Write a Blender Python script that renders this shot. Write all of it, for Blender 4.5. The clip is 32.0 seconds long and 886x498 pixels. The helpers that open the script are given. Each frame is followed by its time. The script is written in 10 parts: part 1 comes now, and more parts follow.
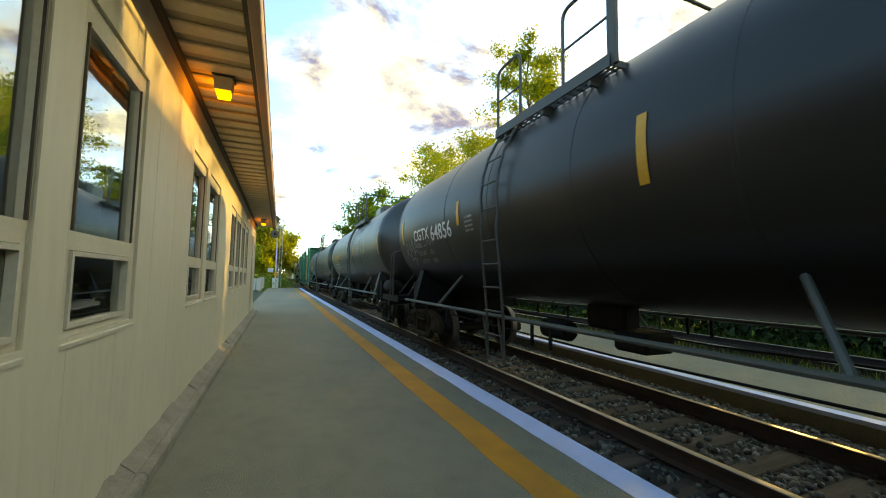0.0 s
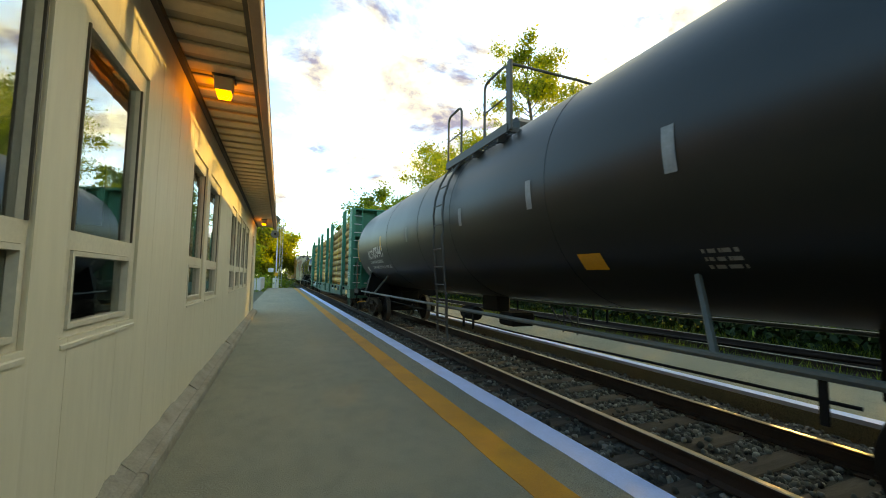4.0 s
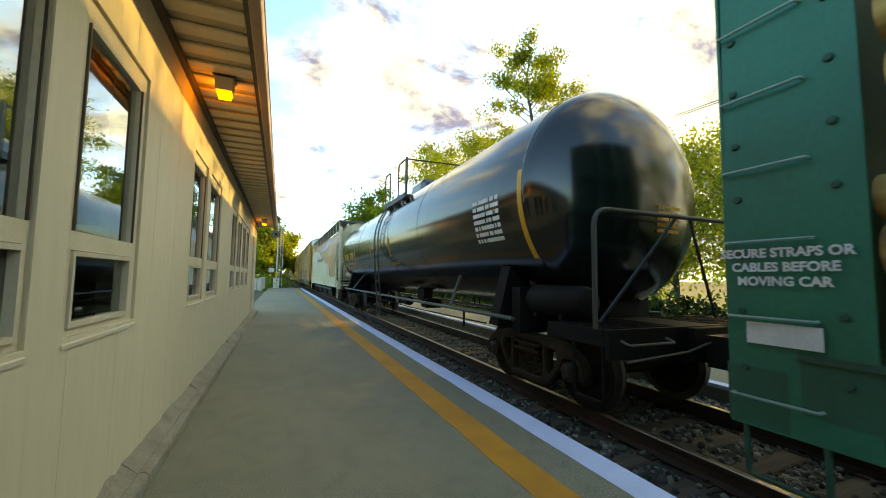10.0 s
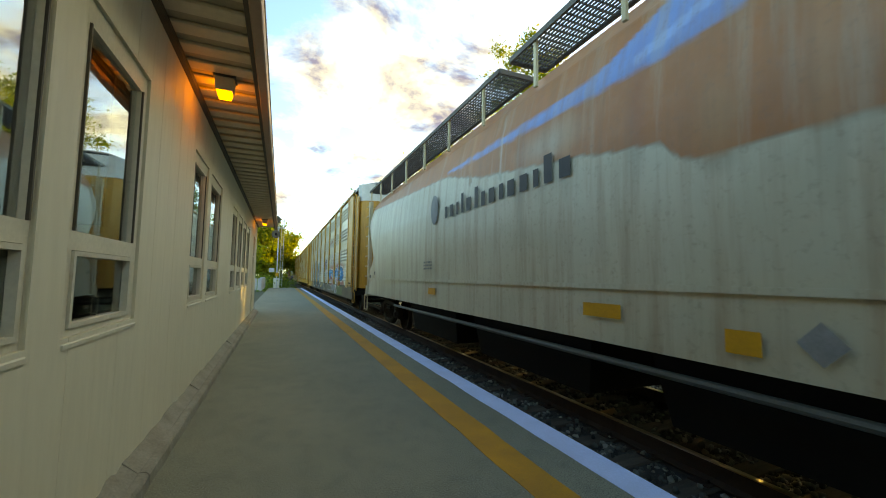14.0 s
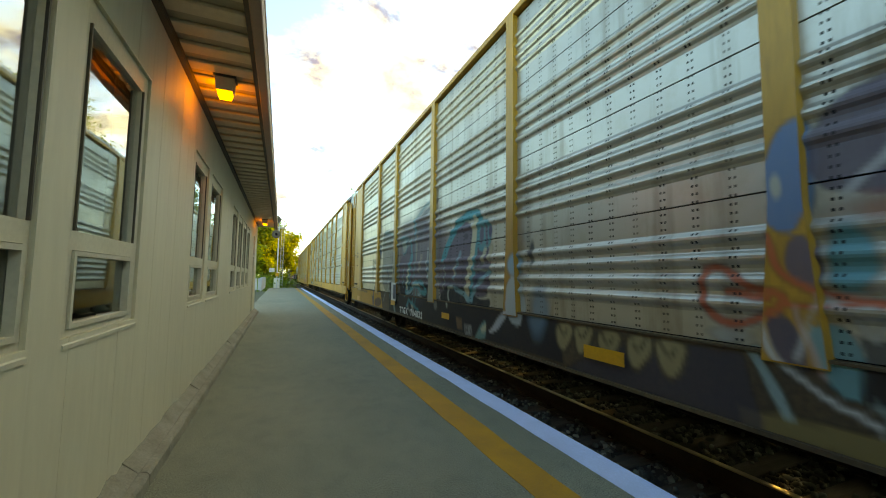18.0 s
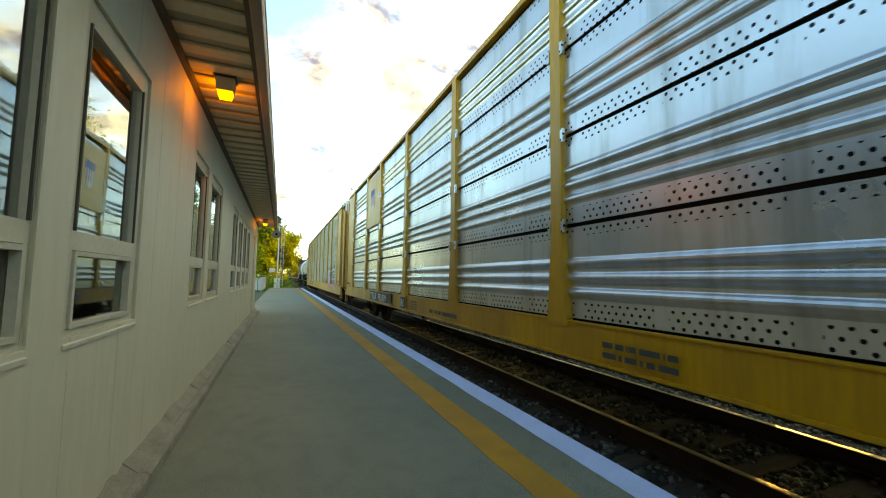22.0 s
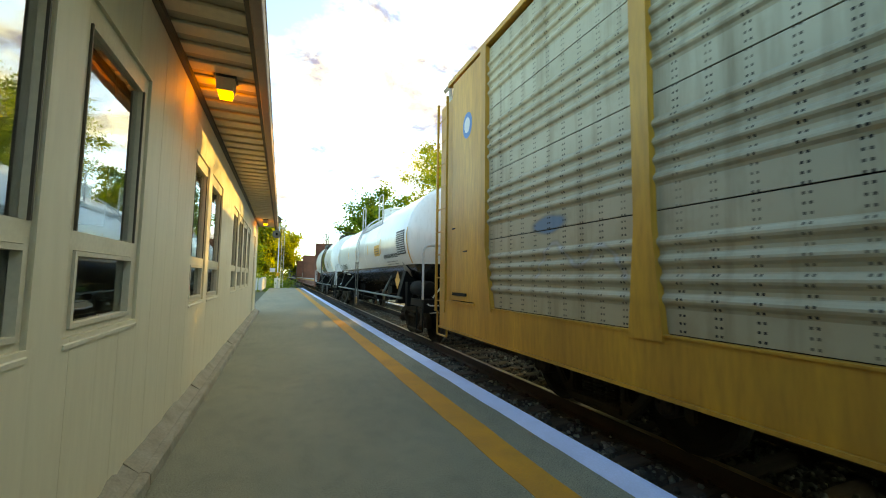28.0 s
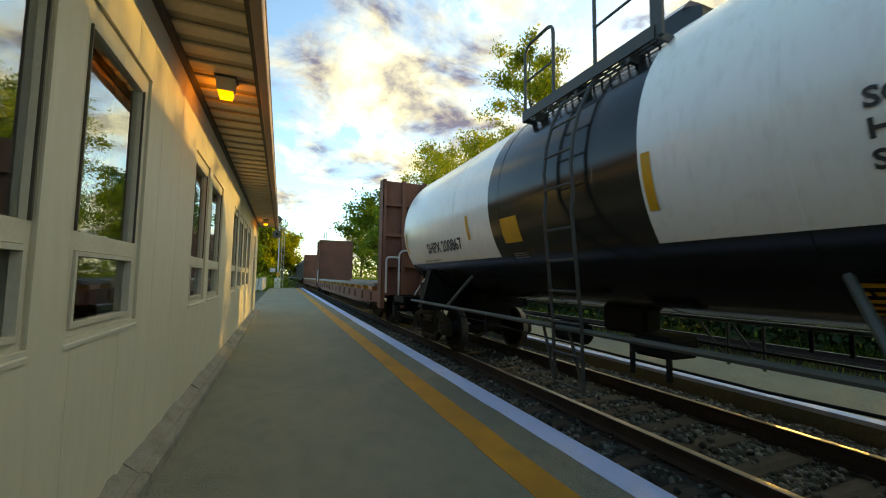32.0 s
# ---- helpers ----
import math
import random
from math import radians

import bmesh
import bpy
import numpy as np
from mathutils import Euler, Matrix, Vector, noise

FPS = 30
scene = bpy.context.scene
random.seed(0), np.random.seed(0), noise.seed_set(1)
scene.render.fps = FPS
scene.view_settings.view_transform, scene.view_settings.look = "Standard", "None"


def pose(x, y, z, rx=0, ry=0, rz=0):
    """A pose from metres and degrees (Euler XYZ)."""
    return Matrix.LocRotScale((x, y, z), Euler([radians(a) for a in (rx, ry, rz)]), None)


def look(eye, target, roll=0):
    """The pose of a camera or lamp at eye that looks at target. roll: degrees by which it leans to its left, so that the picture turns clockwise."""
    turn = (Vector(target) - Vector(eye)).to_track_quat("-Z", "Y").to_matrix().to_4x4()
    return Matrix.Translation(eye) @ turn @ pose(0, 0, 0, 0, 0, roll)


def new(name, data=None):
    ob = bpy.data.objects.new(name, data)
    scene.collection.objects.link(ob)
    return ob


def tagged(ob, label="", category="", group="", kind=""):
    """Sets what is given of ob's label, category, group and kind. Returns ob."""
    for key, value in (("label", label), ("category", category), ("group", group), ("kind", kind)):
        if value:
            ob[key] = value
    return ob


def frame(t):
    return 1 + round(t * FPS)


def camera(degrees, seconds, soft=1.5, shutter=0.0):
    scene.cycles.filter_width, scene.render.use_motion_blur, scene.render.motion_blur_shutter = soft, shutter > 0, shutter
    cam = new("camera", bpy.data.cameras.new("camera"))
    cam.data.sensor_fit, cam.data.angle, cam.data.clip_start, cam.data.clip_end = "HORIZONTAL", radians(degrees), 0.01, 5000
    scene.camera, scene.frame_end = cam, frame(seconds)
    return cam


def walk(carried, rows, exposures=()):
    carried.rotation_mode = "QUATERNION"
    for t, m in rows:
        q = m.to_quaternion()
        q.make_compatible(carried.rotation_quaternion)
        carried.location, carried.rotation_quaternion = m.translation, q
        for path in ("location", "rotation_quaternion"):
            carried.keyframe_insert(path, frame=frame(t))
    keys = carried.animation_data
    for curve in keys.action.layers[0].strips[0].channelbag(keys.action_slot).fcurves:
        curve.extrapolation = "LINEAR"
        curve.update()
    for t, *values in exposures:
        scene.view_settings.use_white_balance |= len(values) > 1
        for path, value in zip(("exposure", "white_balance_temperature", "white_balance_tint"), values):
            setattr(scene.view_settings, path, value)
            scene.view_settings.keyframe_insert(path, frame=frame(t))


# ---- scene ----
import collections

SECONDS = 32.0
TOR = -0.13          # top of rail below the platform surface
TRACK = 4.33         # track centre
WALL = -0.93         # face of the station wall


def aim(yaw, pitch, roll):
    return Matrix.Translation((0, 0, 1.44)) @ pose(0, 0, 0, 0, 0, -yaw) @ pose(0, 0, 0, 90 + pitch, 0, 0) @ pose(0, 0, 0, 0, 0, roll)


cam = camera(98.07, SECONDS, soft=1.05, shutter=0.06)
walk(cam, [(0.0, aim(22.92, 4.34, 0.76)), (16.0, aim(22.76, 4.34, 0.76)), (32.0, aim(22.66, 4.34, 0.76))],
     exposures=[(t, e, k, -18) for t, e, k in (
         (0.0, 0.42, 12000), (5.0, 0.48, 12000), (10.0, 0.48, 12000), (12.0, 0.30, 12300), (14.5, 0.38, 13400), (17.0, 0.74, 16500), (20.5, 0.70, 16000),
         (23.5, 0.57, 13800), (25.5, 0.54, 13200), (28.2, 0.79, 12900), (28.8, 0.54, 12900), (29.3, 0.31, 12000), (30.2, -0.09, 11800), (32.0, -0.19, 11500))])

# ---- sky and sun ----
SUN_EL, SUN_AZ = 14.0, 25.0     # degrees above the horizon; degrees from +x towards +y
sun_way = Vector((math.cos(radians(SUN_EL)) * math.cos(radians(SUN_AZ)), math.cos(radians(SUN_EL)) * math.sin(radians(SUN_AZ)), math.sin(radians(SUN_EL))))


def make_world():
    w = bpy.data.worlds.new("world")
    scene.world = w
    w.use_nodes = True
    nt = w.node_tree
    n, l = nt.nodes, nt.links
    n.clear()
    out = n.new("ShaderNodeOutputWorld")
    bg = n.new("ShaderNodeBackground")
    sky = n.new("ShaderNodeTexSky")
    sky.sky_type = "NISHITA"
    sky.sun_disc = False
    sky.sun_elevation = radians(SUN_EL)
    sky.sun_rotation = radians(90 - SUN_AZ)
    sky.air_density, sky.dust_density, sky.ozone_density = 1.0, 0.6, 2.0
    tc = n.new("ShaderNodeTexCoord")
    sep = n.new("ShaderNodeSeparateXYZ")
    l.new(tc.outputs["Generated"], sep.inputs[0])
    up = n.new("ShaderNodeMath"); up.operation = "MAXIMUM"; up.inputs[1].default_value = 0.0
    l.new(sep.outputs["Z"], up.inputs[0])
    add = n.new("ShaderNodeMath"); add.operation = "ADD"; add.inputs[1].default_value = 0.34
    l.new(up.outputs[0], add.inputs[0])
    inv = n.new("ShaderNodeMath"); inv.operation = "DIVIDE"; inv.inputs[0].default_value = 1.0
    l.new(add.outputs[0], inv.inputs[1])
    sc = n.new("ShaderNodeVectorMath"); sc.operation = "SCALE"
    l.new(tc.outputs["Generated"], sc.inputs[0]); l.new(inv.outputs[0], sc.inputs["Scale"])
    mp = n.new("ShaderNodeMapping")
    mp.inputs["Scale"].default_value = (1.0, 1.0, 0.9)
    mp.inputs["Location"].default_value = (1.7, 0.4, 0.0)
    l.new(sc.outputs[0], mp.inputs[0])
    nz = n.new("ShaderNodeTexNoise")
    nz.inputs["Scale"].default_value, nz.inputs["Detail"].default_value, nz.inputs["Roughness"].default_value = 2.5, 10.0, 0.60
    nz.inputs["Distortion"].default_value = 0.2
    l.new(mp.outputs[0], nz.inputs["Vector"])
    ramp = n.new("ShaderNodeValToRGB")      # cover of cloud
    ramp.color_ramp.elements[0].position, ramp.color_ramp.elements[1].position = 0.48, 0.63
    dt = n.new("ShaderNodeVectorMath"); dt.operation = "DOT_PRODUCT"; dt.inputs[1].default_value = (0.22, 0.02, -0.06)
    l.new(tc.outputs["Generated"], dt.inputs[0])
    sm = n.new("ShaderNodeMath"); sm.operation = "ADD"
    l.new(nz.outputs["Fac"], sm.inputs[0]); l.new(dt.outputs["Value"], sm.inputs[1])
    l.new(sm.outputs[0], ramp.inputs[0])
    nz2 = n.new("ShaderNodeTexNoise")       # grey-violet undersides where the cloud is thick
    nz2.inputs["Scale"].default_value, nz2.inputs["Detail"].default_value, nz2.inputs["Roughness"].default_value = 3.0, 10.0, 0.62
    nz2.inputs["Distortion"].default_value = 0.3
    mp2 = n.new("ShaderNodeMapping"); mp2.inputs["Location"].default_value = (4.1, 2.2, 0.0); mp2.inputs["Scale"].default_value = (1.0, 1.2, 1.0)
    l.new(sc.outputs[0], mp2.inputs[0]); l.new(mp2.outputs[0], nz2.inputs["Vector"])
    th = n.new("ShaderNodeMath"); th.operation = "MULTIPLY_ADD"; th.inputs[1].default_value = 0.35
    l.new(nz.outputs["Fac"], th.inputs[0])
    t2 = n.new("ShaderNodeMath"); t2.operation = "MULTIPLY"; t2.inputs[1].default_value = 0.65
    l.new(nz2.outputs["Fac"], t2.inputs[0]); l.new(t2.outputs[0], th.inputs[2])
    r2 = n.new("ShaderNodeValToRGB")
    r2.color_ramp.elements[0].position, r2.color_ramp.elements[1].position = 0.425, 0.585
    r2.color_ramp.elements[0].color = (1.17, 1.09, 1.02, 1)
    r2.color_ramp.elements[1].color = (0.16, 0.152, 0.32, 1)
    l.new(th.outputs[0], r2.inputs[0])
    sk = n.new("ShaderNodeVectorMath"); sk.operation = "SCALE"; sk.inputs["Scale"].default_value = 0.27
    blue = n.new("ShaderNodeVectorMath"); blue.operation = "MULTIPLY"; blue.inputs[1].default_value = (0.80, 0.87, 1.26)
    l.new(sky.outputs[0], blue.inputs[0]); l.new(blue.outputs[0], sk.inputs[0])
    mix = n.new("ShaderNodeMix"); mix.data_type = "RGBA"
    l.new(ramp.outputs[0], mix.inputs["Factor"]); l.new(sk.outputs[0], mix.inputs[6]); l.new(r2.outputs[0], mix.inputs[7])
    l.new(mix.outputs[2], bg.inputs["Color"])
    bg.inputs["Strength"].default_value = 2.0
    l.new(bg.outputs[0], out.inputs[0])


make_world()
sun = new("sun", bpy.data.lights.new("sun", "SUN"))
sun.data.energy, sun.data.angle, sun.data.color = 4.0, radians(0.6), (1.0, 0.62, 0.28)
sun.matrix_world = look(sun_way * 200, (0, 0, 0))


# ---- materials ----
def nodes_of(name):
    m = bpy.data.materials.new(name)
    m.use_nodes = True
    nt = m.node_tree
    return m, nt.nodes, nt.links, nt.nodes["Principled BSDF"]


def noise_of(n, l, scale, detail=5.0, rough=0.6, stretch=(1, 1, 1), coord="Object"):
    tc = n.new("ShaderNodeTexCoord")
    mp = n.new("ShaderNodeMapping")
    mp.inputs["Scale"].default_value = stretch
    l.new(tc.outputs[coord], mp.inputs[0])
    z = n.new("ShaderNodeTexNoise")
    z.inputs["Scale"].default_value, z.inputs["Detail"].default_value, z.inputs["Roughness"].default_value = scale, detail, rough
    l.new(mp.outputs[0], z.inputs["Vector"])
    return z


def ramp_of(n, l, src, stops):
    r = n.new("ShaderNodeValToRGB")
    e = r.color_ramp.elements
    while len(e) < len(stops):
        e.new(0.5)
    for el, (p, c) in zip(e, stops):
        el.position = p
        el.color = (*c, 1) if not isinstance(c, float) else (c, c, c, 1)
    l.new(src, r.inputs[0])
    return r


def mix_of(n, l, fac, a, b, blend="MIX"):
    m = n.new("ShaderNodeMix")
    m.data_type, m.blend_type = "RGBA", blend
    for i, v in ((0, fac), (6, a), (7, b)):
        if isinstance(v, bpy.types.NodeSocket):
            l.new(v, m.inputs[i])
        else:
            m.inputs[i].default_value = v if i == 0 else (*v, 1)
    return m.outputs[2]


def mat(name, col, dark=None, rough=0.6, metal=0.0, fine=40.0, coarse=1.5, amount=0.5, bump=0.1, stretch=(1, 1, 1), spec=0.5, vary=0.0, rough2=None):
    """Two scales of variation between col and dark, with fine relief."""
    m, n, l, b = nodes_of(name)
    dark = dark or tuple(c * 0.6 for c in col)
    big = noise_of(n, l, coarse, 6, 0.62, stretch)
    small = noise_of(n, l, fine, 4, 0.6, stretch)
    f1 = ramp_of(n, l, big.outputs["Fac"], [(0.38, 0.0), (0.68, amount)])
    f2 = ramp_of(n, l, small.outputs["Fac"], [(0.35, 0.0), (0.75, amount * 0.7)])
    c = mix_of(n, l, f1.outputs[0], col, dark)
    c = mix_of(n, l, f2.outputs[0], c, tuple(x * 0.8 for x in dark))
    if vary:
        oi = n.new("ShaderNodeObjectInfo")
        rv = ramp_of(n, l, oi.outputs["Random"], [(0.0, 1.0 - vary), (1.0, 1.0)])
        c = mix_of(n, l, 1.0, c, rv.outputs[0], "MULTIPLY")
    l.new(c, b.inputs["Base Color"])
    rr = n.new("ShaderNodeMapRange")
    rr.inputs["To Min"].default_value, rr.inputs["To Max"].default_value = rough, rough2 if rough2 is not None else min(1, rough + 0.15)
    l.new(big.outputs["Fac"], rr.inputs["Value"])
    l.new(rr.outputs[0], b.inputs["Roughness"])
    b.inputs["Metallic"].default_value = metal
    b.inputs["Specular IOR Level"].default_value = spec
    if bump:
        bp = n.new("ShaderNodeBump")
        bp.inputs["Strength"].default_value, bp.inputs["Distance"].default_value = bump, 0.01
        l.new(small.outputs["Fac"], bp.inputs["Height"])
        l.new(bp.outputs[0], b.inputs["Normal"])
    return m


def glow(name, col, strength):
    m, n, l, b = nodes_of(name)
    b.inputs["Base Color"].default_value = (*col, 1)
    b.inputs["Emission Color"].default_value = (*col, 1)
    b.inputs["Emission Strength"].default_value = strength
    return m


def leaf_mat(name, lo, hi, thin=0.6):
    m, n, l, b = nodes_of(name)
    g = n.new("ShaderNodeNewGeometry")
    r = ramp_of(n, l, g.outputs["Random Per Island"], [(0.0, lo), (1.0, hi)])
    l.new(r.outputs[0], b.inputs["Base Color"])
    b.inputs["Roughness"].default_value = 0.6
    b.inputs["Specular IOR Level"].default_value = 0.2
    tr = n.new("ShaderNodeBsdfTranslucent")
    br = mix_of(n, l, 1.0, r.outputs[0], (2.2, 2.4, 0.75), "MULTIPLY")
    l.new(br, tr.inputs["Color"])
    mx = n.new("ShaderNodeMixShader")
    mx.inputs[0].default_value = thin
    l.new(b.outputs[0], mx.inputs[1]); l.new(tr.outputs[0], mx.inputs[2])
    l.new(mx.outputs[0], n["Material Output"].inputs[0])
    return m


M = {}
def asphalt_mat():
    """Worn asphalt: pale and dark aggregate, patches and fine cracks."""
    m, n, l, b = nodes_of("asphalt")
    big, mid = noise_of(n, l, 0.5, 6, 0.65, (1, 0.7, 1)), noise_of(n, l, 6, 5, 0.6, (1, 0.75, 1))
    grit = noise_of(n, l, 95, 3, 0.7)
    c = ramp_of(n, l, big.outputs["Fac"], [(0.36, (0.186, 0.190, 0.132)), (0.5, (0.218, 0.218, 0.151)), (0.64, (0.248, 0.244, 0.167))]).outputs[0]
    f = ramp_of(n, l, mid.outputs["Fac"], [(0.34, 0.30), (0.52, 0.0)])
    c = mix_of(n, l, f.outputs[0], c, (0.115, 0.116, 0.088))
    f = ramp_of(n, l, grit.outputs["Fac"], [(0.34, 0.95), (0.47, 0.0)])
    c = mix_of(n, l, f.outputs[0], c, (0.06, 0.06, 0.052))
    f = ramp_of(n, l, grit.outputs["Fac"], [(0.56, 0.0), (0.68, 0.75)])
    c = mix_of(n, l, f.outputs[0], c, (0.42, 0.41, 0.36))
    l.new(c, b.inputs["Base Color"])
    b.inputs["Roughness"].default_value = 0.88
    bp = n.new("ShaderNodeBump"); bp.inputs["Strength"].default_value, bp.inputs["Distance"].default_value = 0.8, 0.008
    l.new(grit.outputs["Fac"], bp.inputs["Height"]); l.new(bp.outputs[0], b.inputs["Normal"])
    return m


M["asphalt"] = asphalt_mat()
M["white_line"] = mat("white_line", (0.60, 0.72, 1.0), (0.36, 0.42, 0.55), 0.6, fine=60, coarse=2.5, amount=0.32, bump=0.25)
M["yellow_line"] = mat("yellow_line", (0.58, 0.27, 0.012), (0.30, 0.15, 0.03), 0.7, fine=90, coarse=2.0, amount=0.55, bump=0.35)
M["kerb"] = mat("kerb", (0.33, 0.31, 0.25), (0.17, 0.155, 0.115), 0.85, fine=50, coarse=3, amount=0.7, bump=0.4)
M["siding"] = mat("siding", (0.72, 0.67, 0.50), (0.60, 0.55, 0.40), 0.5, fine=18, coarse=1.2, amount=0.35, bump=0.06, stretch=(1, 1, 0.15))
M["trim"] = mat("trim", (0.66, 0.62, 0.48), (0.46, 0.42, 0.31), 0.5, fine=30, coarse=2, amount=0.4, bump=0.05)
M["alu_frame"] = mat("alu_frame", (0.70, 0.65, 0.49), (0.52, 0.47, 0.34), 0.45, 0.0, fine=40, coarse=3, amount=0.4, bump=0.05)
M["dark_frame"] = mat("dark_frame", (0.10, 0.085, 0.06), (0.05, 0.04, 0.03), 0.5, 0.2, amount=0.5)
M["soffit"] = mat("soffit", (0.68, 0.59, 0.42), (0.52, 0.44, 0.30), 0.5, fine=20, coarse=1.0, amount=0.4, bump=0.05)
# darker copy of soffit, shade between the ribs put into the colour
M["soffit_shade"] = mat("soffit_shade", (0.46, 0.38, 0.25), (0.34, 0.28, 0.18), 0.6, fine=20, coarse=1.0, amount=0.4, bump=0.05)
M["fascia"] = mat("fascia", (0.42, 0.30, 0.22), (0.3, 0.2, 0.14), 0.55, fine=30, amount=0.4)
# near-black, mostly for unlit rooms and gaps, their shade put into the colour
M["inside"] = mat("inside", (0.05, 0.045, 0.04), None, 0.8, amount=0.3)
M["rail_side"] = mat("rail_side", (0.048, 0.030, 0.020), (0.026, 0.018, 0.013), 0.8, 0.2, fine=60, coarse=4, amount=0.6, bump=0.3)
M["rail_top"] = mat("rail_top", (0.42, 0.34, 0.24), (0.28, 0.22, 0.15), 0.30, 1.0, fine=60, coarse=5, amount=0.4, bump=0.05)
M["tie"] = mat("tie", (0.115, 0.098, 0.072), (0.05, 0.042, 0.032), 0.9, fine=25, coarse=4, amount=0.7, bump=0.6, stretch=(0.25, 2, 2), vary=0.35)
M["ballast"] = mat("ballast", (0.045, 0.046, 0.040), (0.018, 0.018, 0.016), 0.95, fine=55, coarse=8, amount=0.8, bump=1.0)
M["grass"] = mat("grass", (0.075, 0.115, 0.025), (0.04, 0.055, 0.018), 0.9, fine=30, coarse=1.2, amount=0.7, bump=0.6)
M["ground"] = mat("ground", (0.07, 0.085, 0.035), (0.06, 0.055, 0.035), 0.95, fine=8, coarse=0.2, amount=0.8, bump=0.5)
M["blade"] = leaf_mat("blade", (0.05, 0.085, 0.02), (0.13, 0.15, 0.05))
M["leaf"] = leaf_mat("leaf", (0.05, 0.085, 0.02), (0.14, 0.18, 0.045))
# darker copy of leaf, the shade of backlit growth put into the colour
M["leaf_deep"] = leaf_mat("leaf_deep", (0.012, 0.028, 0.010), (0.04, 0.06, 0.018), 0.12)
M["leaf_warm"] = leaf_mat("leaf_warm", (0.085, 0.12, 0.022), (0.30, 0.27, 0.06), 0.65)
M["bark"] = mat("bark", (0.10, 0.08, 0.06), (0.05, 0.04, 0.03), 0.9, fine=30, coarse=5, amount=0.6, bump=0.6, stretch=(2, 2, 0.4))
M["tank_black"] = mat("tank_black", (0.004, 0.0045, 0.005), (0.010, 0.010, 0.008), 0.10, 0.0, fine=25, coarse=0.8, amount=0.5, bump=0.01, stretch=(1, 0.6, 1), rough2=0.22, spec=0.75)
M["tank_worn"] = mat("tank_worn", (0.018, 0.022, 0.021), (0.030, 0.030, 0.024), 0.30, 0.0, fine=22, coarse=0.9, amount=0.6, bump=0.015, stretch=(1, 0.6, 0.5), rough2=0.46, spec=0.6)
M["tank_dull"] = mat("tank_dull", (0.008, 0.010, 0.009), (0.020, 0.019, 0.014), 0.30, 0.0, fine=22, coarse=0.7, amount=0.6, bump=0.02, stretch=(1, 0.6, 0.5), rough2=0.48, spec=0.36)
M["steel_black"] = mat("steel_black", (0.004, 0.0042, 0.004), (0.010, 0.009, 0.007), 0.65, 0.0, spec=0.18, fine=35, coarse=3, amount=0.6, bump=0.15)
M["cast"] = mat("cast", (0.050, 0.037, 0.020), (0.024, 0.018, 0.010), 0.8, 0.0, spec=0.2, fine=40, coarse=4, amount=0.7, bump=0.3, vary=0.4)
M["axle_steel"] = mat("axle_steel", (0.012, 0.010, 0.008), (0.02, 0.015, 0.01), 0.75, 0.0, spec=0.2, fine=40, coarse=4, amount=0.6, bump=0.2)
M["tyre_steel"] = mat("tyre_steel", (0.16, 0.145, 0.13), (0.06, 0.05, 0.04), 0.4, 0.8, fine=40, coarse=5, amount=0.5)
M["green"] = mat("green", (0.008, 0.15, 0.085), (0.015, 0.09, 0.055), 0.5, 0.0, fine=30, coarse=1.3, amount=0.6, bump=0.06, rough2=0.6)
M["green_dirty"] = mat("green_dirty", (0.010, 0.085, 0.048), (0.028, 0.042, 0.026), 0.6, fine=30, coarse=1.3, amount=0.7, bump=0.1)
M["rail_green"] = mat("rail_green", (0.22, 0.33, 0.27), (0.10, 0.18, 0.13), 0.5, amount=0.5)
M["decal_white"] = mat("decal_white", (0.66, 0.67, 0.64), (0.42, 0.42, 0.38), 0.5, amount=0.5, coarse=3)
M["decal_yellow"] = mat("decal_yellow", (0.64, 0.31, 0.012), (0.42, 0.20, 0.015), 0.4, amount=0.5, coarse=4)
M["decal_black"] = mat("decal_black", (0.02, 0.02, 0.02), (0.05, 0.05, 0.05), 0.5, amount=0.4)
M["strap"] = mat("strap", (0.62, 0.44, 0.03), (0.45, 0.3, 0.03), 0.6, amount=0.3)
M["concrete"] = mat("concrete", (0.30, 0.29, 0.27), (0.2, 0.19, 0.17), 0.9, fine=60, coarse=1.0, amount=0.5, bump=0.3)


# ---- mesh helpers ----
def put(bm, name, material, parent=None, label="", smooth=False):
    me = bpy.data.meshes.new(name)
    bmesh.ops.recalc_face_normals(bm, faces=bm.faces)
    bm.to_mesh(me)
    bm.free()
    for mm in material if isinstance(material, (list, tuple)) else [material]:
        me.materials.append(mm)
    if smooth:
        me.shade_smooth()
        try:
            me.set_sharp_from_angle(angle=radians(35))
        except Exception:
            pass
    ob = new(name, me)
    if parent is not None:
        ob.parent = parent
    if label:
        ob["label"] = label
    return ob


def part(name, bm, material, parent, label="", smooth=False):
    return put(bm, name, material, parent, label, smooth)


def share(src, name, parent, m):
    """Another object on the same mesh."""
    ob = new(name, src)
    ob.parent = parent
    ob.matrix_basis = m
    return ob


def thing(name, label, category, group="", at=(0, 0, 0)):
    ob = new(name)
    ob.location = at
    ob.empty_display_size = 0.2
    return tagged(ob, label, category, group)


def box(bm, x0, x1, y0, y1, z0, z1, bev=0.0, mi=0):
    vs = [bm.verts.new(p) for p in ((x0, y0, z0), (x1, y0, z0), (x1, y1, z0), (x0, y1, z0), (x0, y0, z1), (x1, y0, z1), (x1, y1, z1), (x0, y1, z1))]
    fs = [bm.faces.new([vs[i] for i in f]) for f in ((3, 2, 1, 0), (4, 5, 6, 7), (0, 1, 5, 4), (1, 2, 6, 5), (2, 3, 7, 6), (3, 0, 4, 7))]
    for f in fs:
        f.material_index = mi
    if bev:
        es = list({e for f in fs for e in f.edges})
        bmesh.ops.bevel(bm, geom=es, offset=bev, segments=1, affect="EDGES")
    return bm


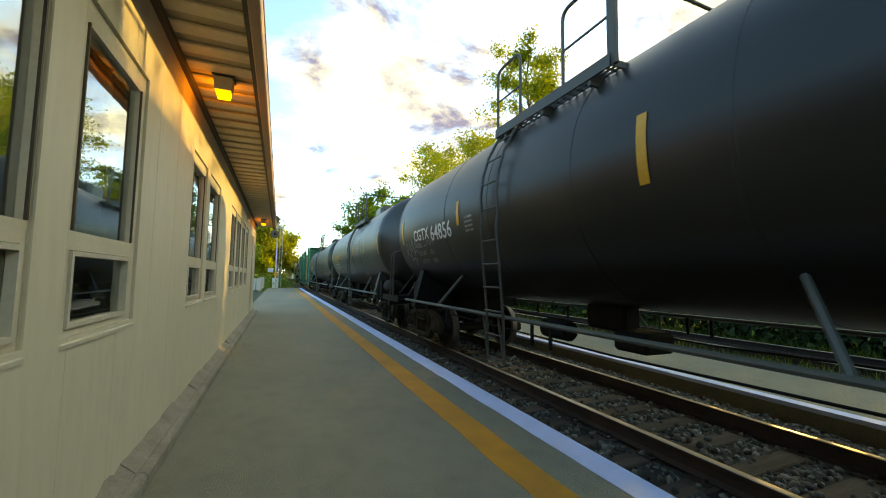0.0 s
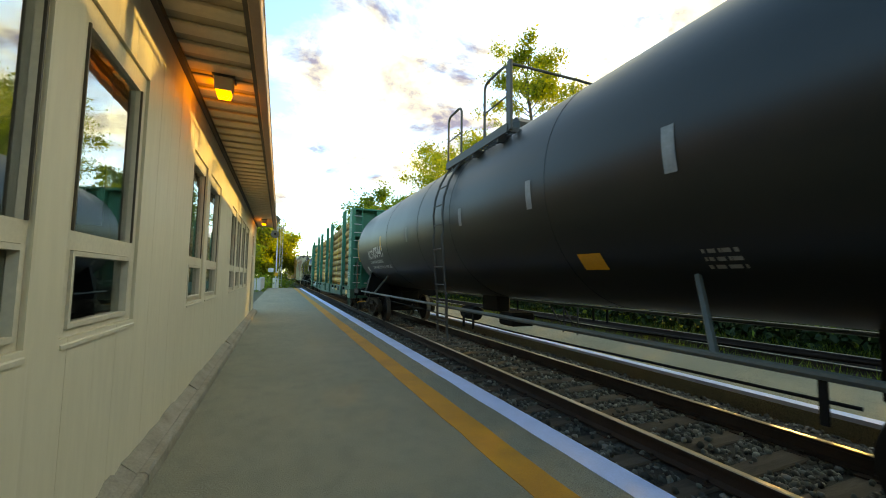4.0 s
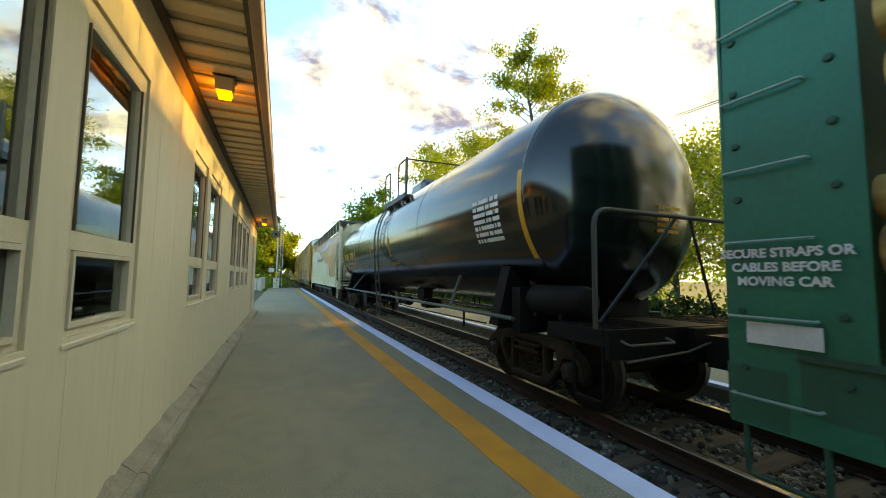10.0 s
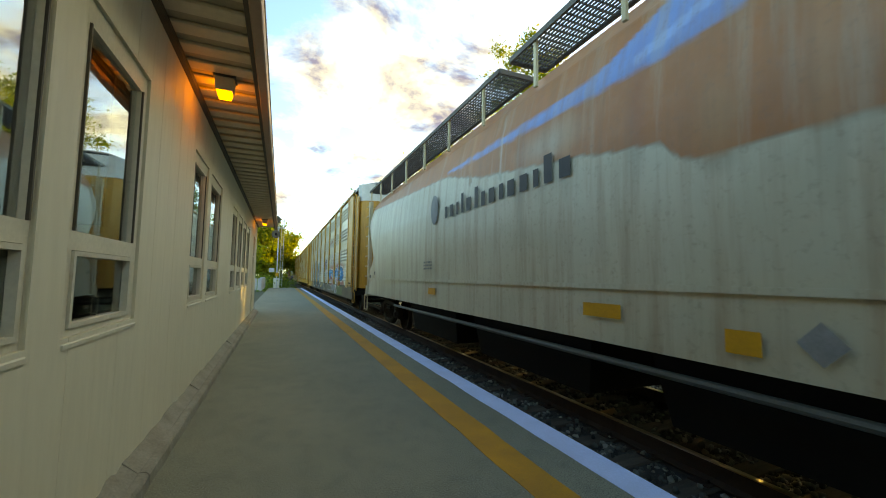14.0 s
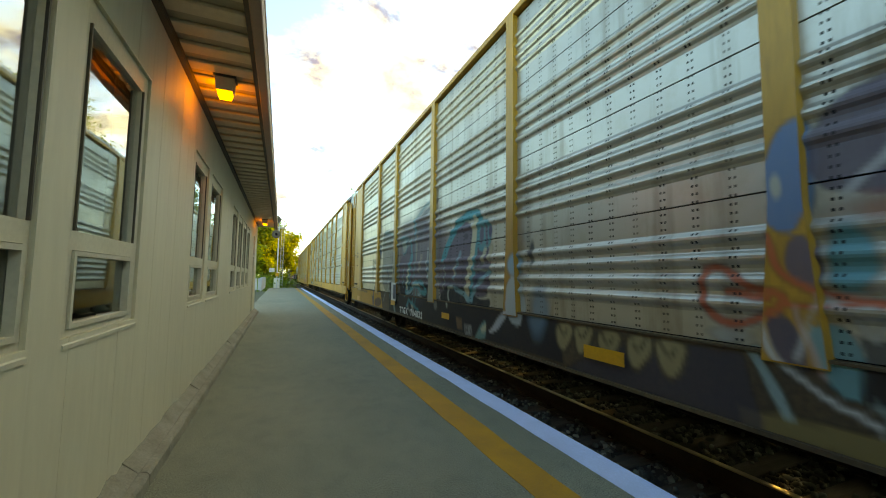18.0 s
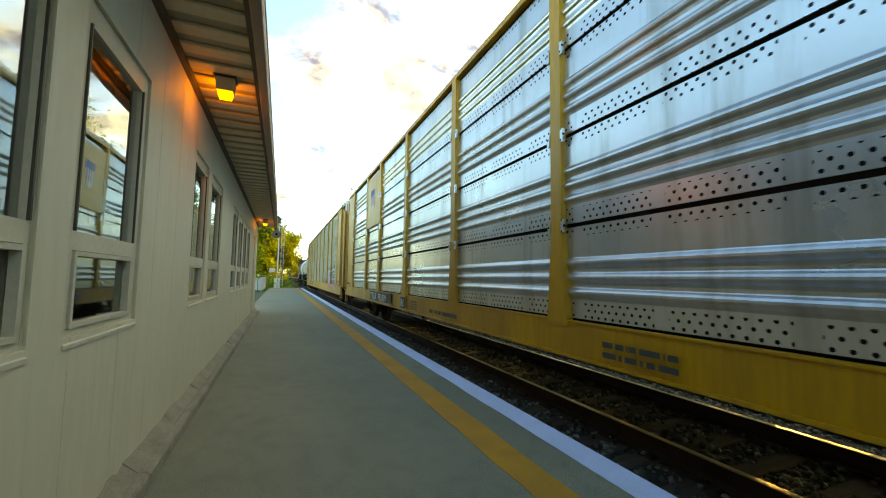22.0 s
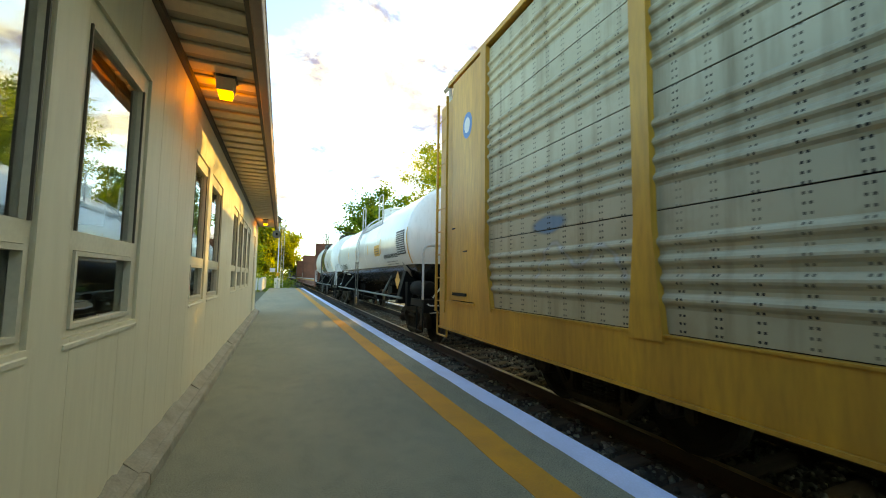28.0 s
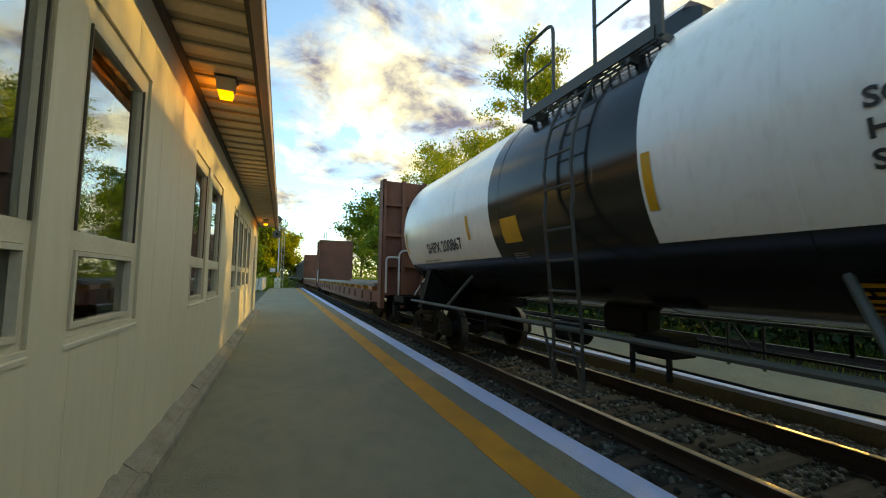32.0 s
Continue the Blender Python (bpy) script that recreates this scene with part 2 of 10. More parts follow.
def boxes(*rows, bev=0.0):
    bm = bmesh.new()
    for r in rows:
        box(bm, *r, bev=bev)
    return bm


def extrude(bm, pts, axis, a, b, mi=0):
    """A prism: a 2D outline in the plane across an axis, from a to b along it."""
    def at(p, t):
        return {"x": (t, p[0], p[1]), "y": (p[0], t, p[1]), "z": (p[0], p[1], t)}[axis]
    lo = [bm.verts.new(at(p, a)) for p in pts]
    hi = [bm.verts.new(at(p, b)) for p in pts]
    k = len(pts)
    fs = [bm.faces.new(lo), bm.faces.new(hi[::-1])]
    for i in range(k):
        fs.append(bm.faces.new((lo[i], hi[i], hi[(i + 1) % k], lo[(i + 1) % k])))
    for f in fs:
        f.material_index = mi
    return bm


def tube(bm, pts, r, seg=8, closed=False):
    """A round bar along a line of points."""
    pts = [Vector(p) for p in pts]
    rings = []
    k = len(pts)
    side = None
    for i, p in enumerate(pts):
        a = pts[(i - 1) % k] if (i or closed) else p
        b = pts[(i + 1) % k] if (i < k - 1 or closed) else p
        d = (b - a).normalized()
        if side is None or abs(side.dot(d)) > 0.95:
            side = d.orthogonal()
        side = (side - d * side.dot(d)).normalized()
        up = d.cross(side)
        rr = r[i] if isinstance(r, (list, tuple)) else r
        rings.append([bm.verts.new(p + (side * math.cos(t) + up * math.sin(t)) * rr) for t in (2 * math.pi * j / seg for j in range(seg))])
    for i in range(k if closed else k - 1):
        A, B = rings[i], rings[(i + 1) % k]
        for j in range(seg):
            bm.faces.new((A[j], A[(j + 1) % seg], B[(j + 1) % seg], B[j]))
    if not closed:
        bm.faces.new(rings[0][::-1]); bm.faces.new(rings[-1])
    return bm


def bend(pts, r=0.1, seg=4):
    """Rounds the corners of a line of points."""
    pts = [Vector(p) for p in pts]
    out = [pts[0]]
    for a, b, c in zip(pts, pts[1:], pts[2:]):
        u, v = (a - b), (c - b)
        q = min(r, u.length * 0.45, v.length * 0.45)
        p0, p1 = b + u.normalized() * q, b + v.normalized() * q
        for i in range(seg + 1):
            t = i / seg
            out.append(p0 * (1 - t) ** 2 + b * 2 * t * (1 - t) + p1 * t * t)
    return out + [pts[-1]]


def lathe(bm, prof, axis="y", at=(0, 0, 0), seg=48, mi=0):
    """prof: (along, radius) pairs turned about an axis."""
    rings = []
    for a, r in prof:
        ring = []
        for j in range(seg):
            t = 2 * math.pi * j / seg
            c, s = r * math.cos(t), r * math.sin(t)
            p = {"y": (c, a, s), "x": (a, c, s), "z": (c, s, a)}[axis]
            ring.append(bm.verts.new(Vector(p) + Vector(at)))
        rings.append(ring)
    for A, B in zip(rings, rings[1:]):
        for j in range(seg):
            bm.faces.new((A[j], A[(j + 1) % seg], B[(j + 1) % seg], B[j])).material_index = mi
    bm.faces.new(rings[0][::-1]).material_index = mi
    bm.faces.new(rings[-1]).material_index = mi
    return bm


def mesh_np(name, verts, faces, material, smooth=False):
    me = bpy.data.meshes.new(name)
    me.from_pydata([tuple(v) for v in verts], [], [tuple(f) for f in faces])
    for mm in material if isinstance(material, (list, tuple)) else [material]:
        me.materials.append(mm)
    if smooth:
        me.shade_smooth()
    return me


def words(body, size, bold=0.0, space=1.0):
    """The flat outline of a line of writing as vertices and faces, baseline at the origin."""
    cu = bpy.data.curves.new("words", "FONT")
    cu.body, cu.size, cu.offset, cu.space_character = body, size, bold, space
    cu.resolution_u = 3
    ob = new("words", cu)
    dg = bpy.context.evaluated_depsgraph_get()
    me = bpy.data.meshes.new_from_object(ob.evaluated_get(dg))
    vs = [v.co.copy() for v in me.vertices]
    fs = [tuple(p.vertices) for p in me.polygons]
    bpy.data.objects.remove(ob)
    bpy.data.curves.remove(cu)
    bpy.data.meshes.remove(me)
    return vs, fs


# ---- ground, track, platforms ----
def setting(ob, label=""):
    return tagged(ob, label, kind="structure")


def build_ground():
    bm = bmesh.new()
    extrude(bm, [(-2500, -0.5), (2500, -0.5), (2500, -0.62), (-2500, -0.62)], "y", -2500, 2500)
    setting(put(bm, "ground", M["ground"]), "flat green and earthy ground reaching the horizon")
    # ballast bed of both tracks
    for cx in (TRACK, 10.9):
        bm = bmesh.new()
        lo = 2.47 if cx == TRACK else 8.7
        hi = 6.1 if cx == TRACK else 13.2
        extrude(bm, [(lo, -0.55), (lo, -0.36), (cx - 1.6, -0.335), (cx + 1.6, -0.335), (hi, -0.37), (hi, -0.55)], "y", -60, 420)
        setting(put(bm, "ballast_bed", M["ballast"]), "dark crushed stone ballast bed under the rails")
    # platform slab, with its painted lines as thin layers
    platform = setting(put(boxes((WALL - 0.3, 2.49, -40, 50.5, -0.6, 0.0)), "pavement", M["asphalt"]), "grey asphalt station platform beside the track")
    for nm, a, b, mm, lab in (("safety_line", 1.61, 1.90, M["yellow_line"], "worn yellow safety line painted on the platform"),
                              ("edge_line", 2.235, 2.494, M["white_line"], "worn white band painted along the platform edge")):
        bm = bmesh.new()
        rng = random.Random(3)
        y, ys = -40.0, []
        while y < 50.4:
            ys.append(y); y += 0.35
        ys.append(50.4)
        w = [(a + rng.uniform(-0.008, 0.008), b + (rng.uniform(-0.008, 0.008) if b < 2.4 else 0)) for _ in ys]
        top = [[bm.verts.new((p, yy, 0.004)) for p in q] for yy, q in zip(ys, w)]
        bot = [[bm.verts.new((p, yy, -0.02 if b < 2.4 else -0.05)) for p in q] for yy, q in zip(ys, w)]
        for A, B, C, D in zip(top, top[1:], bot, bot[1:]):
            bm.faces.new((A[0], A[1], B[1], B[0]))
            bm.faces.new((A[1], C[1], D[1], B[1])); bm.faces.new((C[0], A[0], B[0], D[0]))
        setting(put(bm, nm, mm), lab)
    # opposite platform
    opp = setting(put(boxes((6.12, 8.6, -40, 60, -0.6, -0.10)), "pavement_opposite", M["asphalt"]), "low grey asphalt platform between the two tracks")
    for a, b in ((6.116, 6.30), (8.48, 8.604)):
        setting(put(boxes((a, b, -40, 60, -0.15, -0.096)), "edge_line", M["white_line"]), "worn white band painted along the platform edge")
    # grass verge beyond the second track
    setting(put(boxes((13.0, 60, -60, 300, -0.52, -0.38)), "grass_verge", M["grass"]), "rough grass verge beyond the second track")


def rail_outline():
    return [(-0.07, 0), (0.07, 0), (0.07, 0.012), (0.012, 0.035), (0.012, 0.13), (0.035, 0.14), (0.036, 0.168), (0.028, 0.176), (-0.028, 0.176), (-0.036, 0.168), (-0.035, 0.14), (-0.012, 0.13), (-0.012, 0.035), (-0.07, 0.012)]


def build_track():
    for cx, lab in ((TRACK, "near"), (10.9, "far")):
        for s in (-0.7525, 0.7525):
            bm = bmesh.new()
            extrude(bm, [(cx + s + p, TOR - 0.176 + q) for p, q in rail_outline()], "y", -60, 420)
            for f in bm.faces:
                if f.normal.z > 0.9 or f.calc_center_median().z > TOR - 0.004:
                    f.material_index = 1
            bm.normal_update()
            for f in bm.faces:
                f.material_index = 1 if f.calc_center_median().z > TOR - 0.006 else 0
            setting(put(bm, "rail", [M["rail_side"], M["rail_top"]]), "rusty steel rail with a polished running surface")


build_ground()
build_track()


# ---- station building ----
WINDOWS = [(-3.95, -2.98), (-2.7, -1.73), (-0.25, 0.72), (1.05, 2.09), (2.36, 3.34), (4.98, 5.85), (6.09, 7.12), (8.72, 9.62), (9.88, 10.82), (11.08, 12.02), (12.3, 13.25)]
SILL, HEAD = 1.13, 2.85
DOOR = (14.9, 15.8)
EAVE = 3.44
END = 17.0


def build_station():
    # piers, sill wall and head of the long wall, each its own piece so that the openings go through
    wall = setting(put(bmesh.new(), "wall_track_side", M["siding"]), "cream painted metal siding wall of the station")
    core = bmesh.new()

    def ribbed(y0, y1, z0, z1):
        # vertical siding boards on a solid core, with fine joints
        box(core, WALL - 0.22, WALL - 0.012, y0, y1, z0, z1)
        y = math.floor(y0 / 0.61) * 0.61
        while y < y1:
            a, b = max(y + 0.0015, y0), min(y + 0.6085, y1)
            if b - a > 0.01:
                bm = bmesh.new()
                k = max(1, round((b - a) / 0.305))
                xs = [a + (b - a) * q / k for q in range(k + 1)]
                for p, q in zip(xs, xs[1:]):
                    extrude(bm, [(WALL - 0.014, p), (WALL - 0.002, p), (WALL, p + 0.02), (WALL, q - 0.02), (WALL - 0.002, q), (WALL - 0.014, q)], "z", z0, z1)
                bmesh.ops.remove_doubles(bm, verts=bm.verts, dist=0.0005)
                part("siding_panel", bm, M["siding"], wall)
            y += 0.61
    holes = sorted(WINDOWS + [DOOR])
    ys = [-14.0] + [v for h in holes for v in h] + [END]
    for a, b in zip(ys[::2], ys[1::2]):
        ribbed(a, b, SILL, HEAD)
    ribbed(-14, DOOR[0], 0.0, SILL)
    ribbed(DOOR[1], END, 0.0, SILL)
    ribbed(-14, END, HEAD, EAVE + 0.1)
    core.to_mesh(wall.data)
    core.free()
    bm = boxes((-7.0, WALL - 0.22, END - 0.2, END, -0.1, EAVE + 0.1), (-7.0, WALL - 0.22, -14, -13.8, -0.1, EAVE + 0.1), (-7.2, -7.0, -14, END, -0.1, EAVE + 0.1))
    setting(put(bm, "wall_outer", M["siding"]), "cream painted end and back walls of the station")
    # floor and ceiling coloured near-black in place of an unlit room
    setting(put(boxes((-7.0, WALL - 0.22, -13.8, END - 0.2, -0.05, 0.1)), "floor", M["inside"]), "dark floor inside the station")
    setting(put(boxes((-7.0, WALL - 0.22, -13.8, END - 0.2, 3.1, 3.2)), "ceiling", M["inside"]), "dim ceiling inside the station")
    # roof, soffit boards, fascia
    bm = bmesh.new()
    extrude(bm, [(-0.2, EAVE + 0.16), (-4, EAVE + 1.0), (-7.9, EAVE + 0.16), (-7.9, EAVE + 0.1), (-0.2, EAVE + 0.1)], "y", -14.6, END + 0.6)
    setting(put(bm, "roof", M["dark_frame"]), "low pitched dark roof of the station")
    # backing boards take the shaded copy, the ribs below the lighter one
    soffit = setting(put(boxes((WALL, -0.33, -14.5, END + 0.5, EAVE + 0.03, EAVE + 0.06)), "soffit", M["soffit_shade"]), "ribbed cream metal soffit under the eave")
    y, first = -14.5, None
    while y < END + 0.3:
        if first is None:
            first = part("soffit_rib", boxes((WALL + 0.002, -0.332, 0, 0.17, EAVE, EAVE + 0.031), bev=0.01), M["soffit"], soffit).data
            soffit.children[0].matrix_basis = pose(0, y, 0)
        else:
            share(first, "soffit_rib", soffit, pose(0, y, 0))
        y += 0.30
    setting(put(boxes((-0.33, -0.29, -14.6, END + 0.6, EAVE - 0.05, EAVE + 0.12)), "fascia_inner", M["dark_frame"]), "dark timber strip behind the fascia")
    setting(put(boxes((-0.29, -0.205, -14.6, END + 0.6, EAVE - 0.09, EAVE + 0.18), bev=0.008), "fascia", M["fascia"]), "brown painted fascia board along the eave")
    setting(put(boxes((WALL, WALL + 0.045, -14, END, EAVE - 0.06, EAVE - 0.002)), "trim", M["dark_frame"]), "dark trim strip where the wall meets the soffit")
    # cracked kerb along the foot of the wall, in cast lengths
    rng = random.Random(5)
    y = -6.0
    first = None
    kerb = setting(new("kerb"), "cracked concrete kerb along the foot of the station wall")
    while y < END - 0.1:
        ln = rng.choice((1.2, 1.7, 1.0, 2.1))
        y1 = min(y + ln, END)
        bm = bmesh.new()
        k = 15
        rows = []
        for i in range(k):
            yy = y + (y1 - y - 0.006) * i / (k - 1)
            sway = 0.0 if i in (0, k - 1) else rng.uniform(-0.012, 0.012)
            j = lambda s: rng.uniform(-s, s)
            rows.append([bm.verts.new(p) for p in ((WALL - 0.01, yy, -0.02), (-0.764 + j(0.003), yy, -0.02), (-0.770 + j(0.004), yy + sway, 0.070 + j(0.004)), (-0.787 + j(0.004), yy + sway, 0.090 + j(0.003)), (-0.826 + j(0.003), yy, 0.096 + j(0.003)), (-0.835 + j(0.003), yy, 0.090 + j(0.003)), (WALL - 0.01, yy, 0.170 + j(0.020)))])
        for A, B in zip(rows, rows[1:]):
            for q in range(6):
                bm.faces.new((A[q], A[q + 1], B[q + 1], B[q]))
        bm.faces.new(rows[0]); bm.faces.new(rows[-1][::-1])
        part("kerb_stone", bm, M["kerb"], kerb)
        y = y1


def build_window(i, y0, y1):
    w = setting(new("window_%d" % (i + 1)), "aluminium station window with a fixed pane over a small hopper pane")
    g = 0.085                      # frame width
    xo, xi = WALL - 0.022, WALL - 0.10
    gr, hd = 0.035 if abs(y1 - 2.09) < 0.01 else 0.105, 0.13             # wider closing jamb and deep head
    t1 = 1.60                     # transom
    fr = boxes((xi, xo, y0 + 0.002, y0 + g, SILL + 0.002, HEAD - 0.002), (xi, xo, y1 - gr, y1 - 0.002, SILL + 0.002, HEAD - 0.002), (xi, xo, y0 + g, y1 - gr, HEAD - hd, HEAD - 0.002), (xi, xo, y0 + g, y1 - gr, SILL + 0.002, SILL + 0.035), (xi, xo, y0 + g, y1 - gr, t1 - 0.045, t1 + 0.05))
    part("window_frame", fr, M["alu_frame"], w, "weathered aluminium frame")
    part("glazing_bead", boxes((xo, xo + 0.012, y0 + g - 0.012, y0 + g, t1 + 0.05, HEAD - hd), (xo, xo + 0.012, y1 - gr, y1 - gr + 0.012, t1 + 0.05, HEAD - hd)), M["dark_frame"], w)
    # hopper sash, standing a little proud
    a, b, c, d = y0 + g + 0.004, y1 - gr - 0.004, SILL + 0.039, t1 - 0.049
    s = 0.024
    sash = part("hopper_sash", boxes((xi + 0.04, xo + 0.012, a, a + s, c, d), (xi + 0.04, xo + 0.012, b - s, b, c, d), (xi + 0.04, xo + 0.012, a + s, b - s, d - s, d), (xi + 0.04, xo + 0.012, a + s, b - s, c, c + s)), M["trim"], w, "cream painted sash")
    part("pane", boxes((xi + 0.045, xi + 0.051, a + s, b - s, c + s, d - s)), M["clear_glass"], sash)
    part("pane", boxes((xi + 0.045, xi + 0.051, y0 + g, y1 - gr, t1 + 0.05, HEAD - hd)), M["glass"], w)
    bm = bmesh.new()
    extrude(bm, [(WALL - 0.13, SILL - 0.045), (WALL + 0.008, SILL - 0.05), (WALL + 0.008, SILL - 0.03), (WALL - 0.035, SILL + 0.0), (WALL - 0.13, SILL + 0.0)], "y", y0 + 0.004, y1 - 0.004)
    part("window_sill", bm, M["trim"], w)


def glass_mat(name, ior):
    m, n, l, b = nodes_of(name)
    b.inputs["Base Color"].default_value = (0.82, 0.92, 0.88, 1)
    b.inputs["Transmission Weight"].default_value = 1.0
    b.inputs["Roughness"].default_value = 0.0
    b.inputs["IOR"].default_value = ior
    z = noise_of(n, l, 1.3, 2, 0.4)
    bp = n.new("ShaderNodeBump")
    bp.inputs["Strength"].default_value, bp.inputs["Distance"].default_value = 0.04, 0.02
    l.new(z.outputs["Fac"], bp.inputs["Height"])
    l.new(bp.outputs[0], b.inputs["Normal"])
    return m


M["glass"] = glass_mat("coated_glass", 3.2)
M["clear_glass"] = glass_mat("clear_glass", 1.6)


def build_door():
    d = setting(new("door_1"), "cream station door with a glazed upper panel")
    a, b = DOOR
    x1, x0 = WALL - 0.05, WALL - 0.12
    part("door_frame", boxes((x0, WALL - 0.01, a, a + 0.06, 0, HEAD), (x0, WALL - 0.01, b - 0.06, b, 0, HEAD), (x0, WALL - 0.01, a + 0.06, b - 0.06, 2.1, 2.17), (x0 + 0.02, WALL - 0.04, a + 0.06, b - 0.06, 2.17, HEAD)), M["trim"], d)
    part("door_leaf", boxes((x0, x1, a + 0.06, b - 0.06, 0.02, 1.0), (x0, x1, a + 0.06, a + 0.18, 1.0, 2.1), (x0, x1, b - 0.18, b - 0.06, 1.0, 2.1), (x0, x1, a + 0.18, b - 0.18, 1.98, 2.1)), M["siding"], d)
    part("pane", boxes((x0 + 0.03, x0 + 0.036, a + 0.18, b - 0.18, 1.0, 1.98)), M["glass"], d)
    part("door_handle", tube(bmesh.new(), [(x1, a + 0.12, 1.0), (x1 + 0.06, a + 0.12, 1.0), (x1 + 0.06, a + 0.24, 1.0)], 0.012, 6), M["alu_frame"], d)

build_door()
M["lamp_glow"] = glow("lamp_glow", (1.0, 0.36, 0.03), 3.2)
build_station()
for i, (a, b) in enumerate(WINDOWS):
    build_window(i, a, b)


def eave_lamp(y):
    t = thing("eave_lamp", "lit amber box lamp fixed under the station eave", "lamp", "lamps under the eave", (-0.60, y, EAVE))
    part("mount_plate", boxes((-0.10, 0.10, -0.09, 0.09, -0.02, -0.001)), M["dark_frame"], t)
    bm = bmesh.new()
    extrude(bm, [(-0.085, -0.02), (0.085, -0.02), (0.075, -0.15), (-0.075, -0.15)], "y", -0.075, 0.075)
    part("housing", bm, M["alu_frame"], t, "grey metal housing")
    bm = bmesh.new()
    extrude(bm, [(-0.07, -0.15), (0.07, -0.15), (0.055, -0.205), (-0.055, -0.205)], "y", -0.06, 0.06)
    part("lens", bm, M["lamp_glow"], t, "glowing amber lens")
    la = new("lamp_light", bpy.data.lights.new("lamp_light", "POINT"))
    la.data.energy, la.data.color, la.data.shadow_soft_size = 3.2, (1.0, 0.25, 0.015), 0.05
    la.location = (-0.66, y + 0.14, EAVE - 0.16)
    return t


eave_lamp(4.35)
eave_lamp(15.0)


# ---- the train: shared pieces ----
V = 6.6                       # metres a second, towards the camera
WHEEL = 0.46
CARS = []                     # (thing, place of its front at the clip's start)
ROLLING = []                  # (wheelset, its place on the truck)


def along(t):
    return V * t


def at(y, t):
    return y + along(t)


def wrap_side(vs, y0, z0, R, zc, lift=0.008):
    """Lays flat writing on the near flank of a tank, starting at y0 and reading towards the front."""
    a0 = math.asin(max(-0.99, min(0.99, (z0 - zc) / R)))
    out = []
    for v in vs:
        a = a0 + v.y / R
        out.append(Vector((-(R + lift) * math.cos(a), y0 - v.x, zc + (R + lift) * math.sin(a))))
    return out


def wrap_head(vs, x0, z0, R, zc, hd, lift=0.012):
    out = []
    for v in vs:
        x, z = x0 + v.x, z0 + v.y - zc
        q = max(0.0, 1 - (x * x + z * z) / (R * R))
        out.append(Vector((x, -hd * math.sqrt(q) - lift, z0 + v.y)))
    return out


def wrap_flat(vs, y0, z0, x):
    return [Vector((x, y0 - v.x, z0 + v.y)) for v in vs]


def decal(name, vs, fs, material, parent, label=""):
    """Flat paint; lines of bars and the words of a line become pieces of their own."""
    if name not in ("lettering", "data_line"):
        clumps = [fs]
    else:
        root = list(range(len(vs)))

        def find(i):
            while root[i] != i:
                root[i] = root[root[i]]
                i = root[i]
            return i
        for f in fs:
            for i in f[1:]:
                root[find(i)] = find(f[0])
        by = collections.defaultdict(list)
        for f in fs:
            by[find(f[0])].append(f)
        clumps = list(by.values())
        if len(clumps) > 1:
            size = [max(v[k] for v in vs) - min(v[k] for v in vs) for k in range(3)]
            ax = size.index(max(size)) if name == "lettering" else 2
            gap = 0.33 * max(sorted(size)[1], 0.01) if name == "lettering" else 0.0
            spans = sorted(((min(vs[i][ax] for f in c for i in f), max(vs[i][ax] for f in c for i in f), c) for c in clumps), key=lambda q: q[0])
            clumps, hi = [], None
            for a, b, c in spans:
                if hi is None or a - hi > gap:
                    clumps.append([]); hi = b
                clumps[-1] += c
                hi = max(hi, b)
    for c in clumps:
        used = sorted({i for f in c for i in f})
        at_ = {i: k for k, i in enumerate(used)}
        ob = new(name, mesh_np(name, [vs[i] for i in used], [tuple(at_[i] for i in f) for f in c], material))
        ob.parent = parent
        if label:
            ob["label"] = label
    return ob


def patch(w, h, nu=1, nv=8):
    """A flat rectangle of small faces, w wide and h high, from its lower left corner."""
    vs = [Vector((w * i / nu, h * j / nv, 0)) for j in range(nv + 1) for i in range(nu + 1)]
    fs = [(j * (nu + 1) + i, j * (nu + 1) + i + 1, (j + 1) * (nu + 1) + i + 1, (j + 1) * (nu + 1) + i) for j in range(nv) for i in range(nu)]
    return vs, fs


def bars(w, h, rows, seed, bar=0.55, cols=(4, 8)):
    """Lines of small writing that cannot be read, as plain bars."""
    rng = random.Random(seed)
    vs, fs = [], []
    step = h / rows
    for r in range(rows):
        x = 0.0
        k = rng.randint(*cols)
        cuts = sorted(rng.uniform(0.1, 0.9) for _ in range(k - 1))
        edges = [0.0] + cuts + [1.0]
        for a, b in zip(edges, edges[1:]):
            q, s = patch(max((b - a) * w - 0.3 * step, 0.02), step * bar, max(1, int((b - a) * w / 0.25)), 1)
            o = len(vs)
            vs += [v + Vector((a * w, (rows - 1 - r) * step, 0)) for v in q]
            fs += [tuple(i + o for i in f) for f in s]
    return vs, fs


SHARED = {}


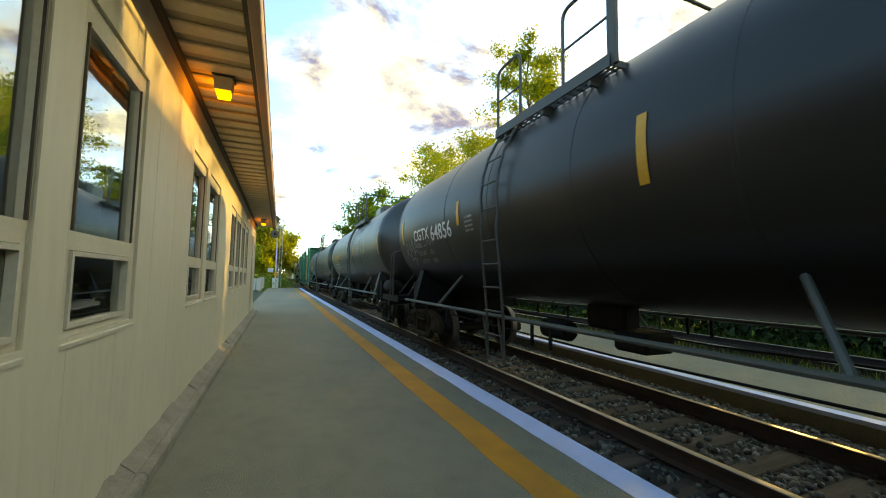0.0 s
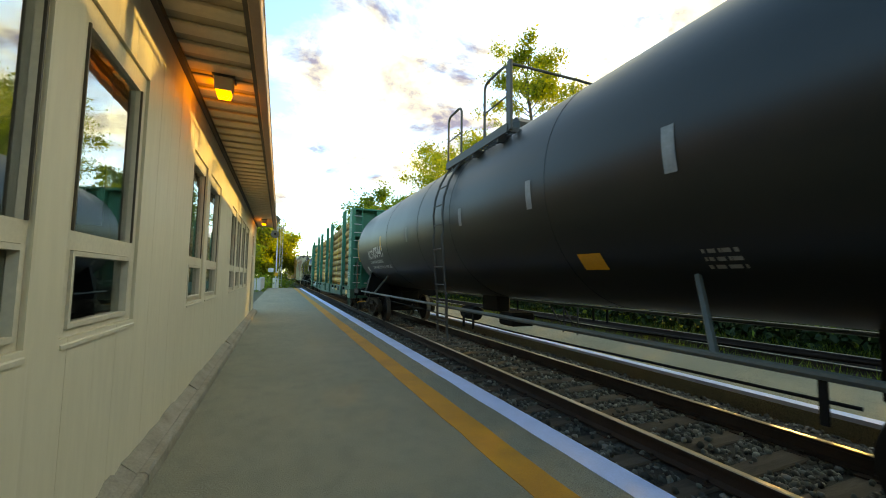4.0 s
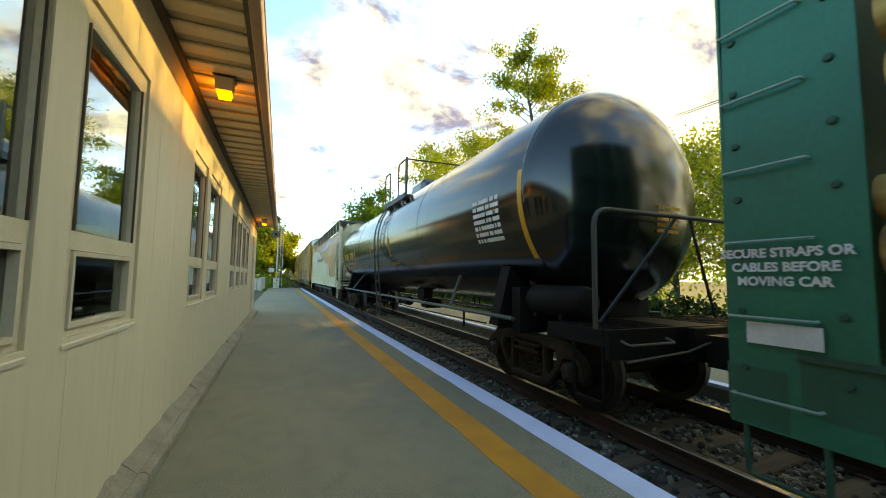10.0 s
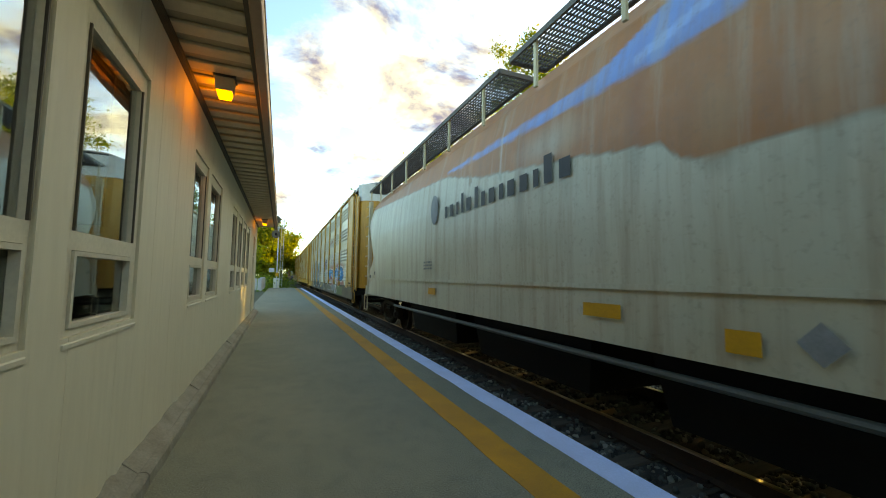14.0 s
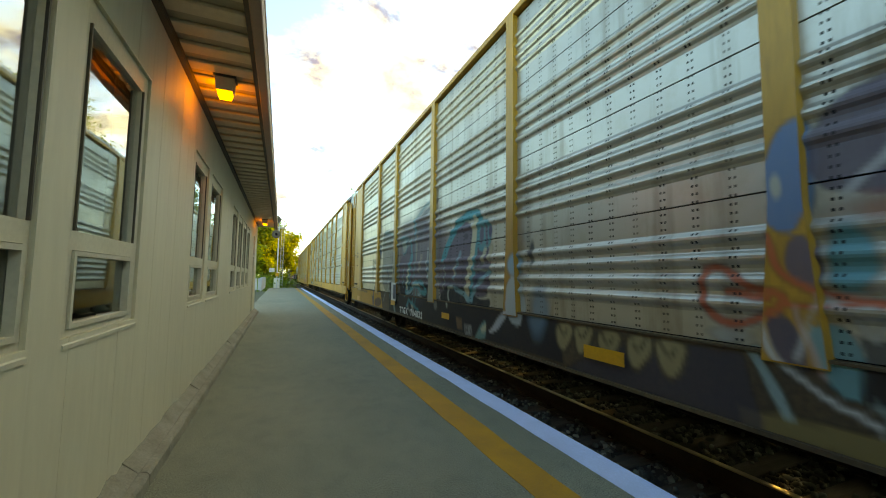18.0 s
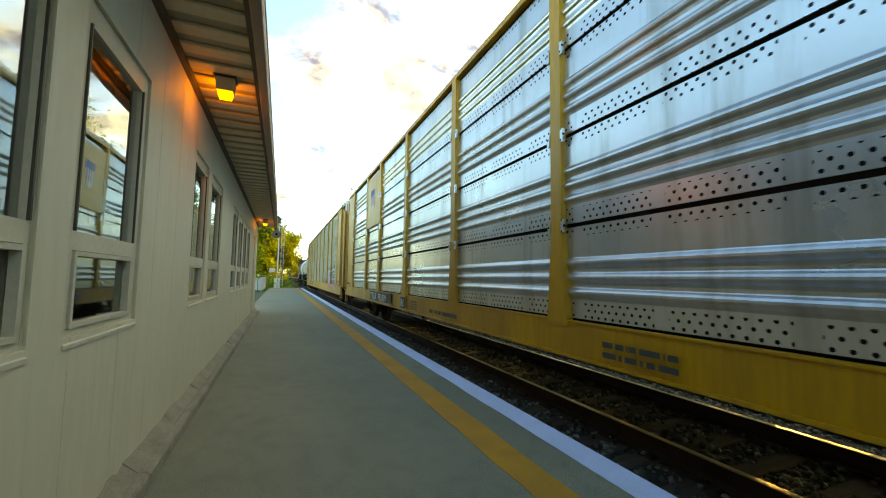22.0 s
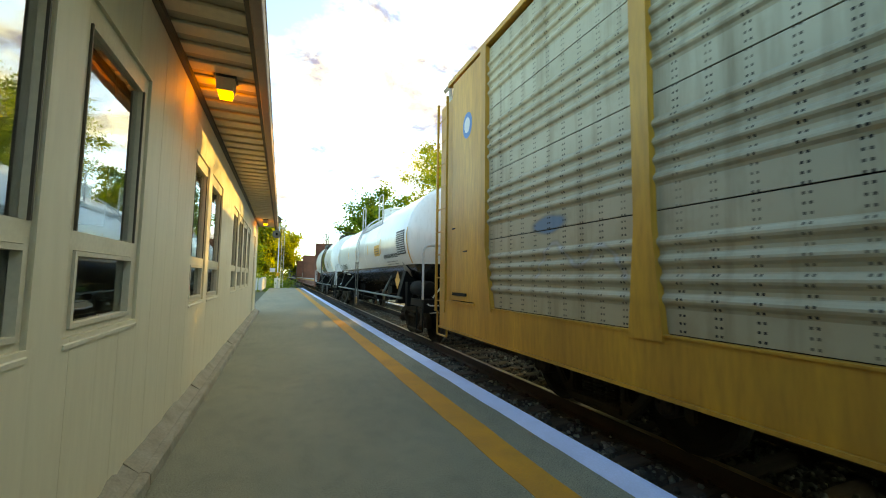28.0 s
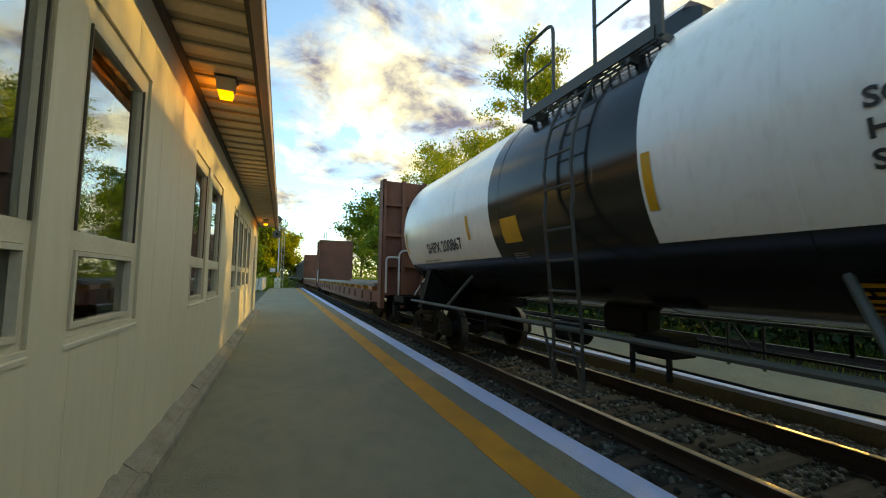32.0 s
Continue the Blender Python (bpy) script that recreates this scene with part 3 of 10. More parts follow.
def truck_meshes():
    # cast side frame: an arched top chord that hooks over the axles, a dropped spring seat, three openings
    bm = bmesh.new()
    half = [(0.0, 0.82), (0.42, 0.82), (0.70, 0.79), (0.92, 0.72), (1.06, 0.62), (1.13, 0.50), (1.13, 0.36), (1.05, 0.33), (1.01, 0.40), (1.00, 0.54), (0.90, 0.60), (0.76, 0.575), (0.70, 0.46), (0.56, 0.30), (0.42, 0.17), (0.34, 0.14), (0.0, 0.14)]
    outer = half + [(-p, q) for p, q in half[-2:0:-1]]
    win = [(0.42, 0.36), (0.47, 0.35), (0.60, 0.50), (0.62, 0.60), (0.58, 0.66), (0.46, 0.685), (0.42, 0.66)]
    mid = [(-0.31, 0.27), (0.31, 0.27), (0.33, 0.32), (0.33, 0.68), (0.30, 0.71), (-0.30, 0.71), (-0.33, 0.68), (-0.33, 0.32)]
    es = []
    for loop in (outer, win, [(-p, q) for p, q in win], mid):
        vs = [bm.verts.new((-0.07, p, q)) for p, q in loop]
        es += [bm.edges.new((a, b)) for a, b in zip(vs, vs[1:] + vs[:1])]
    bmesh.ops.triangle_fill(bm, use_beauty=True, edges=es)
    r = bmesh.ops.extrude_face_region(bm, geom=bm.faces[:])
    bmesh.ops.translate(bm, vec=(0.14, 0, 0), verts=[v for v in r["geom"] if isinstance(v, bmesh.types.BMVert)])
    bmesh.ops.recalc_face_normals(bm, faces=bm.faces)
    rim = [e for e in bm.edges if len(e.link_faces) == 2 and e.calc_face_angle(0) > 1.2]
    bmesh.ops.bevel(bm, geom=rim, offset=0.022, segments=2, affect="EDGES", clamp_overlap=True)
    box(bm, -0.10, 0.10, -0.36, 0.36, 0.19, 0.265, 0.012)      # spring seat
    box(bm, -0.10, 0.10, -0.30, 0.30, 0.56, 0.60, 0.008)       # bolster end in the opening
    box(bm, -0.10, 0.10, -0.30, 0.30, 0.655, 0.69, 0.008)
    SHARED["side"] = put(bm, "side_frame", M["cast"], smooth=True)
    bm = lathe(bmesh.new(), [(-0.12, 0.02), (-0.12, 0.075), (-0.105, 0.088), (-0.08, 0.088), (-0.075, 0.118), (0.08, 0.118), (0.08, 0.02)], "x", (0, 0, 0), 20)
    for i in range(3):
        t = 2.1 * i + 0.5
        lathe(bm, [(-0.14, 0.005), (-0.14, 0.02), (-0.11, 0.02), (-0.11, 0.005)], "x", (0, 0.05 * math.cos(t), 0.05 * math.sin(t)), 6)
    SHARED["cap"] = put(bm, "bearing_cap", M["rail_side"])
    bm = bmesh.new()
    tube(bm, [(0.06 * math.cos(q), 0.06 * math.sin(q), 0.27 + 0.29 * q / 44) for q in (i * math.pi / 4 for i in range(57))], 0.016, 5)
    SHARED["spring"] = put(bm, "spring", M["cast"])
    bm = bmesh.new()
    extrude(bm, [(-0.2, 0.56), (0.2, 0.56), (0.2, 0.66), (-0.2, 0.66)], "x", -1.08, 1.08)
    extrude(bm, [(-0.17, 0.66), (0.17, 0.66), (0.15, 0.80), (-0.15, 0.80)], "x", -0.5, 0.5)
    SHARED["bolster"] = put(bm, "truck", M["axle_steel"])
    # a wheelset about its axle
    bm = bmesh.new()
    lathe(bm, [(-1.06, 0.07), (-0.8, 0.075), (-0.2, 0.085), (0.2, 0.085), (0.8, 0.075), (1.06, 0.07)], "x", (0, 0, 0), 14)
    for s in (-1, 1):
        prof = [(s * 0.66, 0.13), (s * 0.665, 0.37), (s * 0.68, 0.40), (s * 0.682, 0.487), (s * 0.70, 0.487), (s * 0.715, 0.462), (s * 0.82, 0.456), (s * 0.822, 0.40), (s * 0.80, 0.375), (s * 0.76, 0.36), (s * 0.74, 0.18), (s * 0.83, 0.14), (s * 0.83, 0.08)]
        lathe(bm, prof, "x", (0, 0, 0), 36)
    bm.normal_update()
    for f in bm.faces:
        c = f.calc_center_median()
        r = math.hypot(c.y, c.z)
        f.material_index = 1 if r > 0.44 else 0
    SHARED["wheel"] = put(bm, "wheelset", [M["axle_steel"], M["tyre_steel"]], smooth=True)
    # knuckle coupler, y towards the front
    bm = bmesh.new()
    box(bm, -0.08, 0.08, -0.45, 0.35, 0.76, 0.93, 0.015)
    extrude(bm, [(-0.17, -0.42), (0.10, -0.42), (0.19, -0.58), (0.17, -0.72), (0.09, -0.70), (0.08, -0.56), (-0.05, -0.55), (-0.12, -0.72), (-0.2, -0.70)], "z", 0.70, 0.99)
    tube(bm, [(0.13, -0.62, 0.68), (0.13, -0.62, 1.03)], 0.035, 8)
    SHARED["coupler"] = put(bm, "coupler", M["cast"])
    bm = bmesh.new()
    tube(bm, bend([(0.28, -0.15, 0.80), (0.28, -0.35, 0.66), (0.25, -0.52, 0.42), (0.2, -0.62, 0.36)], 0.12), 0.028, 8)
    SHARED["hose"] = put(bm, "air_hose", M["steel_black"])
    for key, ob in list(SHARED.items()):
        SHARED[key] = ob.data
        bpy.data.objects.remove(ob)


def truck(car, y, turn=True):
    t = share(SHARED["bolster"], "truck", car, pose(0, y, 0))
    for s in (-1, 1):
        share(SHARED["side"], "side_frame", t, pose(s * 1.0, 0, 0))
        for q in (-0.875, 0.875):
            share(SHARED["cap"], "bearing_cap", t, pose(s * 1.02, q, WHEEL, 0, 0, 180 if s > 0 else 0))
        for q in (-0.17, 0.0, 0.17):
            share(SHARED["spring"], "spring", t, pose(s * 1.0, q, 0))
        w = share(SHARED["wheel"], "wheelset", t, pose(0, s * 0.875, WHEEL))
        if turn:
            ROLLING.append((w, s * 0.875))
    return t


def running_gear(car, front, rear, y0, y1, turn=True):
    truck(car, front, turn)
    truck(car, rear, turn)
    share(SHARED["coupler"], "coupler", car, pose(0, y0, 0))
    share(SHARED["coupler"], "coupler", car, pose(0, y1, 0, 0, 0, 180))
    share(SHARED["hose"], "air_hose", car, pose(0, y0 - 0.05, 0))


truck_meshes()


def stirrup(car, x, y, w, z1=1.0, z0=0.38, along_y=True, mm=None, name="sill_step"):
    """A U of flat bar under a car's corner."""
    bm = bmesh.new()
    p = bend([(x, y, z1), (x, y, z0), (x, y + w, z0), (x, y + w, z1)], 0.04, 3)
    tube(bm, p, 0.018, 6)
    return part(name, bm, mm or M["steel_black"], car)


def grating(bm, x0, x1, y0, y1, z, pitch=0.06, bar=0.008, h=0.03):
    """Open walkway grating of crossed flat bars."""
    y = y0
    while y <= y1 + 1e-6:
        box(bm, x0, x1, y - bar / 2, y + bar / 2, z - h, z)
        y += pitch * 2
    x = x0
    while x <= x1 + 1e-6:
        box(bm, x - bar / 2, x + bar / 2, y0, y1, z - h, z)
        x += pitch
    for a, b, c, d in ((x0 - 0.02, x0, y0, y1), (x1, x1 + 0.02, y0, y1), (x0, x1, y0 - 0.02, y0), (x0, x1, y1, y1 + 0.02)):
        box(bm, a, b, c, d, z - 0.07, z + 0.005)
    return bm


# ---- tank cars ----
def band_paint(name, cut, white, black, y_band=None, tilt=0.0):
    """White upper shell, black belly and, where asked, a black band round the middle."""
    m, n, l, b = nodes_of(name)
    tc = n.new("ShaderNodeTexCoord")
    s = n.new("ShaderNodeSeparateXYZ")
    l.new(tc.outputs["Object"], s.inputs[0])
    lt = n.new("ShaderNodeMath"); lt.operation = "LESS_THAN"; lt.inputs[1].default_value = cut
    l.new(s.outputs["Z"], lt.inputs[0])
    mask = lt.outputs[0]
    if y_band:
        g = n.new("ShaderNodeMath"); g.operation = "GREATER_THAN"; g.inputs[1].default_value = y_band[0]
        h = n.new("ShaderNodeMath"); h.operation = "LESS_THAN"; h.inputs[1].default_value = y_band[1]
        l.new(s.outputs["Y"], g.inputs[0]); l.new(s.outputs["Y"], h.inputs[0])
        a = n.new("ShaderNodeMath"); a.operation = "MULTIPLY"
        l.new(g.outputs[0], a.inputs[0]); l.new(h.outputs[0], a.inputs[1])
        o = n.new("ShaderNodeMath"); o.operation = "MAXIMUM"
        l.new(a.outputs[0], o.inputs[0]); l.new(mask, o.inputs[1])
        mask = o.outputs[0]
    z1 = noise_of(n, l, 0.9, 6, 0.6)
    z2 = noise_of(n, l, 14, 5, 0.6, (1, 1, 0.25))
    f1 = ramp_of(n, l, z1.outputs["Fac"], [(0.4, 0.0), (0.75, 0.5)])
    f2 = ramp_of(n, l, z2.outputs["Fac"], [(0.5, 0.0), (0.85, 0.35)])
    w = mix_of(n, l, f1.outputs[0], white, tuple(c * 0.85 for c in white))
    w = mix_of(n, l, f2.outputs[0], w, (0.42, 0.36, 0.28))
    k = mix_of(n, l, f1.outputs[0], black, (0.024, 0.022, 0.018))
    l.new(mix_of(n, l, mask, w, k), b.inputs["Base Color"])
    rr = n.new("ShaderNodeMapRange"); rr.inputs["To Min"].default_value, rr.inputs["To Max"].default_value = 0.12, 0.26
    l.new(z1.outputs["Fac"], rr.inputs["Value"]); l.new(rr.outputs[0], b.inputs["Roughness"])
    return m


def tank_car(label, ln, R, zc, shell, y_place, ladder_y, trim, gear_y=0.55, turn=True, dome="shelf", rails=None, shelf=(-1.95, 0.30)):
    car = thing("tank_car", label, "tank car", "cars of the freight train")
    hd = 0.66
    head = [(-hd * math.cos(t), R * math.sin(t)) for t in (math.pi / 2 * i / 12 for i in range(1, 12))]
    prof = [(-hd, 0.02)] + head + [(0.0, R)] + [(ln * i / 12, R) for i in range(1, 12)] + [(ln, R)] + [(ln - a, r) for a, r in head[::-1]] + [(ln + hd, 0.02)]
    part("tank_shell", lathe(bmesh.new(), prof, "y", (0, 0, zc), 72), shell, car, smooth=True)
    # weld rings
    for y in (0.0, ln * 0.27, ln * 0.5 - 0.9, ln * 0.5 + 0.9, ln * 0.73, ln):
        part("weld_ring", lathe(bmesh.new(), [(y - 0.03, R - 0.01), (y - 0.02, R + 0.005), (y + 0.02, R + 0.005), (y + 0.03, R - 0.01)], "y", (0, 0, zc), 72), shell, car, smooth=True)
    # stub sills, end platforms, bolsters and saddles
    for y, d in ((0.0, -1), (ln, 1)):
        c = y - d * gear_y
        cs = y - d * (gear_y + 0.35)
        part("stub_sill", boxes((-0.30, 0.30, min(y + d * 1.35, y - d * 2.0), max(y + d * 1.35, y - d * 2.0), 0.72, 1.08), (-0.30, 0.30, min(y + d * 0.2, y - d * 2.0), max(y + d * 0.2, y - d * 2.0), 1.081, 1.32), bev=0.01), M["steel_black"], car)
        e0, e1 = sorted((y + d * 0.35, y + d * 1.22))
        pl = grating(boxes((-1.42, -1.36, e0, e1, 0.92, 1.01), (1.36, 1.42, e0, e1, 0.92, 1.01), bev=0.006), -1.40, 1.40, e0 + 0.02, e1 - 0.02, 1.08, 0.07, 0.010)
        box(pl, -1.42, 1.42, *sorted((y + d * 1.22, y + d * 1.27)), 0.80, 1.09)
        part("end_platform", pl, M["steel_black"], car)
        for s in (-1, 1):
            bm = bmesh.new()
            zt = zc - math.sqrt(max(0.0, R * R - 1.25 ** 2)) + 0.03
            zi = zc - math.sqrt(max(0.0, R * R - 0.6 ** 2)) + 0.03
            extrude(bm, [(s * 1.36, 0.88), (s * 0.3, 0.80), (s * 0.6, zi), (s * 1.08, 1.72), (s * 1.18, 1.72), (s * 1.40, 1.02)], "y", cs - 0.09, cs + 0.09)
            extrude(bm, [(s * 1.42, 0.9), (s * 1.36, 0.9), (s * 1.14, 1.74), (s * 1.20, 1.76)], "y", cs - 0.12, cs + 0.12)
            part("saddle", bm, M["saddle_grey"] if shell is M["tank_worn"] else M["steel_black"], car)
        part("bolster_web", boxes((-1.25, 1.25, c - 0.1, c + 0.1, 0.82, 1.46)), M["steel_black"], car)
        # bent-pipe guard rail over the end platform
        ye = y + d * 1.05
        bm = bmesh.new()
        tube(bm, bend([(-1.36, ye, 1.08), (-1.36, ye, 2.32), (1.36, ye, 2.32), (1.36, ye, 1.08)], 0.2, 5), 0.026, 8)
        for s in (-1, 1):
            tube(bm, [(s * 0.12, ye, 2.30), (s * 1.0, y + d * 0.75, 1.10)], 0.02, 6)
        part("guard_rail", bm, rails or trim, car, "bent pipe guard rail")
        for s in (-1, 1):
            stirrup(car, s * 1.40, y + d * 1.18 - (0.4 if d > 0 else 0.0), 0.4)
        bm = bmesh.new()
        tube(bm, bend([(-1.35, y + d * 1.36, 1.0), (-1.35, y + d * 1.46, 0.97), (-0.75, y + d * 1.46, 0.97), (-0.75, y + d * 1.36, 1.0)], 0.03, 3), 0.014, 6)
        part("grab_iron", bm, trim, car)
    # cut lever and air reservoir at the front
    bm = bmesh.new()
    tube(bm, [(-1.3, -1.38, 0.80), (-0.5, -1.42, 0.86), (-0.15, -1.5, 0.98)], 0.015, 6)
    part("cut_lever", bm, trim, car)
    bm = lathe(bmesh.new(), [(-0.06, 0.02), (-0.02, 0.16), (0.05, 0.2), (0.95, 0.2), (1.02, 0.16), (1.06, 0.02)], "y", (-1.02, -0.6, 1.30), 20)
    part("air_reservoir", bm, M["steel_black"], car, smooth=True)
    for y in (-0.35, 0.15):
        part("reservoir_bracket", boxes((-1.2, -0.85, y, y + 0.06, 1.085, 1.14)), M["steel_black"], car)
    # side running pipe with a few hangers, and brake rods
    for s in (-1, 1):
        bm = bmesh.new()
        tube(bm, [(s * 1.43, gear_y - 0.2, 1.04), (s * 1.43, ln - gear_y + 0.2, 1.04)], 0.030, 8)
        part("running_pipe", bm, M["pipe_grey"], car)
        for y in (gear_y + 1.3, ladder_y - 1.1, ladder_y - 0.75, ladder_y + 1.9, ln - gear_y - 1.3):
            part("pipe_hanger", boxes((s * 1.43 - 0.012, s * 1.43 + 0.012, y - 0.02, y + 0.02, 0.76, 1.03)), M["steel_black"], car)
        part("brake_rod", tube(bmesh.new(), [(s * 1.0, gear_y + 1.3, 0.80), (s * 0.9, ladder_y - 1.5, 0.74), (s * 0.9, ln - gear_y - 1.3, 0.80)], 0.014, 6), M["steel_black"], car)
        for y, q in ((gear_y + 1.9, -1), (ln - gear_y - 1.9, 1)):
            bm = bmesh.new()
            tube(bm, [(s * 1.42, y, 1.04), (s * 1.05, y - 0.35 * q, 1.62)], 0.03, 6)
            part("brace", bm, M["pipe_grey"], car)
    bm = bmesh.new()
    box(bm, -0.4, 0.1, ln * 0.42, ln * 0.42 + 0.5, 0.70, 0.95, 0.04)
    part("brake_valve", bm, M["steel_black"], car)
    bm = lathe(bmesh.new(), [(ln * 0.42 + 1.1, 0.02), (ln * 0.42 + 1.1, 0.14), (ln * 0.42 + 1.6, 0.14), (ln * 0.42 + 1.6, 0.02)], "y", (-0.55, 0, 0.85), 14)
    part("brake_cylinder", bm, M["steel_black"], car)
    bm = bmesh.new()
    box(bm, -0.15, 0.15, ln * 0.5 - 0.35, ln * 0.5 + 0.35, zc - R - 0.32, zc - R + 0.05, 0.04)
    part("outlet_valve", bm, M["steel_black"], car)
    # ladders up both flanks; on the white cars their lower half is dark
    low_trim = M["trim_grey"] if dome == "white" else trim
    for s in (-1, 1):
        for q in (-0.22, 0.22):
            bm = bmesh.new()
            low = [(s * 1.50, ladder_y + q, 0.42), (s * 1.52, ladder_y + q, 1.10), (s * (R + 0.10), ladder_y + q, zc - 0.45)]
            part("ladder_stile", tube(bmesh.new(), low, 0.021, 6), low_trim, car)
            pts = low[-1:]
            for i in range(8):
                a = radians(-10 + i * 11)
                pts.append((s * (R + 0.10) * math.cos(a), ladder_y + q, zc + (R + 0.10) * math.sin(a)))
            tube(bm, pts, 0.021, 6)
            part("ladder_brace", tube(bmesh.new(), [(s * 1.50, ladder_y + q, 0.45), (s * 1.40, ladder_y + q + 0.32, 1.0)], 0.02, 6), low_trim, car)
            part("ladder_stile", bm, trim, car)
        z = 0.46
        zs = []
        while z < zc - 0.45:
            zs.append((s * (1.50 + (R + 0.10 - 1.50) * max(0, (z - 0.42) / (zc - 0.87))), z)); z += 0.33
        for i in range(6):
            a = radians(-6 + i * 13)
            zs.append((s * (R + 0.10) * math.cos(a), zc + (R + 0.10) * math.sin(a)))
        for x, z in zs:
            part("ladder_rung", tube(bmesh.new(), [(x, ladder_y - 0.22, z), (x, ladder_y + 0.22, z)], 0.014, 6), trim if z > zc - 0.5 else low_trim, car)
    # platform and fittings on top
    zt = zc + R
    yc = ln * 0.5
    hw = 1.35
    if dome in ("white", "shelf"):      # low shelves on the shoulders, with a hoop at the head of the ladder
        zp = zc + math.sqrt(R * R - 1.44) + 0.03
        xe = 1.22
        if dome == "shelf":
            zp, xe = zp + 0.09, 1.32
        ya, yb = (yc - 2.9, yc + 0.75) if dome == "white" else (ladder_y + shelf[0], ladder_y + shelf[1])
        for s in (-1, 1):
            part("top_platform", grating(bmesh.new(), *sorted((s * xe, s * 0.86)), ya, yb, zp), trim, car, "open grating walkway")
            part("edge_plate", boxes((*sorted((s * (xe + 0.005), s * (xe + 0.02))), ya, yb, zp - 0.07, zp + 0.07), bev=0.004), trim, car)
            for y in (ya + 0.3, (ya + yb) / 2, yb - 0.25):
                part("platform_bracket", boxes((*sorted((s * xe, s * 0.95)), y - 0.02, y + 0.02, zp - 0.13, zp - 0.005)), trim, car)
            hoops = ((yb - 0.6, 0.55), (ya + 0.1, 0.55)) if dome == "white" else ((yb - 0.62, 0.60), (ya + 0.04, 0.70))
            for y, w in hoops:
                bm = bmesh.new()
                tube(bm, bend([(s * (xe - 0.02), y, zp), (s * (xe - 0.02), y, zp + 1.0), (s * (xe - 0.02), y + w, zp + 1.0), (s * (xe - 0.02), y + w, zp)], 0.14, 4), 0.022, 8)
                tube(bm, [(s * (xe - 0.02), y, zp + 0.5), (s * (xe - 0.02), y + w, zp + 0.5)], 0.016, 6)
                part("top_railing", bm, trim, car, "bent pipe railing")
            if dome == "shelf":
                part("railing_post", boxes((*sorted((s * xe, s * (xe - 0.05))), ya - 0.06, ya + 0.03, zp - 0.05, zp + 1.03), bev=0.006), trim, car, "flat steel post")
        if dome == "shelf":
            part("cross_rail", tube(bmesh.new(), bend([(-xe + 0.03, ya - 0.015, zp + 0.98), (0, ya - 0.015, zp + 1.0), (xe - 0.03, ya - 0.015, zp + 0.98)], 0.1, 2), 0.022, 8), trim, car, "pipe rail across the tank top")
            bm = boxes((-0.42, 0.42, ladder_y - 0.75, ladder_y + 0.35, zt - 0.25, zt + 0.40), bev=0.13)
            part("valve_housing", bm, shell, car, "bevelled steel housing over the valves")
    bm = lathe(bmesh.new(), [(zt - 0.1, 0.30), (zt + 0.22, 0.30), (zt + 0.24, 0.36), (zt + 0.30, 0.36), (zt + 0.36, 0.2), (zt + 0.37, 0.02)], "z", (0, yc - 0.55, 0), 24)
    if dome == "white":
        part("manway", bm, shell, car, smooth=True)
    else:
        bm.free()
    bm = bmesh.new()
    lathe(bm, [(zt - 0.1, 0.36), (zt + 0.42, 0.36), (zt + 0.45, 0.30), (zt + 0.46, 0.02)], "z", (0, yc + 0.45, 0), 24)
    if dome == "white":
        part("valve_housing", bm, M["decal_white"], car, smooth=True)
    else:
        bm.free()
    running_gear(car, gear_y, ln - gear_y, -1.0, ln + 1.0, turn)
    car["ln"] = ln
    CARS.append((car, y_place))
    return car


def side_text(car, body, size, y, z, R, zc, mm, bold=0.006):
    vs, fs = words(body, size, bold)
    return decal("lettering", wrap_side(vs, y, z, R, zc), fs, mm, car)


def side_patch(car, name, w, h, y, z, R, zc, mm, label=""):
    """A painted or stuck patch centred at y, z."""
    vs, fs = patch(w, h, max(1, int(w / 0.3)), max(3, int(h / 0.1)))
    return decal(name, wrap_side([v + Vector((0, 0, 0)) for v in vs], y + w / 2, z - h / 2, R, zc), fs, mm, car, label)


def side_bars(car, w, h, rows, y, z, R, zc, mm, seed, bar=0.5, cols=(4, 8)):
    vs, fs = bars(w, h, rows, seed, bar, cols)
    return decal("data_line", wrap_side(vs, y + w / 2, z - h / 2, R, zc), fs, mm, car)


def head_text(car, body, size, x, z, R, zc, mm):
    vs, fs = words(body, size, 0.004)
    return decal("lettering", wrap_head(vs, x, z, R, zc, 0.66), fs, mm, car)


def head_bars(car, w, h, rows, x, z, R, zc, mm, seed):
    vs, fs = bars(w, h, rows, seed)
    return decal("data_line", wrap_head(vs, x, z, R, zc, 0.66), fs, mm, car)


def brake_wheel(car, x, y, z, r=0.28, mm=None, gear=None):
    bm = bmesh.new()
    ring = [(x + r * math.cos(t), y, z + r * math.sin(t)) for t in (2 * math.pi * i / 24 for i in range(24))]
    tube(bm, ring, 0.018, 6, closed=True)
    for i in range(5):
        t = 2 * math.pi * i / 5 + 0.3
        tube(bm, [(x, y + 0.02, z), (x + r * math.cos(t), y, z + r * math.sin(t))], 0.015, 6)
    lathe(bm, [(y - 0.02, 0.02), (y - 0.02, 0.06), (y + 0.12, 0.06), (y + 0.12, 0.02)], "y", (x, 0, z), 12)
    w = part("brake_wheel", bm, mm or M["steel_black"], car, "spoked hand brake wheel")
    part("brake_gear", boxes((x - 0.16, x + 0.16, y + 0.12, y + 0.3, z - 0.3, z + 0.22), (x - 0.04, x + 0.04, y + 0.14, y + 0.22, 1.08, z - 0.3), bev=0.02), gear or mm or M["steel_black"], car)


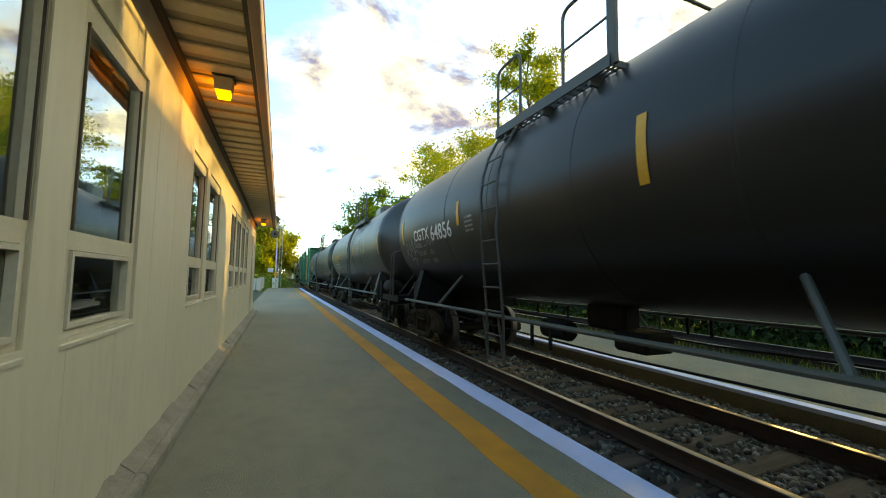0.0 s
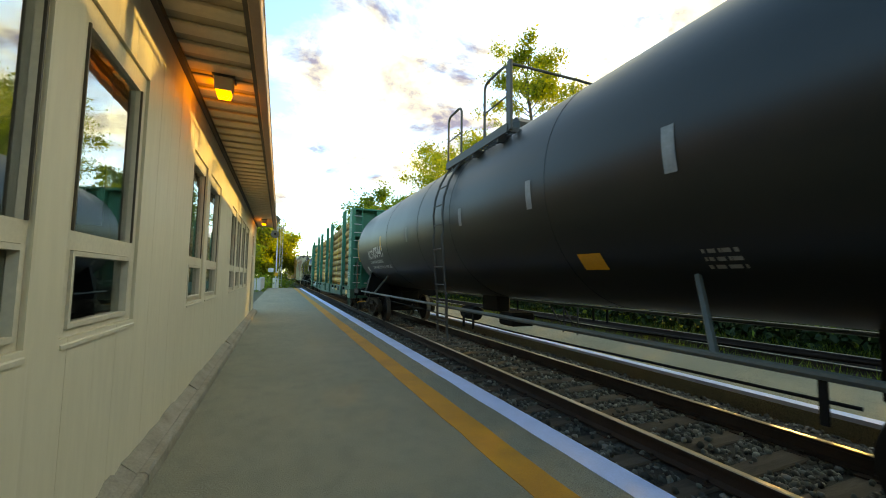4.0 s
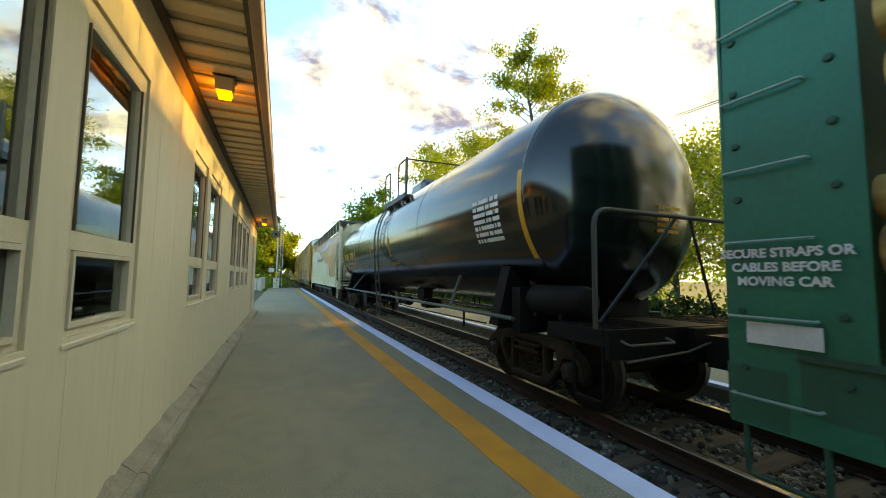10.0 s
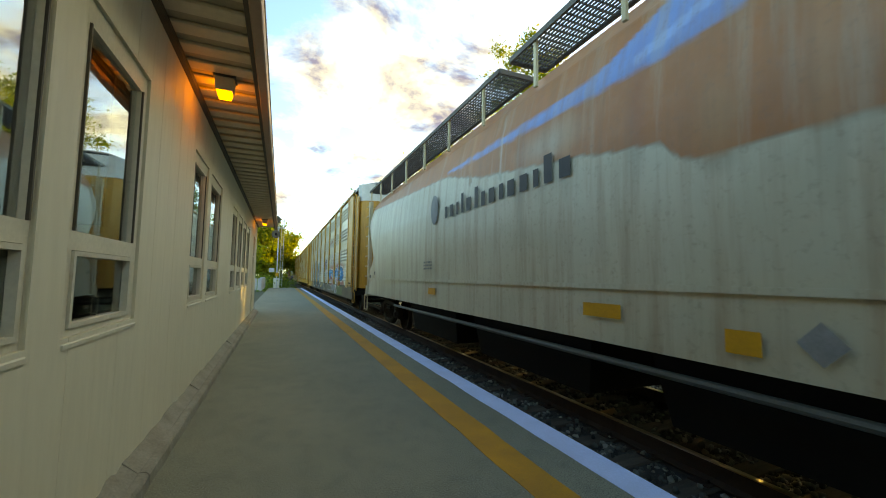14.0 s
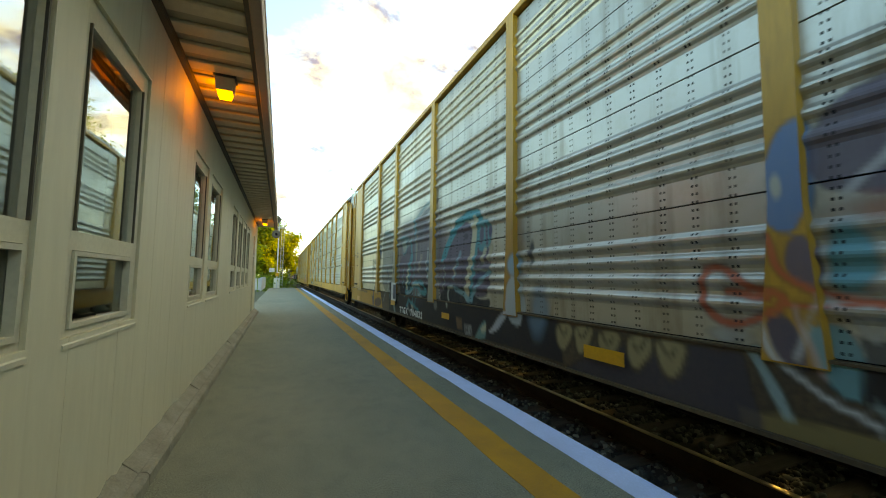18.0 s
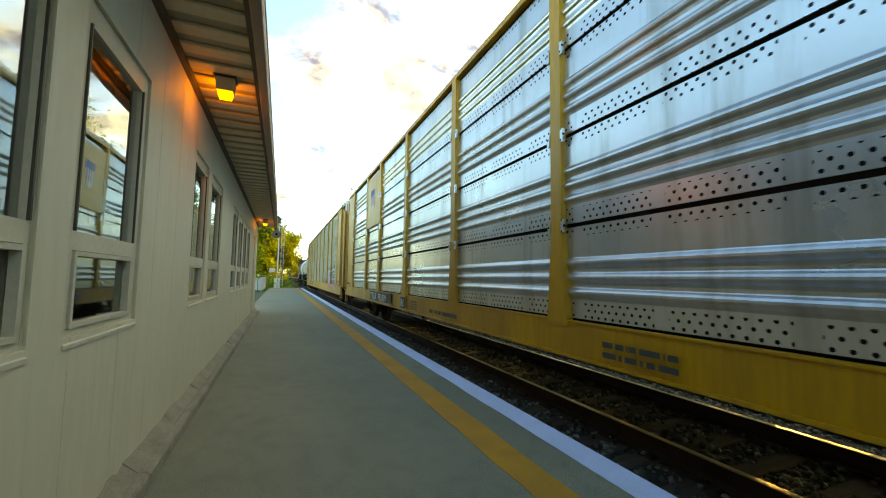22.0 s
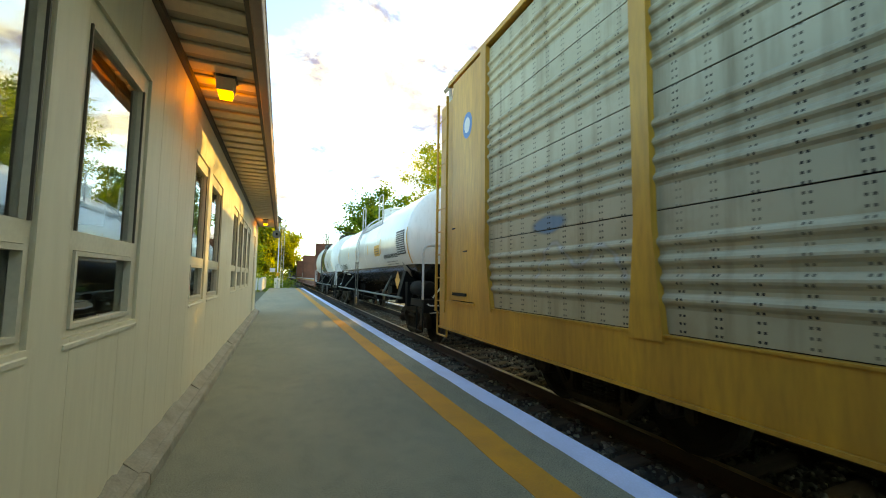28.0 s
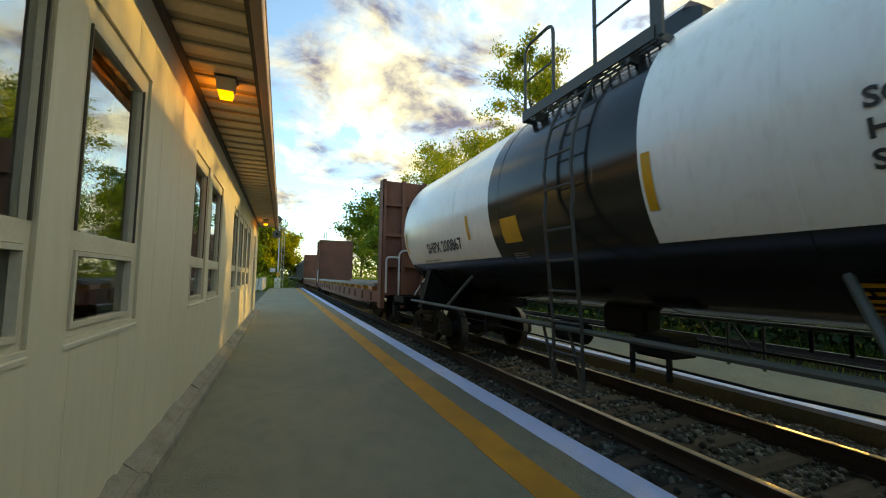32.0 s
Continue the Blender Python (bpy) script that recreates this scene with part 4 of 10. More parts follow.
def diamond(car, side, y, z, R, zc, mm, x=None, label="diamond placard"):
    vs = [Vector((side, 0, 0)), Vector((0, side, 0)), Vector((-side, 0, 0)), Vector((0, -side, 0))]
    if x is not None:
        return decal("placard", wrap_flat(vs, y, z, x), [(0, 1, 2, 3)], mm, car, label)
    return decal("placard", wrap_side(vs, y, z, R, zc, 0.03), [(0, 1, 2, 3)], mm, car, label)


R0, ZC = 1.53, 2.74
M["decal_grey"] = mat("decal_grey", (0.28, 0.28, 0.26), (0.14, 0.14, 0.13), 0.6, amount=0.6, coarse=4)
M["trim_grey"] = mat("trim_grey", (0.04, 0.045, 0.045), (0.08, 0.065, 0.05), 0.5, 0.2, amount=0.5)
M["saddle_grey"] = mat("saddle_grey", (0.026, 0.031, 0.024), (0.012, 0.012, 0.009), 0.55, 0.0, fine=30, coarse=3, amount=0.6, bump=0.1)
M["pipe_grey"] = mat("pipe_grey", (0.085, 0.10, 0.085), (0.05, 0.05, 0.04), 0.45, 0.1, amount=0.5)
M["trim_white"] = mat("trim_white", (0.55, 0.55, 0.54), (0.36, 0.33, 0.28), 0.5, 0.0, amount=0.5)
M["paint_e"] = band_paint("white_over_black", 1.92, (0.76, 0.73, 0.68), (0.010, 0.010, 0.010))
M["paint_f"] = band_paint("white_with_black_belt", 1.90, (0.76, 0.74, 0.69), (0.010, 0.010, 0.009), (3.92, 6.55))


def scrawl(car, pts, w, R, zc, mm):
    """A sprayed tag as one wandering line on a tank's flank: (y, z) points."""
    p = [Vector((-(y - pts[0][0]), z - pts[0][1], 0)) for y, z in pts]
    p = bend(p, 0.12, 3)
    vs, fs = [], []
    for i, q in enumerate(p):
        d = (p[min(i + 1, len(p) - 1)] - p[max(i - 1, 0)]).normalized()
        k = Vector((-d.y, d.x, 0)) * w / 2
        vs += [q + k, q - k]
        if i:
            fs.append((2 * i - 2, 2 * i - 1, 2 * i + 1, 2 * i))
    return decal("graffiti", wrap_side(vs, pts[0][0], pts[0][1], R, zc), fs, mm, car, "sprayed tag")


def tank_train():
    # dull black car that leads the shot
    LA = 10.9
    a = tank_car("dull black tank car with white lettering and a yellow strip", LA, R0, ZC, M["tank_dull"], at(1.63, 1.2) - LA, LA - 4.8, M["trim_grey"])
    side_text(a, "CGTX", 0.34, 9.74, 2.40, R0, ZC, M["decal_white"])
    side_text(a, "64856", 0.42, LA - 2.2, 2.34, R0, ZC, M["decal_white"])
    for i, w in enumerate(("LD LMT     156", "LT WT     1065")):
        side_text(a, w, 0.14, 9.62, 2.08 - i * 0.17, R0, ZC, M["decal_grey"], 0.003)
    side_text(a, "REBEL", 0.15, 9.70, 2.25, R0, ZC, M["decal_grey"], 0.004)
    scrawl(a, [(9.2, 2.28), (9.05, 2.26), (8.9, 2.40), (8.85, 2.24), (8.7, 2.38), (8.62, 2.25)], 0.02, R0, ZC, M["decal_grey"])
    for pts in ([(10.45, 2.08), (10.42, 2.38), (10.28, 2.40), (10.30, 2.24), (10.42, 2.22), (10.22, 2.06)], [(10.2, 2.06), (10.16, 2.46), (10.05, 2.16), (9.95, 2.50), (9.92, 2.10)], [(9.95, 2.5), (9.88, 2.14), (9.78, 2.16), (9.72, 2.5), (9.68, 2.12)], [(10.3, 1.98), (10.1, 2.05), (9.9, 2.03), (10.05, 1.95), (10.12, 1.84)]):
        scrawl(a, pts, 0.035, R0, ZC, M["decal_grey"])
    for y in (0.5, LA - 0.33, LA - 3.55, LA - 7.25):
        side_patch(a, "reflective_strip", 0.10, 0.62 if y != LA - 3.55 else 0.42, y, 2.70, R0, ZC, M["decal_yellow"], "yellow reflective strip")
    vs, fs = patch(0.25, 0.3, 2, 3)
    side_bars(a, 0.3, 0.3, 4, LA - 3.95, 2.5, R0, ZC, M["decal_grey"], 8)
    # the car before it, past the camera
    z = tank_car("dull black tank car at the head of the row", LA, R0, ZC, M["tank_dull"], at(1.63, 1.2) - LA - 14.0, LA - 4.8, M["trim_grey"], turn=False)
    # black car with yellow and white lettering
    LB = 11.25
    b = tank_car("black tank car with yellow strips and a worn silver band", LB, R0, ZC, M["tank_worn"], at(4.02, 1.2), 4.95, M["trim_grey"])
    side_text(b, "UTLX", 0.30, 10.25, 2.44, R0, ZC, M["decal_yellow"])
    side_text(b, "6008", 0.37, 9.42, 2.44, R0, ZC, M["decal_yellow"])
    side_bars(b, 1.25, 0.07, 1, 9.55, 2.36, R0, ZC, M["decal_yellow"], 12, 0.6)
    for i, w in enumerate(("LD LMT 200400 LB 90900 KG", "LT WT  62600 LB 28400 KG", "NEW     09-1")):
        side_text(b, w, 0.125, 10.2, 2.19 - i * 0.155, R0, ZC, M["decal_white"], 0.003)
    rng = random.Random(6)
    for k in range(13):
        u = k / 12
        y, z = 2.88 - 0.36 * u + rng.uniform(-0.03, 0.03), 2.84 - 0.30 * u
        pts = [(y - 0.02 * i + rng.uniform(-0.035, 0.035), z - i * 0.09 * (1 - 0.5 * u)) for i in range(6)]
        scrawl(b, pts, 0.014, R0, ZC, M["decal_grey"])
    side_bars(b, 0.85, 0.55, 5, 3.45, 2.72, R0, ZC, M["decal_grey"], 13)
    side_bars(b, 0.75, 0.22, 3, 3.5, 3.45, R0, ZC, M["decal_grey"], 14)
    side_bars(b, 0.95, 0.13, 2, 3.3, 1.72, R0, ZC, M["decal_yellow"], 15, 0.45, (5, 7))
    side_bars(b, 0.7, 0.20, 3, 6.2, 1.78, R0, ZC, M["decal_grey"], 16)
    side_patch(b, "silver_band", 0.42, 1.3, 5.75, 2.95, R0, ZC, M["trim_grey"], "worn silver paint band")
    for y, h in ((0.05, 0.7), (2.25, 0.45), (4.42, 0.42), (8.2, 0.42), (LB - 0.1, 0.55)):
        side_patch(b, "reflective_strip", 0.11, h, y, 2.66, R0, ZC, M["decal_yellow"], "yellow reflective strip")
    head_text(b, "UTLX 6008", 0.20, -0.55, 3.15, R0, ZC, M["decal_grey"])
    head_bars(b, 0.8, 0.45, 5, -0.35, 2.66, R0, ZC, M["decal_grey"], 17)
    brake_wheel(b, 0.0, -1.0, 1.95, 0.26)
    # long black car
    LC = 15.8
    c = tank_car("long black tank car with white lettering", LC, R0, ZC, M["tank_dull"], at(3.34, 3.4), 7.3, M["trim_grey"])
    side_text(c, "ACFX", 0.40, 14.2, 2.20, R0, ZC, M["decal_white"], 0.008)
    side_text(c, "75441", 0.46, 13.22, 2.22, R0, ZC, M["decal_white"], 0.010)
    for i, w in enumerate(("LD LMT 187600 LB 85100 KG", "LT WT   75400 LB 34200 KG  NEW 3-82")):
        side_text(c, w, 0.14, 14.1, 2.04 - i * 0.17, R0, ZC, M["decal_white"], 0.003)
    side_bars(c, 0.75, 0.7, 9, 1.0, 2.50, R0, ZC, M["decal_grey"], 22, 0.62)
    for y, h in ((0.10, 0.8), (2.68, 0.38), (4.56, 0.36), (6.54, 0.30), (9.6, 0.35), (12.24, 0.42), (LC + 0.05, 0.9)):
        side_patch(c, "reflective_strip", 0.11, h, y, 2.62, R0, ZC, M["decal_yellow"] if y in (0.10, 12.24, LC + 0.05) else M["decal_grey"], "reflective strip")
    side_patch(c, "yellow_panel", 0.34, 0.22, 3.85, 1.80, R0, ZC, M["decal_yellow"])
    side_patch(c, "yellow_panel", 0.16, 0.16, 0.70, 1.93, R0, ZC, M["decal_yellow"])
    side_bars(c, 0.3, 0.24, 3, 2.5, 1.80, R0, ZC, M["decal_grey"], 23)
    side_patch(c, "white_panel", 0.20, 0.18, 14.9, 1.90, R0, ZC, M["decal_white"])
    head_text(c, "ACFX 75441", 0.20, -0.62, 3.25, R0, ZC, M["decal_grey"])
    head_bars(c, 0.55, 0.2, 2, -0.35, 2.92, R0, ZC, M["decal_grey"], 24)
    # glossy black car with yellow lettering behind the logs
    LD = 15.3
    d = tank_car("glossy black tank car with yellow lettering and strips", LD, R0, ZC, M["tank_black"], at(3.43, 10.1), 7.7, M["trim_grey"])
    side_text(d, "WCHX", 0.36, 14.75, 2.36, R0, ZC, M["decal_yellow"], 0.008)
    side_text(d, "23289", 0.36, 13.3, 2.36, R0, ZC, M["decal_yellow"], 0.008)
    for i, w in enumerate(("LD LMT  189000 LBS   85750 KGS", "  LT WT    74000 LBS   33550 KGS")):
        side_text(d, w, 0.165, 14.75, 2.12 - i * 0.20, R0, ZC, M["decal_yellow"], 0.004)
    side_bars(d, 0.8, 0.7, 7, 0.95, 2.48, R0, ZC, M["decal_white"], 32, 0.6)
    for y, h in ((0.05, 1.2), (6.64, 0.55), (9.15, 0.42), (12.1, 0.46), (LD - 0.1, 0.9)):
        side_patch(d, "reflective_strip", 0.10, h, y, 2.45, R0, ZC, M["decal_yellow"], "yellow reflective strip")
    side_bars(d, 0.7, 0.10, 2, 6.4, 2.0, R0, ZC, M["decal_yellow"], 33, 0.4)
    side_bars(d, 0.5, 0.11, 2, 10.1, 1.99, R0, ZC, M["decal_grey"], 34, 0.4)
    diamond(d, 0.22, 0.55, 1.45, R0, ZC, M["decal_grey"])
    head_bars(d, 0.5, 0.38, 5, 0.1, 2.2, R0, ZC, M["decal_yellow"], 35)
    # white over black car
    LE = 12.75
    e = tank_car("white tank car with a black belly and black lettering", LE, 1.43, 2.635, M["paint_e"], at(2.71, 29.0), 6.4, M["trim_white"], dome="white")
    R1, Z1 = 1.43, 2.635
    side_text(e, "HYDROGEN PEROXIDE", 0.15, 2.62, 2.16, R1, Z1, M["decal_black"], 0.006)
    side_bars(e, 1.2, 0.16, 2, 1.8, 2.04, R1, Z1, M["decal_grey"], 41, 0.4)
    side_text(e, "TILX 200957", 0.36, 12.1, 1.97, R1, Z1, M["decal_black"], 0.006)
    for i, w in enumerate(("LD LMT 203300 LB 92200 KG", "  LT WT   58700 LB 27100 KG")):
        side_text(e, w, 0.125, 12.1, 1.82 - i * 0.135, R1, Z1, M["decal_white"], 0.003)
    side_patch(e, "data_panel", 0.78, 0.64, 0.64, 2.52, R1, Z1, M["decal_black"], "black data panel")
    side_bars(e, 0.72, 0.58, 10, 0.64, 2.525, R1 + 0.006, Z1, M["decal_white"], 43, 0.5, (6, 9))
    side_patch(e, "yellow_panel", 0.75, 0.36, 3.42, 2.46, R1, Z1, M["decal_yellow"])
    side_bars(e, 0.6, 0.24, 3, 3.42, 2.46, R1 + 0.006, Z1, M["trim_grey"], 44, 0.3)
    for y, h in ((0.02, 0.95), (2.9, 0.5), (4.83, 0.36), (7.3, 0.3), (9.2, 0.4), (LE - 0.05, 0.6)):
        side_patch(e, "reflective_strip", 0.09, h, y, 2.56 if y > 0.1 else 2.42, R1, Z1, M["decal_yellow"], "yellow reflective strip")
    diamond(e, 0.24, 0.55, 1.5, R1, Z1, M["decal_yellow"], x=-1.50, label="yellow diamond placard")
    diamond(e, 0.26, 0.75, 1.80, R1, Z1, M["decal_grey"], label="grey placard holder")
    head_bars(e, 0.62, 0.22, 3, -0.15, 2.74, R1, Z1, M["decal_grey"], 45)
    brake_wheel(e, -0.30, -1.0, 2.07, 0.27)
    head_text(e, "TILX 200957", 0.15, -0.33, 3.05, R1, Z1, M["decal_black"])
    # white car with black belt
    LF = 10.75
    f = tank_car("white tank car with a black belt, belly and placards", LF, R0, ZC, M["paint_f"], at(3.07, 31.3), 4.85, M["trim_grey"], dome="shelf", rails=M["trim_white"], shelf=(-0.98, 1.07))
    side_text(f, "SHPX 200867", 0.30, 9.35, 2.10, R0, ZC, M["decal_black"], 0.006)
    for i, s in enumerate(("SODIUM", "HYDROXIDE", "SOLUTION")):
        side_text(f, s, 0.15, 2.52, 2.50 - i * 0.16, R0, ZC, M["decal_black"], 0.005)
    side_patch(f, "yellow_panel", 0.42, 0.36, 6.05, 2.26, R0, ZC, M["decal_yellow"])
    side_bars(f, 0.34, 0.1, 3, 6.0, 1.92, R0, ZC, M["decal_grey"], 51)
    side_bars(f, 0.8, 0.6, 8, 1.0, 2.58, R0, ZC, M["trim_grey"], 52, 0.25)
    side_bars(f, 0.75, 0.42, 5, 2.45, 1.58, R0, ZC, M["decal_yellow"], 53, 0.5)
    side_bars(f, 0.9, 0.12, 2, 9.3, 1.95, R0, ZC, M["decal_grey"], 54, 0.4)
    for y, h in ((0.02, 0.95), (3.84, 0.5), (2.1, 0.36), (7.3, 0.4), (LF - 0.1, 0.5)):
        side_patch(f, "reflective_strip", 0.09, h, y, 2.42, R0, ZC, M["decal_yellow"], "yellow reflective strip")
    diamond(f, 0.2, 0.75, 1.62, R0, ZC, M["decal_white"], label="white diamond placard")
    head_text(f, "SHPX 200867", 0.20, -0.62, 3.2, R0, ZC, M["decal_black"])
    head_text(f, "CAPY  16336 US GAL", 0.085, -0.42, 3.0, R0, ZC, M["decal_black"])
    head_text(f, "CAPY  61 840 L", 0.085, -0.42, 2.89, R0, ZC, M["decal_black"])
    head_bars(f, 0.62, 0.42, 5, 0.0, 1.72, R0, ZC, M["decal_grey"], 56)
    q = [Vector((0.16, 0, 0)), Vector((0, 0.16, 0)), Vector((-0.16, 0, 0)), Vector((0, -0.16, 0))]
    decal("placard", [Vector((0.15 + v.x, -1.05, 1.45 + v.y)) for v in q], [(0, 1, 2, 3)], M["decal_white"], f, "white diamond placard")
    q, g = words("1824", 0.13, 0.003)
    decal("lettering", [Vector((0.01 + v.x, -1.056, 1.41 + v.y)) for v in q], g, M["decal_black"], f)
    part("black_plate", boxes((-0.35, 0.35, -0.80, -0.70, 1.9, 2.62)), M["tank_black"], f)
    brake_wheel(f, 0.35, -1.02, 2.0, 0.28)


tank_train()


# ---- log car ----
def wood_mat(name, col, dark, pale):
    m, n, l, b = nodes_of(name)
    oi = n.new("ShaderNodeObjectInfo")
    tc = n.new("ShaderNodeTexCoord")
    add = n.new("ShaderNodeVectorMath"); add.operation = "ADD"
    sc = n.new("ShaderNodeVectorMath"); sc.operation = "SCALE"; sc.inputs[0].default_value = (31.0, 17.0, 23.0)
    l.new(oi.outputs["Random"], sc.inputs["Scale"])
    l.new(tc.outputs["Object"], add.inputs[0]); l.new(sc.outputs[0], add.inputs[1])
    mp = n.new("ShaderNodeMapping"); mp.inputs["Scale"].default_value = (7, 7.0, 7)
    l.new(add.outputs[0], mp.inputs[0])
    z = n.new("ShaderNodeTexNoise"); z.inputs["Scale"].default_value, z.inputs["Detail"].default_value = 1.6, 7
    l.new(mp.outputs[0], z.inputs["Vector"])
    mp2 = n.new("ShaderNodeMapping"); mp2.inputs["Scale"].default_value = (4.0, 11.0, 4.0)
    l.new(add.outputs[0], mp2.inputs[0])
    k = n.new("ShaderNodeTexNoise"); k.inputs["Scale"].default_value, k.inputs["Detail"].default_value = 1.3, 7
    l.new(mp2.outputs[0], k.inputs["Vector"])
    f = ramp_of(n, l, z.outputs["Fac"], [(0.30, tuple(0.5 * (p + q) for p, q in zip(dark, col))), (0.5, col), (0.75, pale)])
    g = ramp_of(n, l, k.outputs["Fac"], [(0.52, 0.0), (0.68, 0.75)])
    c = mix_of(n, l, g.outputs[0], f.outputs[0], tuple(x * 0.8 for x in dark))
    # knots
    v = n.new("ShaderNodeTexVoronoi"); v.inputs["Scale"].default_value = 1.0
    mp3 = n.new("ShaderNodeMapping"); mp3.inputs["Scale"].default_value = (3.5, 12.0, 3.5)
    l.new(add.outputs[0], mp3.inputs[0]); l.new(mp3.outputs[0], v.inputs["Vector"])
    kn = ramp_of(n, l, v.outputs["Distance"], [(0.05, 0.85), (0.12, 0.0)])
    c = mix_of(n, l, kn.outputs[0], c, (0.045, 0.028, 0.015))
    rv = ramp_of(n, l, oi.outputs["Random"], [(0.0, (0.50, 0.49, 0.42)), (0.5, (0.88, 0.86, 0.78)), (1.0, (1.15, 1.05, 0.90))])
    c = mix_of(n, l, 1.0, c, rv.outputs[0], "MULTIPLY")
    l.new(c, b.inputs["Base Color"])
    b.inputs["Roughness"].default_value = 0.75
    bp = n.new("ShaderNodeBump"); bp.inputs["Strength"].default_value, bp.inputs["Distance"].default_value = 0.3, 0.01
    l.new(z.outputs["Fac"], bp.inputs["Height"]); l.new(bp.outputs[0], b.inputs["Normal"])
    return m


M["log"] = wood_mat("peeled_log", (0.45, 0.265, 0.080), (0.13, 0.075, 0.024), (0.60, 0.41, 0.15))


def bulkhead(car, y, d, LX=1.40):
    """An end wall of the log car: y is its outer face, d points inwards."""
    t = 0.78
    top = 4.74
    def yy(a, b):
        return sorted((y + d * a, y + d * b))
    bh = part("bulkhead", boxes((-LX + 0.02, LX - 0.02, *yy(0.40, 0.46), 1.1, top - 0.06)), M["green"], car, "green steel bulkhead")
    for s in (-1, 1):
        bm = bmesh.new()
        a, b = yy(0.0, t)
        # side plate, a little cut back at the top
        pts = [(y, 0.62), (y + d * t * 0.95, 0.62), (y + d * t * 0.95, top - 0.30), (y + d * t * 0.6, top - 0.06), (y + d * 0.05, top)]
        extrude(bm, pts, "x", s * LX - 0.02 * s, s * LX)
        box(bm, *sorted((s * LX, s * (LX - 0.16))), *yy(0.0, 0.02), 0.62, top)
        part("side_plate", bm, M["green"], bh)
    for x in (-0.15, 0.49):
        part("bulkhead_post", boxes((x - 0.11, x + 0.11, *yy(0.06, 0.40), 1.15, top - 0.03), bev=0.01), M["green"], bh)
    for z, h in ((1.02, 0.16), (2.2, 0.10), (3.42, 0.12), (top - 0.08, 0.08)):
        part("bulkhead_beam", boxes((-LX + 0.02, LX - 0.02, *yy(0.03, 0.40), z, z + h), bev=0.008), M["green"], bh)
    part("end_sill", boxes((-LX, LX, *yy(-0.02, 0.35), 0.62, 1.02), bev=0.012), M["green_dirty"], car)
    # ladders on the outer face
    for x0, x1 in ((-LX + 0.10, -LX + 0.46), (LX - 0.46, LX - 0.10)):
        bm = bmesh.new()
        for x in (x1 if x0 < 0 else x0,):
            tube(bm, [(x, y - d * 0.03, 1.05), (x, y - d * 0.03, top - 0.02)], 0.028, 6)
        part("ladder_stile", bm, M["green"], bh)
        z = 1.32
        zmax = top - 0.1 if x0 < 0 else 2.4
        while z < zmax:
            part("ladder_rung", tube(bmesh.new(), [(x0, y - d * 0.03, z), (x1, y - d * 0.03, z)], 0.012, 6), M["trim_white"], bh)
            z += 0.38
    bm = bmesh.new()
    tube(bm, [(-LX + 0.5, y - d * 0.05, 2.50), (LX - 0.1, y - d * 0.05, 2.50)], 0.014, 6)
    part("grab_iron", bm, M["trim_white"], bh)
    bm = bmesh.new()
    tube(bm, [(-LX + 0.62, y - d * 0.07, 1.30), (0.75, y - d * 0.07, 1.30)], 0.02, 6)
    part("walkway_edge", bm, M["trim_white"], bh)
    for z in (0.82, 1.34, 1.84, 2.33, 2.83, 3.33, 3.83):
        for s in (-1,):
            bm = bmesh.new()
            q = yy(0.03, 0.50)
            tube(bm, bend([(s * LX, q[0], z), (s * (LX + 0.05), q[0], z), (s * (LX + 0.05), q[1], z), (s * LX, q[1], z)], 0.02, 2), 0.011, 6)
            part("grab_iron", bm, M["rail_green"], bh)
    for k in range(9):
        for q in (0.10, 0.62):
            if SHARED.get("bolt") is None:
                o = put(lathe(bmesh.new(), [(-0.022, 0.004), (-0.022, 0.02), (-0.012, 0.026), (0.0, 0.026)], "x", (0, 0, 0), 8), "bolt", M["green_dirty"])
                SHARED["bolt"] = o.data
                bpy.data.objects.remove(o)
            share(SHARED["bolt"], "bolt", bh, pose(-LX, y + d * q, 1.0 + 0.38 * k))
    return bh


